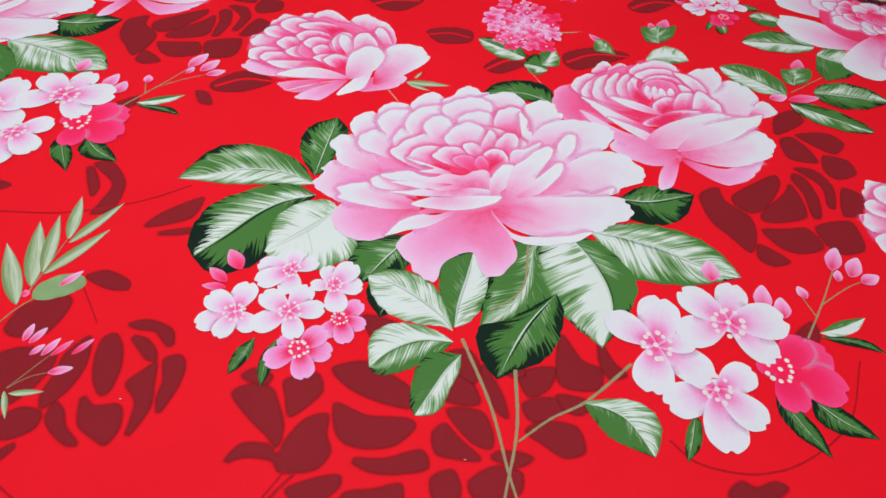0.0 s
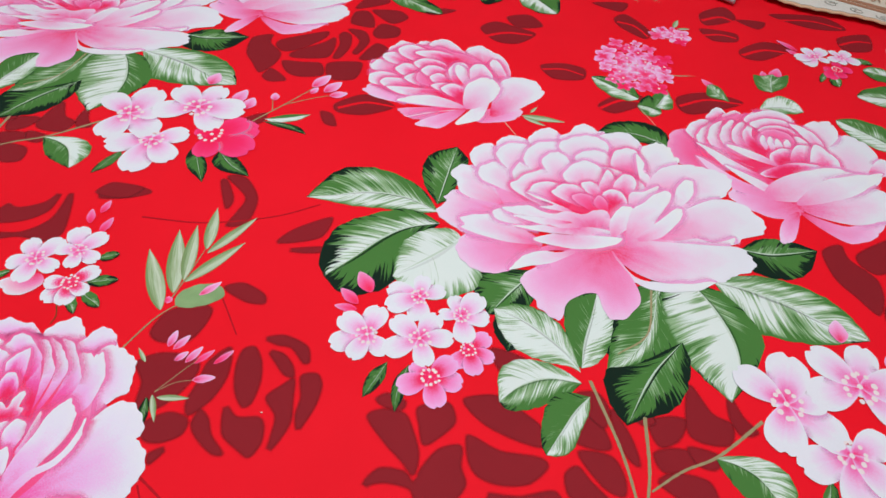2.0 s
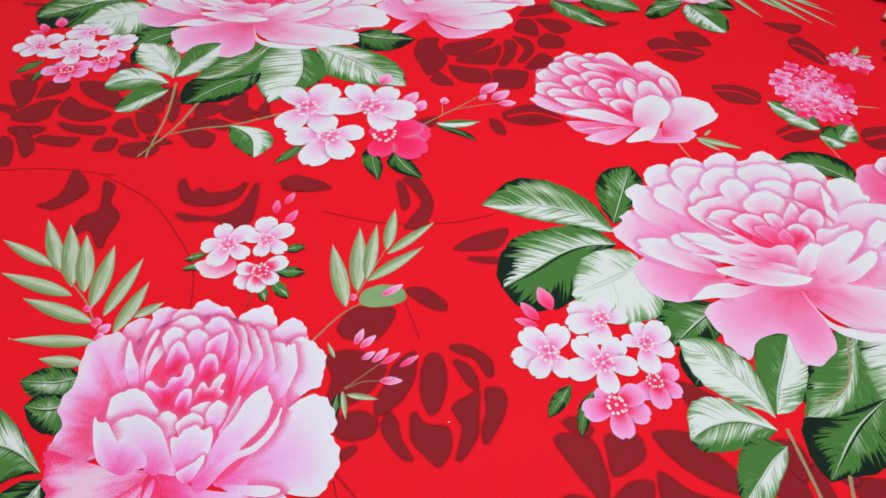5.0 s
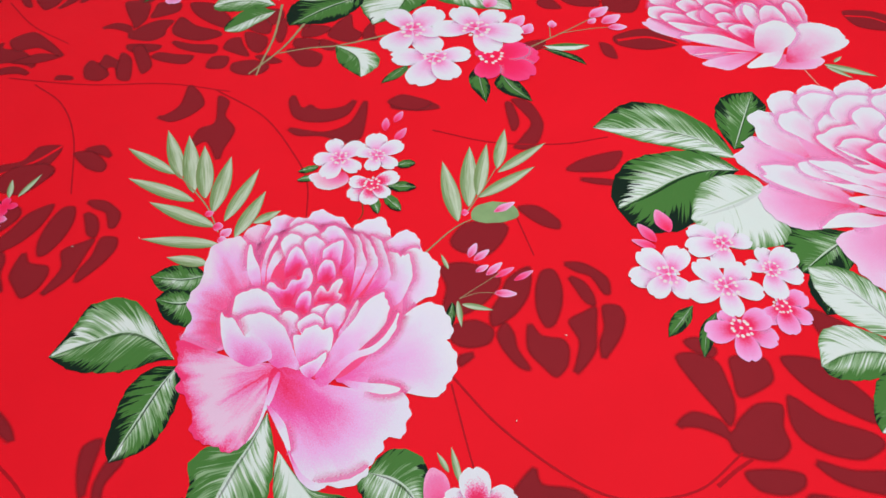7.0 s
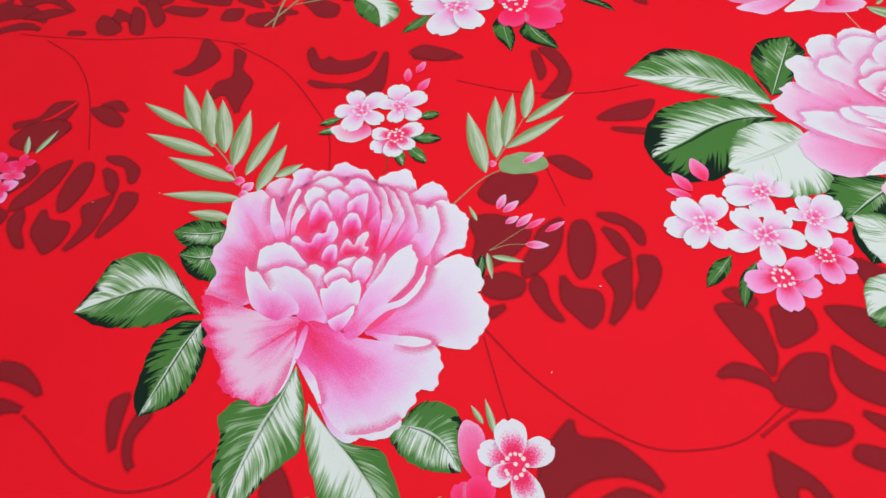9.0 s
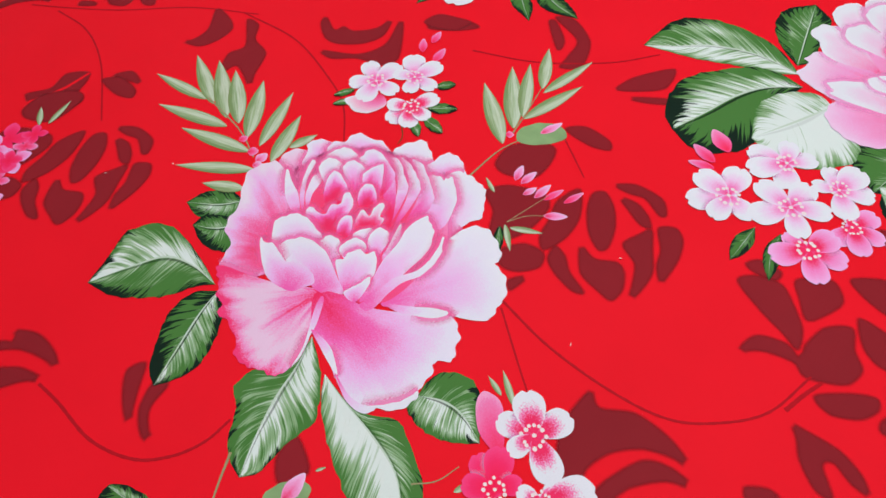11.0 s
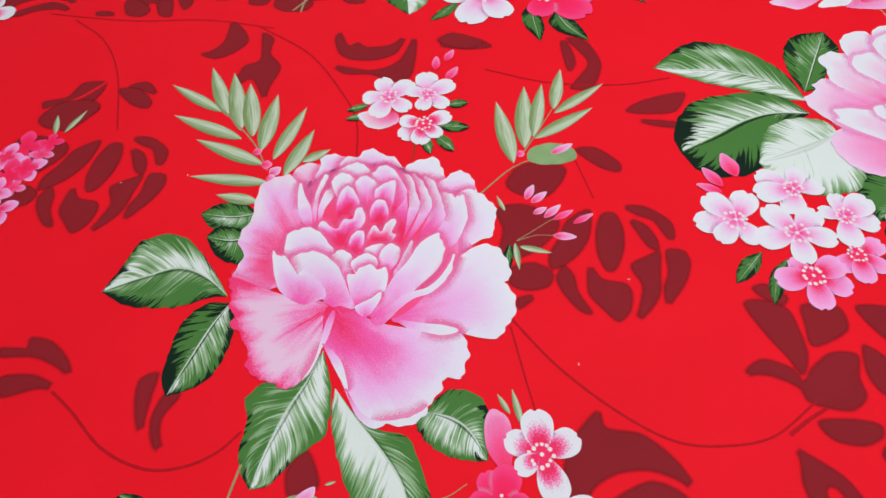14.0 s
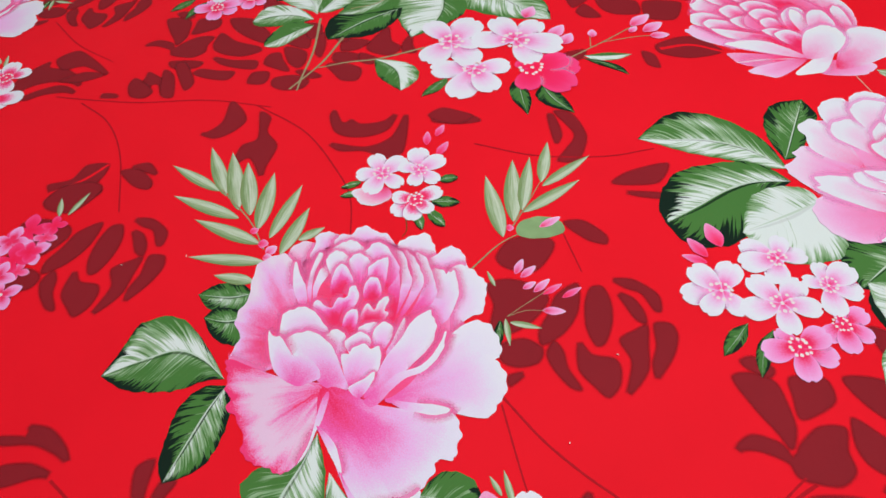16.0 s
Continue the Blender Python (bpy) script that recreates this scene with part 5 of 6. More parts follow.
def printed_peony_rosy():
    at(-24.00, -17.49)
    peony("large pink printed peony with a rosy heart")
    petal("hot", 0, (17.44, -5.65), (15.77, -5.52), (14.46, -4.11), (14.79, -3.37), (15.96, -3.65))
    petal("lilac", 0, (-3.93, 0.17), (-6.47, -0.78), (-7.67, 0.08), (-8.00, 1.17), (-7.48, 1.97), (-6.20, 2.05))
    petal("rosy", 0, (-3.21, 1.12), (-6.04, 0.98), (-6.90, 2.18), (-7.49, 2.70), (-7.08, 3.57), (-6.12, 3.93), (-5.06, 3.74))
    petal("rosy", 0, (-1.70, 2.42), (-5.44, 2.91), (-6.12, 3.93), (-5.47, 4.64), (-5.59, 5.21), (-5.29, 5.91), (-4.24, 6.06), (-3.40, 6.40), (-2.47, 6.16), (-1.66, 5.91), (-0.85, 4.50))
    petal("rosyrim", 0, (1.16, 2.88), (-1.90, 5.92), (-2.01, 7.06), (-1.56, 7.96), (-1.05, 8.46), (-0.24, 8.06), (0.43, 7.69), (1.26, 6.65), (1.81, 4.75))
    petal("rosy", 0, (3.65, 2.49), (0.90, 6.33), (0.82, 7.31), (0.82, 8.23), (1.37, 8.84), (2.29, 8.71), (3.06, 8.18), (4.25, 7.03), (5.06, 4.32))
    petal("rosyrim", 0, (4.23, 1.60), (2.46, 6.98), (3.42, 8.00), (4.77, 7.94), (5.49, 7.56), (6.15, 6.52), (6.64, 5.68), (6.25, 4.97), (6.03, 3.50), (6.06, 2.34), (5.32, 1.24))
    petal("rosyrim", 0, (5.97, -3.09), (6.06, 2.34), (6.49, 4.69), (7.55, 5.23), (8.82, 4.84), (9.65, 3.93), (9.67, 3.44), (10.79, 3.13), (11.60, 1.94), (11.73, 1.01), (11.80, 0.05), (10.83, -0.70), (9.72, -1.25), (8.55, -2.01), (7.28, -2.69))
    petal("hot", 0, (3.55, -3.68), (0.83, -6.03), (-1.53, -6.39), (-4.28, -4.62), (-5.75, -1.38), (-5.50, 1.58), (-3.48, 4.72), (0.44, 5.94), (3.98, 4.97), (6.14, 2.53), (6.50, -0.58), (6.29, -2.92), (5.11, -4.21))
    petal("brushed", 0, (-0.41, -3.99), (-4.70, -1.15), (-6.86, -0.07), (-7.98, -0.03), (-8.51, -0.91), (-8.61, -2.12), (-7.65, -3.34), (-6.76, -4.35), (-6.37, -5.48), (-5.78, -6.22), (-4.75, -6.54), (-4.28, -7.32), (-3.72, -8.17), (-1.69, -7.65))
    petal("streak", 0, (2.69, -5.07), (0.28, -6.50), (-1.96, -7.44), (-3.76, -8.09), (-3.52, -8.68), (-2.84, -8.93), (-2.23, -9.66), (-1.50, -9.77), (-1.04, -10.43), (-0.21, -10.37), (1.30, -10.82), (1.77, -11.39), (2.67, -11.56), (3.40, -11.30), (4.07, -11.00), (4.71, -10.85), (4.99, -10.28), (5.08, -9.27), (4.72, -8.24), (4.19, -7.32), (3.52, -6.11))
    petal("rosy", 0, (2.47, -5.59), (3.46, -4.57), (5.51, -4.12), (7.66, -2.83), (9.74, -1.28), (10.69, -1.42), (11.28, -2.00), (11.79, -2.95), (11.82, -3.49), (11.16, -4.03), (11.53, -4.54), (11.62, -5.60), (11.81, -6.19), (11.64, -7.26), (11.14, -7.87), (10.57, -8.20), (10.20, -8.95), (8.87, -8.98), (7.38, -8.47), (5.57, -7.70), (4.25, -7.37))
    petal("rosyrim", 0, (6.11, -3.23), (6.88, -2.78), (7.91, -2.09), (8.75, -1.47), (9.67, -1.09), (9.35, -1.87), (8.34, -2.55), (7.21, -3.12))
    petal("rosyrim", 0, (2.91, -5.37), (3.32, -5.60), (4.11, -6.88), (4.42, -7.71), (4.93, -8.88), (5.07, -9.70), (4.62, -8.42), (3.77, -7.08), (3.13, -6.08))
    petal("rosyrim", 0, (4.14, -7.36), (5.23, -7.30), (6.21, -7.52), (7.46, -8.32), (6.57, -8.16), (5.44, -7.81))
    petal("rosyrim", 0, (7.41, -8.36), (8.94, -8.74), (10.00, -8.52), (10.91, -7.64), (11.40, -6.86), (11.70, -5.97), (11.81, -7.11), (11.18, -7.92), (10.61, -8.24), (10.23, -8.97), (8.96, -9.07))
    petal("deep", 0, (1.35, -1.59), (-1.96, -2.62), (-4.14, -1.32), (-5.56, 0.83), (-5.16, 2.93), (-3.48, 4.72), (-0.85, 5.54), (1.64, 4.94), (3.45, 3.26), (3.89, 0.60), (3.73, -1.86))
    petal("rosymid", 0, (2.08, -3.28), (-0.14, -5.19), (-2.69, -4.47), (-3.22, -2.78), (-1.73, -1.81), (0.93, -0.14), (2.98, 1.01), (3.81, 2.32), (5.04, 1.00), (5.15, -1.75))
    petal("rosyrim", 0, (4.41, 2.11), (2.51, 4.69), (1.53, 6.05), (1.97, 6.63), (2.61, 6.57), (2.71, 7.12), (3.56, 6.57), (4.34, 5.80), (4.93, 4.53), (5.15, 3.36))
    petal("rosy", 0, (3.16, 1.47), (2.23, 4.13), (0.68, 5.80), (-0.47, 6.50), (0.45, 6.64), (1.64, 5.94), (2.53, 5.36), (3.16, 4.79), (3.49, 3.79), (3.59, 2.44))
    petal("rosy", 0, (2.75, 0.81), (1.64, 3.62), (0.44, 5.12), (-1.27, 6.10), (-0.20, 6.09), (0.82, 5.59), (1.73, 5.01), (2.18, 3.95), (2.52, 2.58))
    petal("rosy", 0, (2.43, 0.71), (0.75, 3.65), (-0.62, 4.90), (-1.99, 5.56), (-1.01, 5.83), (0.16, 5.01), (1.07, 4.45), (1.78, 2.97))
    petal("rosymid", 0, (2.64, 0.71), (0.08, 2.93), (-1.63, 4.04), (-2.96, 4.10), (-3.42, 5.36), (-2.16, 5.49), (-0.85, 4.85), (0.48, 3.81), (1.70, 2.38))
    petal("rosyrim", 0, (-2.17, 1.34), (-5.13, 1.90), (-5.48, 2.66), (-5.45, 3.48), (-5.12, 4.13), (-4.48, 4.38), (-3.37, 4.10), (-2.44, 3.14))
    petal("rosy", 0, (-0.02, 2.53), (-3.09, 3.77), (-3.54, 4.67), (-3.45, 5.33), (-2.71, 5.52), (-1.48, 5.15), (-0.29, 4.50))
    petal("rosyrim", 0, (-2.96, -1.74), (-3.96, -1.17), (-4.74, -0.38), (-5.56, 0.83), (-5.99, 1.80), (-5.60, 1.78), (-5.04, 0.58), (-4.26, -0.44))
    petal("rosyrim", 0, (-2.83, -1.49), (-3.85, -0.75), (-4.43, 0.09), (-4.78, 0.88), (-4.61, 1.71), (-3.98, 0.80), (-3.60, -0.34))
    petal("rosyrim", 0, (-2.03, 0.35), (-4.74, 1.39), (-5.29, 2.11), (-5.08, 2.86), (-4.26, 2.98), (-3.43, 2.64), (-2.39, 1.49))
    petal("rosy", 0, (-1.02, 1.21), (-3.45, 2.49), (-3.91, 3.21), (-3.60, 3.76), (-2.75, 3.78), (-2.10, 3.37))
    petal("rosymid", 0, (-0.02, 1.43), (-2.03, 3.02), (-2.21, 3.76), (-2.07, 4.36), (-1.78, 4.82), (-1.00, 4.03), (0.01, 2.55))
    petal("rosyrim", 0, (-2.91, -2.45), (-4.82, -1.71), (-6.23, -0.57), (-6.72, 0.12), (-5.62, -0.46), (-4.43, -0.92), (-3.14, -1.89))
    petal("rosymid", 0, (-1.50, -0.36), (-2.60, -0.14), (-3.55, 0.84), (-4.02, 1.87), (-3.83, 2.24), (-2.92, 2.05), (-1.93, 1.49), (-1.29, 0.66), (-1.20, 0.10))
    petal("rosymid", 0, (0.10, -1.95), (-2.26, -1.95), (-2.93, -1.45), (-2.78, -1.07), (-2.16, -1.11), (-1.67, -0.88), (-1.92, -0.08), (-1.52, 0.40), (-1.95, 1.13), (-1.73, 1.46), (-0.94, 1.08), (-0.55, 0.33), (-0.46, -0.60))
    petal("rosymid", 0, (0.37, 0.99), (-0.67, 1.25), (-1.33, 2.06), (-1.43, 2.71), (-1.03, 2.99), (-0.28, 2.63), (0.35, 2.00), (0.49, 1.41))
    petal("vivid", 0, (1.81, -0.48), (0.82, -0.61), (0.30, 0.05), (0.02, 1.01), (0.75, 0.94), (0.51, 1.62), (0.58, 2.26), (0.93, 2.24), (1.30, 1.42), (1.71, 1.39), (1.89, 0.56))
    petal("rosymid", 0, (0.89, -1.87), (-0.08, -1.32), (-0.54, -0.42), (-0.36, 0.05), (0.05, 0.03), (0.78, -0.89))
    petal("rosyrim", 0, (0.02, -4.37), (-2.30, -4.85), (-3.76, -3.62), (-3.61, -2.80), (-3.29, -2.21), (-2.42, -1.91), (-1.35, -2.10), (-0.22, -2.47))
    petal("rosyrim", 0, (2.68, -1.33), (1.15, -0.99), (1.10, -0.31), (1.57, 0.29), (1.98, 0.09))
    petal("rosyrim", 0, (3.41, -1.28), (2.31, -0.76), (1.87, -0.01), (1.97, 0.69), (2.72, 0.79), (3.31, -0.03))
    petal("rosyrim", 0, (2.27, -3.96), (-0.02, -2.89), (-0.26, -2.38), (-0.15, -1.92), (0.48, -1.74), (1.21, -2.07), (1.75, -2.88))
    petal("rosyrim", 0, (2.67, -2.54), (1.26, -2.32), (1.08, -1.59), (1.42, -0.88), (2.45, -1.00))
    petal("rosyrim", 0, (4.71, -1.30), (3.80, -0.94), (3.49, -0.05), (3.10, 0.93), (2.84, 1.86), (3.80, 0.69))
    petal("rosyrim", 0, (3.75, -4.27), (1.71, -3.09), (1.94, -2.60), (1.84, -2.05), (2.21, -1.38), (2.74, -1.39), (3.09, -0.91), (3.70, -1.31), (4.32, -2.24), (4.20, -3.23))
    petal("rosyrim", 0, (2.42, -5.31), (-0.14, -5.19), (-1.99, -4.77), (-1.83, -3.73), (-1.12, -3.06), (0.37, -2.91), (1.67, -3.35), (2.73, -3.84), (3.81, -4.37), (2.99, -4.87))
    petal("rosyrim", 0, (1.07, -6.48), (-0.64, -6.75), (-2.15, -6.07), (-3.54, -5.02), (-2.99, -5.09), (-2.56, -4.78), (-1.72, -4.95), (-0.72, -5.13), (-0.37, -4.71), (0.31, -4.58), (1.21, -4.65), (1.83, -5.06), (1.56, -5.73))
    petal("rosyrim", 0, (5.02, -4.12), (4.45, -2.47), (3.98, -1.07), (3.78, 0.50), (3.40, 1.98), (3.69, 3.40), (4.39, 3.13), (5.06, 2.68), (5.66, 1.41), (5.71, -0.26), (5.58, -2.19))
    petal("rosyrim", 0, (4.81, -4.31), (3.81, -4.37), (3.86, -3.74), (4.06, -3.19), (4.16, -2.44), (4.58, -2.90))
    petal("rosyrim", 0, (5.14, -4.24), (5.32, -3.34), (5.42, -1.51), (6.16, -0.10), (6.14, 1.54), (5.67, 2.90), (6.32, 2.10), (6.66, 0.90), (6.58, -0.34), (6.08, -1.38), (5.95, -2.52), (5.99, -3.76), (5.74, -4.34))
    host.clear()


def blossoms_by_rosy_peony():
    at(-29.40, -6.23)
    leaf(0, .9, 0, (1.15, 2.00), (2.15, 3.21), (1.97, 2.28), (1.33, 3.01))
    leaf(0, .9, 0, (2.25, -0.18), (4.06, 1.22), (3.47, 0.07), (2.76, 0.99))
    leaf(.2, .7, 0, (2.06, -1.86), (3.70, -2.82), (2.68, -2.64), (3.04, -1.86))
    leaf(.2, .7, 0, (2.72, -1.13), (4.82, -1.39), (3.87, -1.76), (3.69, -0.68))
    leaf(.2, .7, 0, (-3.54, -2.38), (-4.41, -3.81), (-3.75, -3.40), (-4.21, -2.79))
    leaf(.2, .7, 0, (-2.64, -2.95), (-3.74, -4.55), (-2.92, -4.01), (-3.46, -3.49))
    stem("dark", .1, (1.92, -2.76), (2.78, -3.54), (3.04, -4.29))
    petal("pinkw", 2, (-1.67, -1.44), (-0.46, -2.04), (-1.04, -3.60), (-2.21, -3.96), (-3.38, -3.33))
    bud("hot", 0.36, (-2.48, 4.37), (-3.57, 5.70))
    bud("hot", 0.36, (-2.64, 5.73), (-3.08, 7.27))
    bud("hot", 0.40, (-0.97, 4.02), (-1.35, 5.89))
    blossom("white", (-2.96, -0.52), (-5.24, 0.72), (-2.86, 2.22), (-0.60, -0.52), (-2.21, -3.06), (-4.64, -2.14))
    blossom("whiter", (1.10, -0.85), (2.06, 1.45), (3.16, -0.99), (2.52, -2.78), (0.88, -3.28), (-0.63, -1.87))
    blossom("white", (-0.92, 1.76), (-2.94, 3.79), (-0.29, 4.42), (1.37, 1.77), (0.00, 0.00), (-2.66, 0.97))
    blossom("hot", (23.71, -18.54), (21.70, -17.74), (22.51, -16.48), (22.12, -19.52), (23.63, -20.39), (24.63, -17.26))
    blossom("whiter", (23.54, -14.95), (21.57, -13.13), (24.47, -12.65), (25.97, -16.37), (23.07, -16.71), (21.31, -15.59))
    blossom("whiter", (25.88, -17.46), (27.82, -15.09), (26.05, -15.99), (24.52, -17.82), (25.66, -19.28), (27.97, -17.21))


def blossoms_by_large_peony():
    at(-2.78, 2.14)
    bud("hot", 0.67, (-4.92, 1.99), (-6.88, 3.31))
    bud("hot", 0.50, (-5.23, 0.49), (-7.22, 1.09))
    bud("hot", 0.39, (-4.99, -0.00), (-6.73, -0.58))
    bud("pink", 0.78, (29.87, 16.97), (29.27, 19.19))
    bud("pink", 0.75, (34.02, 15.69), (33.73, 18.39))
    bud("pink", 0.69, (35.66, 15.68), (35.20, 17.70))
    bud("pink", 0.72, (39.07, 22.60), (39.42, 25.53))
    bud("pink", 0.71, (40.61, 22.53), (41.18, 25.10))
    bud("pink", 0.58, (41.49, 22.29), (42.87, 23.72))
    bud("pink", 0.40, (39.62, 21.54), (39.62, 22.86))
    bud("pink", 0.49, (37.24, 18.52), (36.45, 19.54))
    blossom("pink", (4.22, 1.15), (5.09, 3.23), (6.42, 1.28), (5.78, -0.74), (3.81, -0.97), (3.38, 2.26))
    blossom("pink", (2.83, -2.38), (1.13, -4.47), (0.98, -2.23), (4.58, -4.45), (5.31, -1.70), (3.77, -0.01))
    blossom("white", (-1.40, 3.65), (-4.22, 3.08), (-3.28, 1.23), (-0.28, 1.27), (0.16, 5.39), (-2.19, 5.80))
    blossom("white", (2.32, 3.62), (0.59, 2.87), (0.78, 5.17), (2.84, 6.44), (4.58, 4.54), (3.91, 1.43))
    blossom("white", (-3.08, -1.58), (-5.95, -1.04), (-5.11, -3.89), (-2.95, -4.15), (-3.63, 1.34), (-0.78, -2.41))
    blossom("white", (0.53, 0.13), (-2.38, 0.79), (-1.31, -2.39), (2.24, -1.91), (2.94, 1.51), (0.68, 2.94))
    blossom("hot", (35.61, 10.70), (39.07, 14.03), (40.66, 10.63), (37.25, 7.37), (33.82, 10.14), (37.29, 14.43))
    blossom("white", (31.42, 7.03), (28.11, 4.01), (33.84, 9.89), (35.30, 5.49), (33.02, 2.29), (29.21, 7.53))
    blossom("white", (26.68, 8.89), (26.16, 13.78), (22.48, 10.10), (27.19, 4.49), (31.26, 7.75), (29.46, 10.71))
    blossom("white", (31.54, 13.37), (27.32, 15.01), (31.45, 17.64), (36.01, 15.67), (35.57, 11.31), (27.99, 10.26))


def printed_peony_folded():
    at(18.26, 41.60)
    leaf(.6, .3, 1, (13.17, 7.86), (5.72, 10.27), (8.46, 7.49), (10.32, 11.90))
    leaf(.9, .4, 0, (-2.33, 7.50), (2.24, 9.73), (0.06, 7.85), (-0.48, 11.58))
    peony("printed pink peony with folded white petals")
    petal("hot", 2, (-2.98, -3.45), (-7.82, -0.85), (-10.10, -3.08), (-8.77, -6.99), (-5.13, -7.36))
    petal("pink", 3, (3.83, -6.84), (-1.68, -7.27), (-2.47, -9.66), (0.82, -10.46), (3.62, -9.34))
    petal("pink", 2, (3.90, -8.19), (2.67, -10.26), (2.83, -13.16), (4.00, -12.23))
    petal("pink", 3, (4.00, -8.13), (8.20, -7.70), (11.30, -4.43), (10.89, -7.59), (8.39, -9.99))
    petal("pale", 3, (3.63, -7.42), (7.25, -2.88), (10.38, -0.21), (12.51, -1.66), (11.77, -4.42), (8.18, -7.36))
    petal("pale", 3, (5.16, -4.13), (5.08, 4.82), (7.53, 7.85), (10.66, 5.21), (10.36, 0.18))
    petal("pale", 2, (9.68, 2.14), (10.65, 5.42), (12.42, 4.33), (11.35, 2.63))
    petal("pale", 3, (3.42, 1.00), (2.29, 6.27), (4.81, 9.32), (6.18, 6.55))
    petal("vivid", 1, (-4.39, 0.69), (-7.29, 1.87), (-6.83, 4.79), (-5.52, 4.10))
    petal("vivid", 1, (-3.49, 1.84), (-5.78, 3.19), (-4.98, 5.32), (-3.77, 4.70))
    petal("mid", 3, (-0.32, 2.06), (-3.83, 3.67), (-1.82, 7.56), (1.42, 7.20))
    petal("deep", 0, (0.11, -4.39), (-6.20, -4.67), (-6.73, 0.77), (-4.52, 4.60), (-0.53, 7.48), (4.00, 4.73), (4.82, 0.03))
    petal("mid", 0, (-3.41, -1.21), (-7.15, -2.39), (-8.75, -1.43), (-8.49, 0.64), (-7.16, 1.83), (-5.78, 0.42))
    petal("vivid", 0, (-2.67, -1.31), (-6.39, -3.04), (-7.53, -1.83), (-7.18, 0.49), (-6.20, 1.83), (-4.84, 0.42))
    petal("mid", 0, (-0.70, -2.28), (-3.87, -3.46), (-6.11, -2.08), (-6.62, 0.25), (-5.73, 2.61), (-5.39, -0.51), (-3.42, -2.10))
    petal("vivid", 0, (-0.52, -1.63), (-3.18, -2.39), (-5.12, -0.91), (-5.43, 1.47), (-4.61, 3.43), (-4.29, 0.18), (-2.56, -1.24))
    petal("mid", 0, (-0.31, -1.07), (-2.67, -1.31), (-4.07, -0.03), (-4.31, 2.16), (-3.42, 3.81), (-3.19, 0.86), (-1.65, -0.23))
    petal("vivid", 0, (-0.21, -0.57), (-2.05, -0.37), (-3.13, 0.90), (-3.18, 2.87), (-2.52, 4.12), (-2.30, 1.76), (-0.88, 0.58))
    petal("mid", 0, (0.86, 3.14), (-1.84, 3.82), (-3.61, 4.18), (-2.62, 6.55), (-0.61, 8.07), (1.23, 7.21))
    petal("mid", 0, (1.50, 2.95), (-1.15, 3.41), (-2.90, 3.76), (-1.54, 5.84), (0.56, 6.54), (2.43, 5.16))
    petal("vivid", 0, (1.85, 2.60), (-0.42, 2.69), (-1.87, 3.21), (-0.47, 5.04), (1.36, 5.33), (2.71, 3.93))
    petal("mid", 0, (4.55, -0.14), (3.87, 3.27), (2.30, 5.20), (1.09, 6.38), (3.08, 6.40), (4.80, 4.64), (5.53, 1.53))
    petal("vivid", 0, (3.41, -0.30), (2.93, 2.13), (1.83, 4.09), (2.92, 4.18), (4.08, 2.50), (4.25, -0.01))
    petal("hot", 0, (1.21, 0.74), (-0.99, 0.51), (-1.69, 2.14), (-0.64, 4.09), (1.19, 4.28), (2.14, 2.66))
    petal("rim", 0, (-0.54, 0.00), (-1.38, 1.41), (-1.20, 2.56), (-0.47, 1.05))
    petal("rim", 0, (0.16, 0.10), (-0.60, 1.54), (-0.49, 2.76), (0.34, 1.33))
    petal("rim", 0, (0.88, 0.54), (0.15, 1.78), (0.25, 2.75), (1.00, 1.73))
    petal("rim", 0, (1.56, 1.18), (1.00, 2.19), (1.21, 3.24), (1.77, 2.32))
    petal("vivid", 0, (2.39, -1.45), (0.61, -2.01), (-0.03, -0.57), (1.01, 1.29), (2.61, 1.38))
    petal("vivid", 0, (4.87, -0.47), (3.09, -1.02), (2.59, 1.04), (3.47, 3.14), (4.82, 2.74))
    petal("rim", 0, (0.74, -2.14), (-2.00, -2.32), (-4.45, -1.51), (-2.83, -1.07), (-0.28, -1.26))
    petal("rim", 0, (-0.47, -3.71), (-2.95, -3.65), (-5.20, -2.87), (-6.88, -3.01), (-3.55, -3.59))
    petal("vivid", 2, (2.46, -2.76), (2.09, 2.18), (4.36, 3.13), (4.23, -0.86))
    petal("vivid", 2, (4.80, -3.37), (3.84, 3.48), (6.16, 2.89), (7.11, 0.06))
    petal("vivid", 2, (2.52, -3.24), (-0.45, -4.52), (1.92, -1.00), (4.96, 0.32))
    petal("vivid", 2, (4.18, -5.21), (-1.66, -4.23), (-6.09, -2.97), (-6.76, -3.27), (-1.93, -5.93))
    petal("pink", 2, (3.27, -6.71), (-1.81, -6.56), (-6.63, -5.15), (-2.06, -8.27))
    petal("pale", 2, (3.32, -7.14), (-0.07, -6.79), (-3.85, -5.04), (0.30, -5.58))
    petal("rim", 3, (0.63, -7.62), (1.24, -4.31), (5.26, 0.19), (9.28, 1.37), (7.17, -1.94), (3.79, -6.49))
    petal("rim", 3, (3.60, -7.16), (5.49, -1.95), (9.16, 1.50), (10.97, 2.39), (8.35, -2.80))
    host.clear()


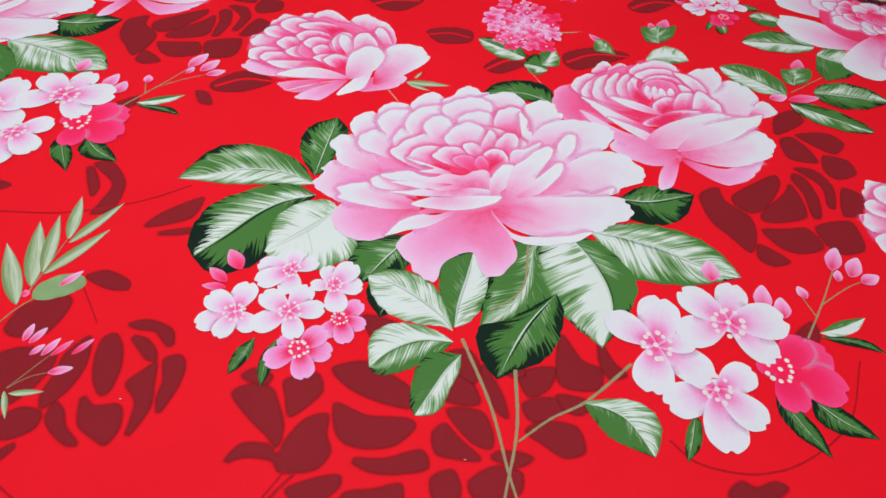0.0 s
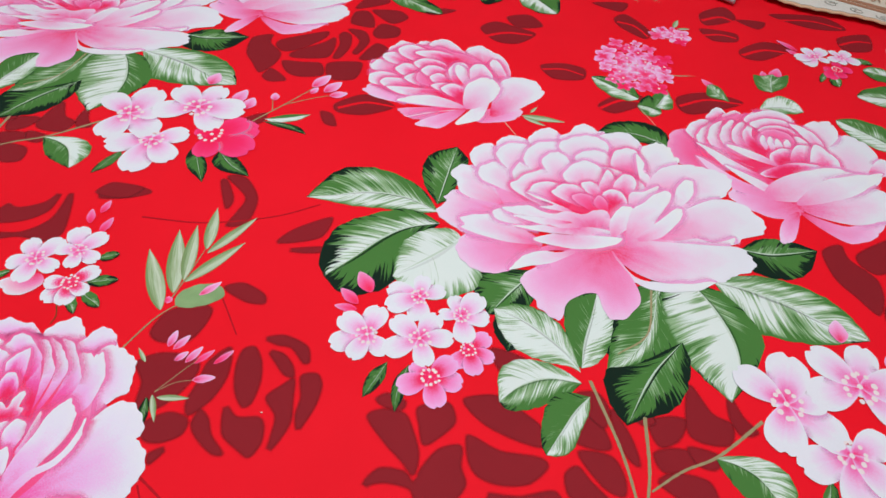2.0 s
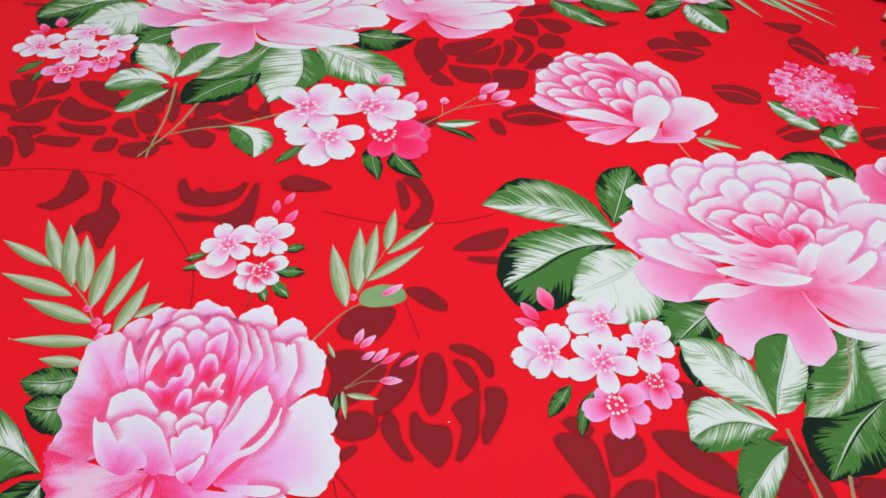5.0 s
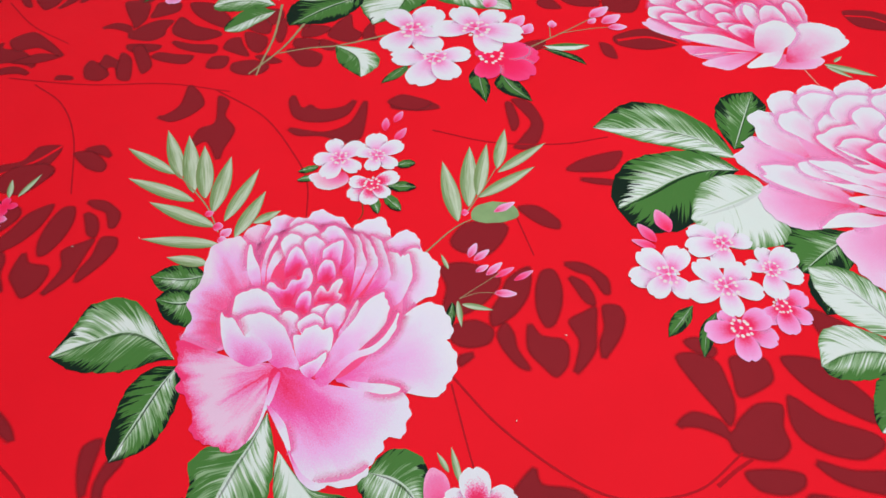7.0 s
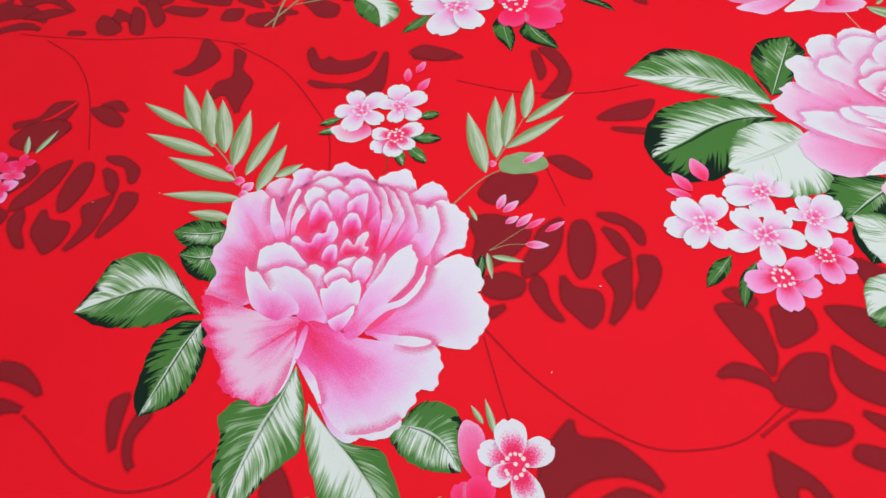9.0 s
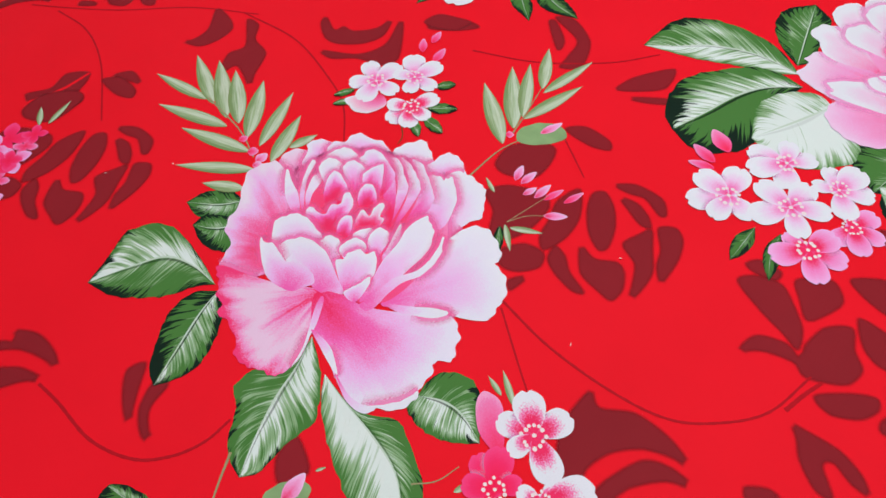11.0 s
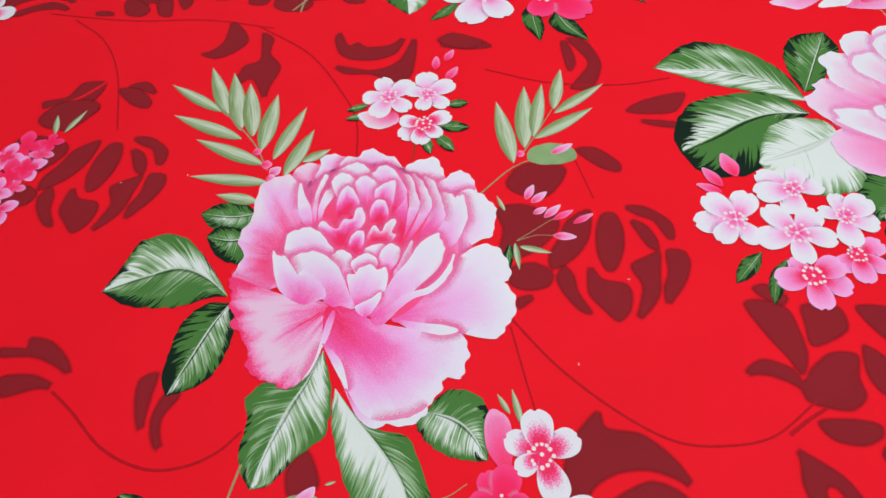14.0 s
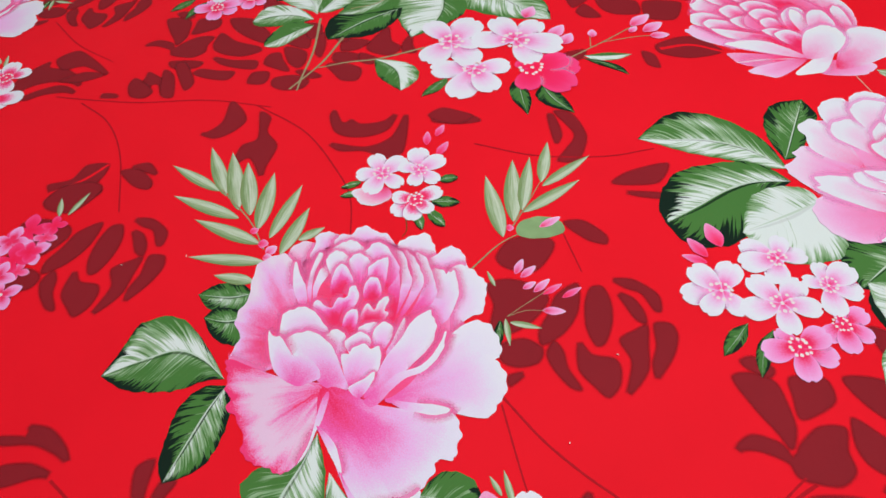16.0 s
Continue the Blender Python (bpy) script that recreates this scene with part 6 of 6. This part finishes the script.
def printed_peony_ragged():
    at(-16.28, 34.49)
    blade("willow", 0.65, (9.60, -1.84), (14.09, -0.33))
    blade("willow", 0.40, (9.88, -2.02), (12.50, -2.12))
    blade("willow", 0.25, (10.19, -0.87), (10.39, 0.59))
    stem("pink", .15, (8.53, -3.91), (10.59, -5.45))
    peony("printed rose-pink peony with ragged petals")
    petal("hot", 2, (3.11, -4.60), (-1.52, -7.51), (-1.62, -8.52), (0.49, -8.59), (2.73, -6.49))
    petal("pink", 2, (5.33, -3.57), (8.89, -0.97), (9.20, -2.91), (6.25, -5.45))
    petal("vivid", 2, (4.18, -1.22), (-1.06, 5.20), (0.34, 8.22), (4.39, 6.29), (5.85, 2.42))
    petal("vivid", 1, (6.21, 0.70), (2.57, 5.11), (2.95, 6.36), (5.49, 3.53))
    petal("mid", 2, (-1.62, -1.04), (-7.92, 0.14), (-8.63, 3.52), (-5.32, 3.59))
    petal("mid", 1, (-1.62, 0.30), (-6.15, 2.75), (-6.54, 5.06), (-4.26, 4.89))
    petal("vivid", 2, (0.02, 1.36), (-5.05, 4.07), (-4.48, 7.04), (-0.72, 5.42))
    petal("pink", 3, (3.89, -4.11), (-5.21, -4.91), (-6.99, -7.07), (-3.67, -7.43))
    petal("mid", 2, (-2.96, -2.56), (-8.80, -1.29), (-8.19, -3.93), (-5.04, -5.19))
    petal("deep", 1, (1.88, -4.89), (-6.48, -5.47), (-8.45, 0.37), (-4.84, 4.81), (1.18, 4.92), (4.86, 1.79), (4.58, -3.44))
    petal("mid", 0, (-3.68, -1.30), (-6.37, -3.03), (-8.23, -3.28), (-8.96, -2.38), (-8.43, -0.91), (-6.01, -0.88))
    petal("vivid", 0, (-3.60, 0.13), (-6.91, -0.91), (-8.68, -0.50), (-8.42, 0.97), (-6.73, 1.35), (-4.85, 1.00))
    petal("vivid", 0, (-2.21, -2.34), (-5.21, -4.91), (-6.96, -5.64), (-8.00, -4.48), (-7.08, -3.08), (-4.31, -2.50))
    petal("mid", 0, (-2.79, 1.35), (-5.69, 0.88), (-7.83, 1.65), (-7.29, 3.65), (-4.98, 3.67), (-3.20, 2.79))
    petal("vivid", 0, (-0.30, 2.26), (-3.47, 2.32), (-5.97, 2.43), (-4.41, 4.04), (-1.97, 4.46), (0.16, 3.54))
    petal("mid", 0, (-1.41, -3.77), (-4.13, -5.50), (-6.18, -5.01), (-5.96, -3.70), (-3.39, -2.84))
    petal("vivid", 0, (-1.14, -1.66), (-3.77, -2.42), (-6.08, -1.89), (-5.82, -0.20), (-3.77, 0.16), (-1.79, -0.48))
    petal("mid", 0, (-0.07, -1.63), (-2.31, -3.06), (-4.41, -2.83), (-3.74, -1.20), (-1.52, -0.97))
    petal("vivid", 0, (-1.13, 0.35), (-3.60, -0.15), (-5.06, 0.58), (-4.14, 2.17), (-1.79, 2.27))
    petal("hot", 0, (1.30, -1.79), (-2.16, -2.70), (-3.52, -1.59), (-3.00, 0.79), (-0.80, 1.52), (1.62, 0.37))
    petal("mid", 0, (0.21, -0.13), (-2.06, -0.92), (-3.65, -0.32), (-2.90, 1.28), (-0.80, 1.11))
    petal("vivid", 0, (2.26, -2.69), (-0.37, -4.61), (-3.34, -5.62), (-5.15, -5.26), (-2.31, -3.70), (0.70, -2.42))
    petal("mid", 0, (1.00, -0.94), (-0.66, -1.74), (-2.11, -1.09), (-1.57, 0.20), (0.32, -0.06))
    petal("vivid", 0, (2.45, -1.69), (0.33, -2.66), (-1.25, -2.38), (-0.12, -1.14), (1.90, -0.89))
    petal("mid", 0, (1.33, -0.47), (-0.11, -0.07), (-0.97, 0.73), (-0.36, 1.39), (0.98, 0.63))
    petal("vivid", 0, (3.08, -1.54), (0.21, -0.13), (-1.07, 1.76), (-0.56, 3.64), (1.25, 2.84), (2.75, 0.83))
    petal("rim", 0, (2.08, -0.25), (0.12, 1.16), (-0.68, 2.71), (0.09, 2.94), (1.92, 1.50))
    petal("mid", 0, (4.12, -1.51), (2.01, 1.02), (0.93, 3.34), (1.68, 4.67), (3.81, 3.12), (4.72, 0.14))
    petal("vivid", 0, (3.18, -2.85), (1.17, -2.89), (-0.08, -2.15), (0.74, -0.72), (2.53, -1.00))
    petal("rim", 2, (4.05, -4.01), (-0.16, -3.97), (-3.01, -6.77), (-0.28, -6.02))
    petal("rim", 2, (4.14, -4.19), (2.27, -5.61), (-0.61, -8.81), (0.92, -6.93))
    petal("pink", 2, (4.05, -4.01), (1.77, -6.98), (0.77, -9.32), (3.25, -8.45))
    petal("pale", 2, (6.49, -3.43), (5.21, 3.35), (8.14, 4.82), (10.08, 3.16), (9.28, 0.01), (7.83, -2.83))
    petal("rim", 2, (5.13, 0.01), (4.58, -3.44), (4.20, -6.95), (6.09, -4.85))
    petal("rim", 3, (3.89, -4.11), (2.13, -0.22), (3.29, 2.38), (5.42, 1.49), (5.69, -1.76))
    host.clear()


def printed_hydrangea():
    at(1.24, 50.05)
    leaf(.5, .4, 1, (2.11, -7.11), (-3.96, -5.87), (-0.93, -8.25), (-0.68, -4.73))
    leaf(.3, .6, 1, (5.09, -8.26), (2.34, -8.36), (3.84, -9.66), (3.05, -5.72))
    leaf(.4, .5, 0, (4.23, -7.55), (4.48, -3.48), (3.34, -5.54), (5.93, -6.48))
    stem("pink", .12, (2.55, -8.61), (5.18, -10.98))
    florets((-0.41, -0.56), 4.44, 4.90, 33.0, 46)
    florets((1.50, 9.22), 2.18, 1.49, 33.7, 7)
    florets((2.72, 8.86), 1.39, 1.18, 33.6, 4)
    blade("willow", 0.47, (1.56, 11.32), (1.49, 13.76))
    blade("willow", 0.35, (2.10, 11.34), (3.54, 12.31))
    blade("willow", 0.10, (3.87, -0.40), (6.70, 1.42))
    bud("hot", 0.55, (9.53, -0.17), (7.48, 1.20))
    leaf_curve((0.5, 0.42, 0.1), [(11.35, -1.71), (9.69, -0.88), (8.33, 0.27)], [(10.07, 0.39), (8.88, 0.84)], [(10.56, -1.74), (8.85, -1.86)])
    bud("hot", 0.8, (15.12, 5.85), (15.25, 9.13))
    bud("hot", 0.5, (14.23, 5.80), (13.60, 7.35))
    leaf_curve((0.5, 0.42, 0.1), [(15.38, 3.21), (14.91, 5.45), (14.84, 7.43)], [(13.85, 3.08), (12.79, 5.74), (13.80, 6.29)], [(16.68, 5.55), (16.57, 8.36), (15.74, 7.04)])


def printed_peony_far():
    at(39.98, 69.72)
    leaf(.6, .4, 1, (-5.96, -8.21), (-14.23, -11.21), (-9.74, -11.43), (-10.69, -6.62))
    leaf(.5, .5, 0, (-9.81, -4.07), (-13.95, -4.48), (-11.96, -5.97), (-12.20, -2.60))
    leaf(.5, .5, 0, (-5.60, -9.78), (-0.10, -10.04), (-4.26, -14.70), (-2.73, -7.18))
    leaf(.3, .6, 0, (-5.72, -18.19), (2.11, -16.14), (-2.16, -19.66), (-2.13, -14.45))
    leaf(.3, .6, 1, (-8.09, -21.68), (0.50, -22.77), (-4.44, -24.02), (-3.32, -20.69))
    bud("pink", 0.70, (-10.22, -21.76), (-8.51, -20.43))
    bud("hot", 0.71, (-8.30, -21.01), (-5.10, -18.92))
    stem("olive", .14, (-8.08, -19.41), (-4.88, -14.53))
    bud("hot", 0.8, (-7.70, -15.25), (-7.58, -12.01))
    leaf_curve((0.5, 0.42, 0.1), [(-7.83, -17.87), (-7.81, -15.68), (-7.64, -13.71)], [(-8.89, -17.58), (-9.45, -15.29), (-8.48, -14.66)], [(-6.37, -16.28), (-6.06, -13.90), (-6.82, -13.55)])
    peony("printed pale pink peony among green leaves")
    petal("pink", 3, (-2.09, -8.20), (-1.75, -6.39), (3.05, -6.17), (5.44, -7.92), (0.39, -10.29))
    petal("pale", 3, (-0.11, -5.11), (-5.44, -1.72), (-10.38, -2.55), (-9.00, -6.59), (-4.67, -7.66))
    petal("pale", 3, (-0.66, 1.17), (-10.40, 0.29), (-10.07, 7.62), (-4.91, 9.60))
    petal("pale", 3, (2.23, 5.88), (-5.63, 8.31), (-3.46, 16.95), (2.78, 20.48), (5.60, 16.35))
    petal("pale", 3, (4.99, 5.78), (5.71, 18.27), (11.77, 19.78), (12.34, 11.38))
    petal("pale", 3, (3.36, 0.31), (11.98, 7.98), (12.67, 2.36), (6.90, -4.81))
    petal("deep", 1, (0.56, -4.06), (-5.10, -1.23), (-4.15, 7.39), (2.56, 14.66), (8.24, 12.49), (7.47, 2.51))
    whorl("pale", (1.14, 4.49), 7.22, 6.81, 28.5, 16, 2.73)
    whorl("mid", (1.35, 4.44), 5.29, 5.02, 28.5, 13, 2.24)
    whorl("hot", (1.48, 4.19), 2.88, 2.90, 28.5, 9, 1.76)
    petal("pale", 3, (-1.44, -7.18), (1.91, -2.63), (7.24, -0.52), (8.27, -3.43), (3.02, -6.85))
    host.clear()


def far_blossoms():
    at(21.80, 64.99)
    leaf(.1, .7, 0, (2.63, 2.04), (5.25, 2.48), (4.05, 1.70), (3.96, 3.07))
    leaf(.2, .6, 0, (1.00, -3.19), (1.90, -5.67), (0.79, -5.24), (2.02, -4.01))
    leaf(.2, .6, 0, (-0.01, -3.39), (-0.22, -5.89), (-0.50, -4.60), (0.30, -4.39))
    bud("hot", 0.47, (-3.71, 0.13), (-6.50, 1.29))
    bud("hot", 0.46, (-3.43, -0.97), (-5.08, -0.44))
    blossom("hot", (1.19, -1.56), (-0.29, -2.67), (3.19, -0.72), (0.58, -4.50), (2.37, -3.34), (1.03, 0.20))
    blossom("white", (1.38, 1.86), (-0.14, 2.82), (2.19, 4.02), (4.05, 1.70), (1.95, 0.02), (0.13, 0.09))
    blossom("white", (-1.55, -0.06), (-3.30, 1.40), (-0.71, 2.77), (0.45, -0.33), (-2.19, -2.99), (-3.88, -1.91))


def trailing_florets():
    at(-47.97, -29.47)
    florets((-0.11, 0.28), 2.15, 2.09, 41.0, 5, 1.2, True)
    florets((1.69, -2.53), 1.08, 3.15, 41.1, 5, 1.2, True)
    blade("willow", 0.33, (-0.81, 2.55), (-2.57, 3.71))
    blade("willow", 0.33, (-0.39, 3.07), (-1.34, 5.61))


def far_peony_fringe():
    at(46.70, 62.24)
    leaf(.2, .9, 0, (-1.06, -2.60), (-3.84, -9.04), (-1.83, -8.61), (-3.86, -3.87))
    leaf(.5, .6, 1, (-0.51, -2.93), (6.19, -6.41), (1.96, -7.17), (3.88, -1.64))
    leaf(.1, 1, 0, (-0.43, 0.03), (4.96, 0.31), (2.27, -1.67), (1.95, 2.59))
    blade("willow", 0.63, (1.62, 4.68), (8.62, 0.77))
    blade("willow", 0.65, (3.05, 6.63), (11.58, 4.56))
    blade("willow", 0.64, (4.12, 8.49), (14.41, 3.53))
    blade("willow", 0.52, (4.33, 9.14), (17.07, 5.08))
    blade("willow", 0.53, (3.89, 9.19), (16.03, 8.49))
    blade("willow", 0.67, (3.12, 8.95), (14.08, 9.42))
    blade("willow", 0.68, (2.22, 9.06), (11.46, 10.26))
    peony("lower petals of a pale pink printed peony")
    petal("pale", 1, (-5.16, 6.53), (-9.43, -2.01), (-6.51, -4.58), (-2.89, -3.21), (0.42, -1.08), (2.51, 2.67), (1.39, 8.99))
    petal("pink", 1, (-2.52, 6.58), (-4.66, -1.00), (-0.99, -1.72), (1.40, -0.41), (1.97, 6.10))
    host.clear()


# from the ground figures up to the blossoms, each laid over the last
scroll_curls()
scroll_peony_low()
scroll_peony_far()
scroll_low()
scroll_tulip()
scroll_high()
scroll_hooks()
scroll_crescents()
scroll_far()
# the tulip figure of the ground comes again half a repeat along
SHIFT.xy = (-31.7, -19.5)
scroll_tulip()
SHIFT.xy = (0, 0)
leaves()
rosy_peony_leaves()
printed_peony_folded()
printed_peony_ragged()
printed_hydrangea()
printed_peony_far()
trailing_florets()
far_peony_fringe()
printed_peony_large()
printed_peony_rosy()
blossoms_by_rosy_peony()
blossoms_by_large_peony()
far_blossoms()

# ---- the repeats of the print ----
ALONG = Vector((-0.643, -0.002, 0.0))


def repeat(ob, shift, parent):
    twin = ob.copy()
    scene.collection.objects.link(twin)
    twin.parent = parent
    twin.location = ob.location + shift
    for child in KIDS.get(ob.name, ()):
        repeat(child, Vector((0, 0, 0)), twin)


KIDS = {}
for ob in list(scene.objects):
    if ob.parent is not None:
        KIDS.setdefault(ob.parent.name, []).append(ob)
for i in (-1, 1, 2):
    if i:
        for ob in CELL:
            x, y = sum((Vector(v.co) for v in ob.data.vertices[:4]), Vector()).to_2d() / 4
            if ob.name.startswith("scroll_vine") or i < 0 and ob.name.startswith(("scroll_leaf", "ground_line")):
                continue
            here = Vector((x, y, 0)) + ALONG * i
            if -1.30 < here.x < 0.74 and -0.62 < here.y < 0.98:
                repeat(ob, ALONG * i, fabric)


# ---- the lace-edged mat and the strap on it ----
CREAM = plain("cream_mat_cotton", (0.74, 0.68, 0.56), 0.8, 0.10, 60.0)
LACE = plain("white_lace", (0.76, 0.76, 0.70), 0.85, 0.2, 250.0)
PIPING = plain("orange_edge_binding", (0.74, 0.50, 0.32), 0.8, 0.2, 200.0)
BROWN = plain("brown_woven_stripe", (0.46, 0.24, 0.15), 0.8, 0.3, 150.0)
STRAP = plain("pale_blue_grey_strap", (0.60, 0.71, 0.73), 0.5, 0.1, 80.0)


def scallop(x):
    """The mat's near edge: shallow waves with small bites along them."""
    return 0.772 + 0.010 * math.sin(x * 27 + 0.6) + 0.003 * abs(math.sin(x * 150))


def band(name, low, high, z, material, parent, x0=-0.06, x1=0.80, n=260):
    xs = np.linspace(x0, x1, n)
    verts = [(x, low(x), z) for x in xs] + [(x, high(x), z) for x in xs]
    faces = [(i, i + 1, n + i + 1, n + i) for i in range(n - 1)]
    ob = mesh_object(name, verts, faces, material, parent)
    thick = ob.modifiers.new("thickness", "SOLIDIFY")
    thick.thickness, thick.offset = 0.0012, -1
    return ob


mat_cloth = tagged(new("table_mat"), "cream mat with a scalloped lace border lying on the red fabric", "mat")
band("mat_body", lambda x: scallop(x) + 0.004, lambda x: 1.30, 0.0080, CREAM, mat_cloth)
band("edge_binding", scallop, lambda x: scallop(x) + 0.007, 0.0088, PIPING, mat_cloth)
band("lace_border", lambda x: scallop(x) + 0.008, lambda x: 0.815, 0.0092, LACE, mat_cloth)
band("woven_stripe", lambda x: 0.818, lambda x: 0.824, 0.0092, BROWN, mat_cloth)
band("woven_stripe", lambda x: 0.828, lambda x: 0.836, 0.0092, BROWN, mat_cloth)
band("woven_stripe", lambda x: 0.905, lambda x: 0.912, 0.0092, BROWN, mat_cloth)


def strap():
    """A soft folded strap, its near end rounded over and lying on the fabric."""
    root = tagged(new("strap"), "pale grey-blue fabric strap with raised curls lying over the mat", "strap")
    root.location = (0.0605, 0.726, 0.0)
    root.rotation_euler = (0, 0, radians(-6))
    line = [(0.012, 0.004), (0.003, 0.0045), (0.0, 0.009), (0.004, 0.0145), (0.02, 0.017), (0.06, 0.0175), (0.12, 0.018), (0.22, 0.018), (0.34, 0.018)]
    verts, faces = [], []
    n = 9
    for y, z in line:
        for k in range(n):
            s = 2 * k / (n - 1) - 1
            verts.append((0.0235 * s, y, z - 0.0012 * s ** 4))
    for i in range(len(line) - 1):
        for k in range(n - 1):
            faces.append((i * n + k, i * n + k + 1, (i + 1) * n + k + 1, (i + 1) * n + k))
    band_ob = mesh_object("strap_band", verts, faces, STRAP, root, smooth=True)
    thick = band_ob.modifiers.new("thickness", "SOLIDIFY")
    thick.thickness, thick.offset = 0.003, 0
    for cx, cy, r, turn in ((-0.006, 0.045, 0.0085, 0), (0.007, 0.048, 0.0085, 180), (-0.004, 0.075, 0.0065, 20), (0.007, 0.079, 0.006, 200), (0.0, 0.105, 0.006, 90)):
        pts = []
        for k in range(40):
            a = radians(turn) + k * 0.22
            pts.append(Vector((cx + r * (1 - k / 52) * math.cos(a), cy + r * (1 - k / 52) * math.sin(a), 0.0195)))
        curl(root, pts, 0.0007, CURL)


def curl(root, pts, r, material, name="raised_curl"):
    verts, faces = [], []
    for i, p in enumerate(pts):
        d = (pts[min(i + 1, len(pts) - 1)] - pts[max(i - 1, 0)]).normalized()
        side = Vector((-d.y, d.x, 0)) * r
        verts += [p - side, p + Vector((0, 0, r * 0.8)), p + side]
    for i in range(len(pts) - 1):
        for k in range(2):
            faces.append((3 * i + k, 3 * i + k + 1, 3 * i + 4 + k, 3 * i + 3 + k))
    return mesh_object(name, verts, faces, material, root)


CURL = plain("grey_curl_thread", (0.30, 0.36, 0.36), 0.6, 0.2, 120.0)
THREAD = plain("grey_lace_thread", (0.34, 0.33, 0.28), 0.8, 0.3, 200.0)
strap()
# scrolling thread on the lace border, and a dark sprig row above the stripes
for k in range(24):
    x0 = -0.04 + k * 0.035
    pts = [Vector((x0 + 0.011 * (1 - j / 40) * math.cos(j * 0.3 + k), 0.799 + 0.007 * (1 - j / 40) * math.sin(j * 0.3 + k), 0.0096)) for j in range(30)]
    curl(mat_cloth, pts, 0.0006, THREAD, "lace_scroll")
    pts = [Vector((x0 + 0.0008 * j, 0.852 + 0.006 * math.sin(j * 0.42 + k), 0.0096)) for j in range(36)]
    curl(mat_cloth, pts, 0.0008, BROWN, "sprig_embroidery")

# ---- flecks of lint on the fabric ----
LINT = plain("white_lint", (0.80, 0.76, 0.70), 0.9, 0.1, 500.0)
rng = random.Random(8)
for x, y in ((-0.086, -0.085), (-0.075, -0.155), (-0.405, -0.262), (-0.375, -0.225), (0.14, -0.03), (-0.33, -0.40)):
    bm = bmesh.new()
    bmesh.ops.create_icosphere(bm, subdivisions=1, radius=0.0006)
    for v in bm.verts:
        v.co *= 0.7 + 0.6 * rng.random()
        v.co.z *= 0.5
    fleck = part("lint_fleck", bm, LINT)
    fleck.location, fleck.rotation_euler, fleck.scale = (x, y, 0.0011), (0, 0, rng.random() * 3), (1.6, 0.6, 0.8)
    tagged(fleck, "tiny white fleck of lint on the red fabric", "lint", "lint flecks on the fabric")
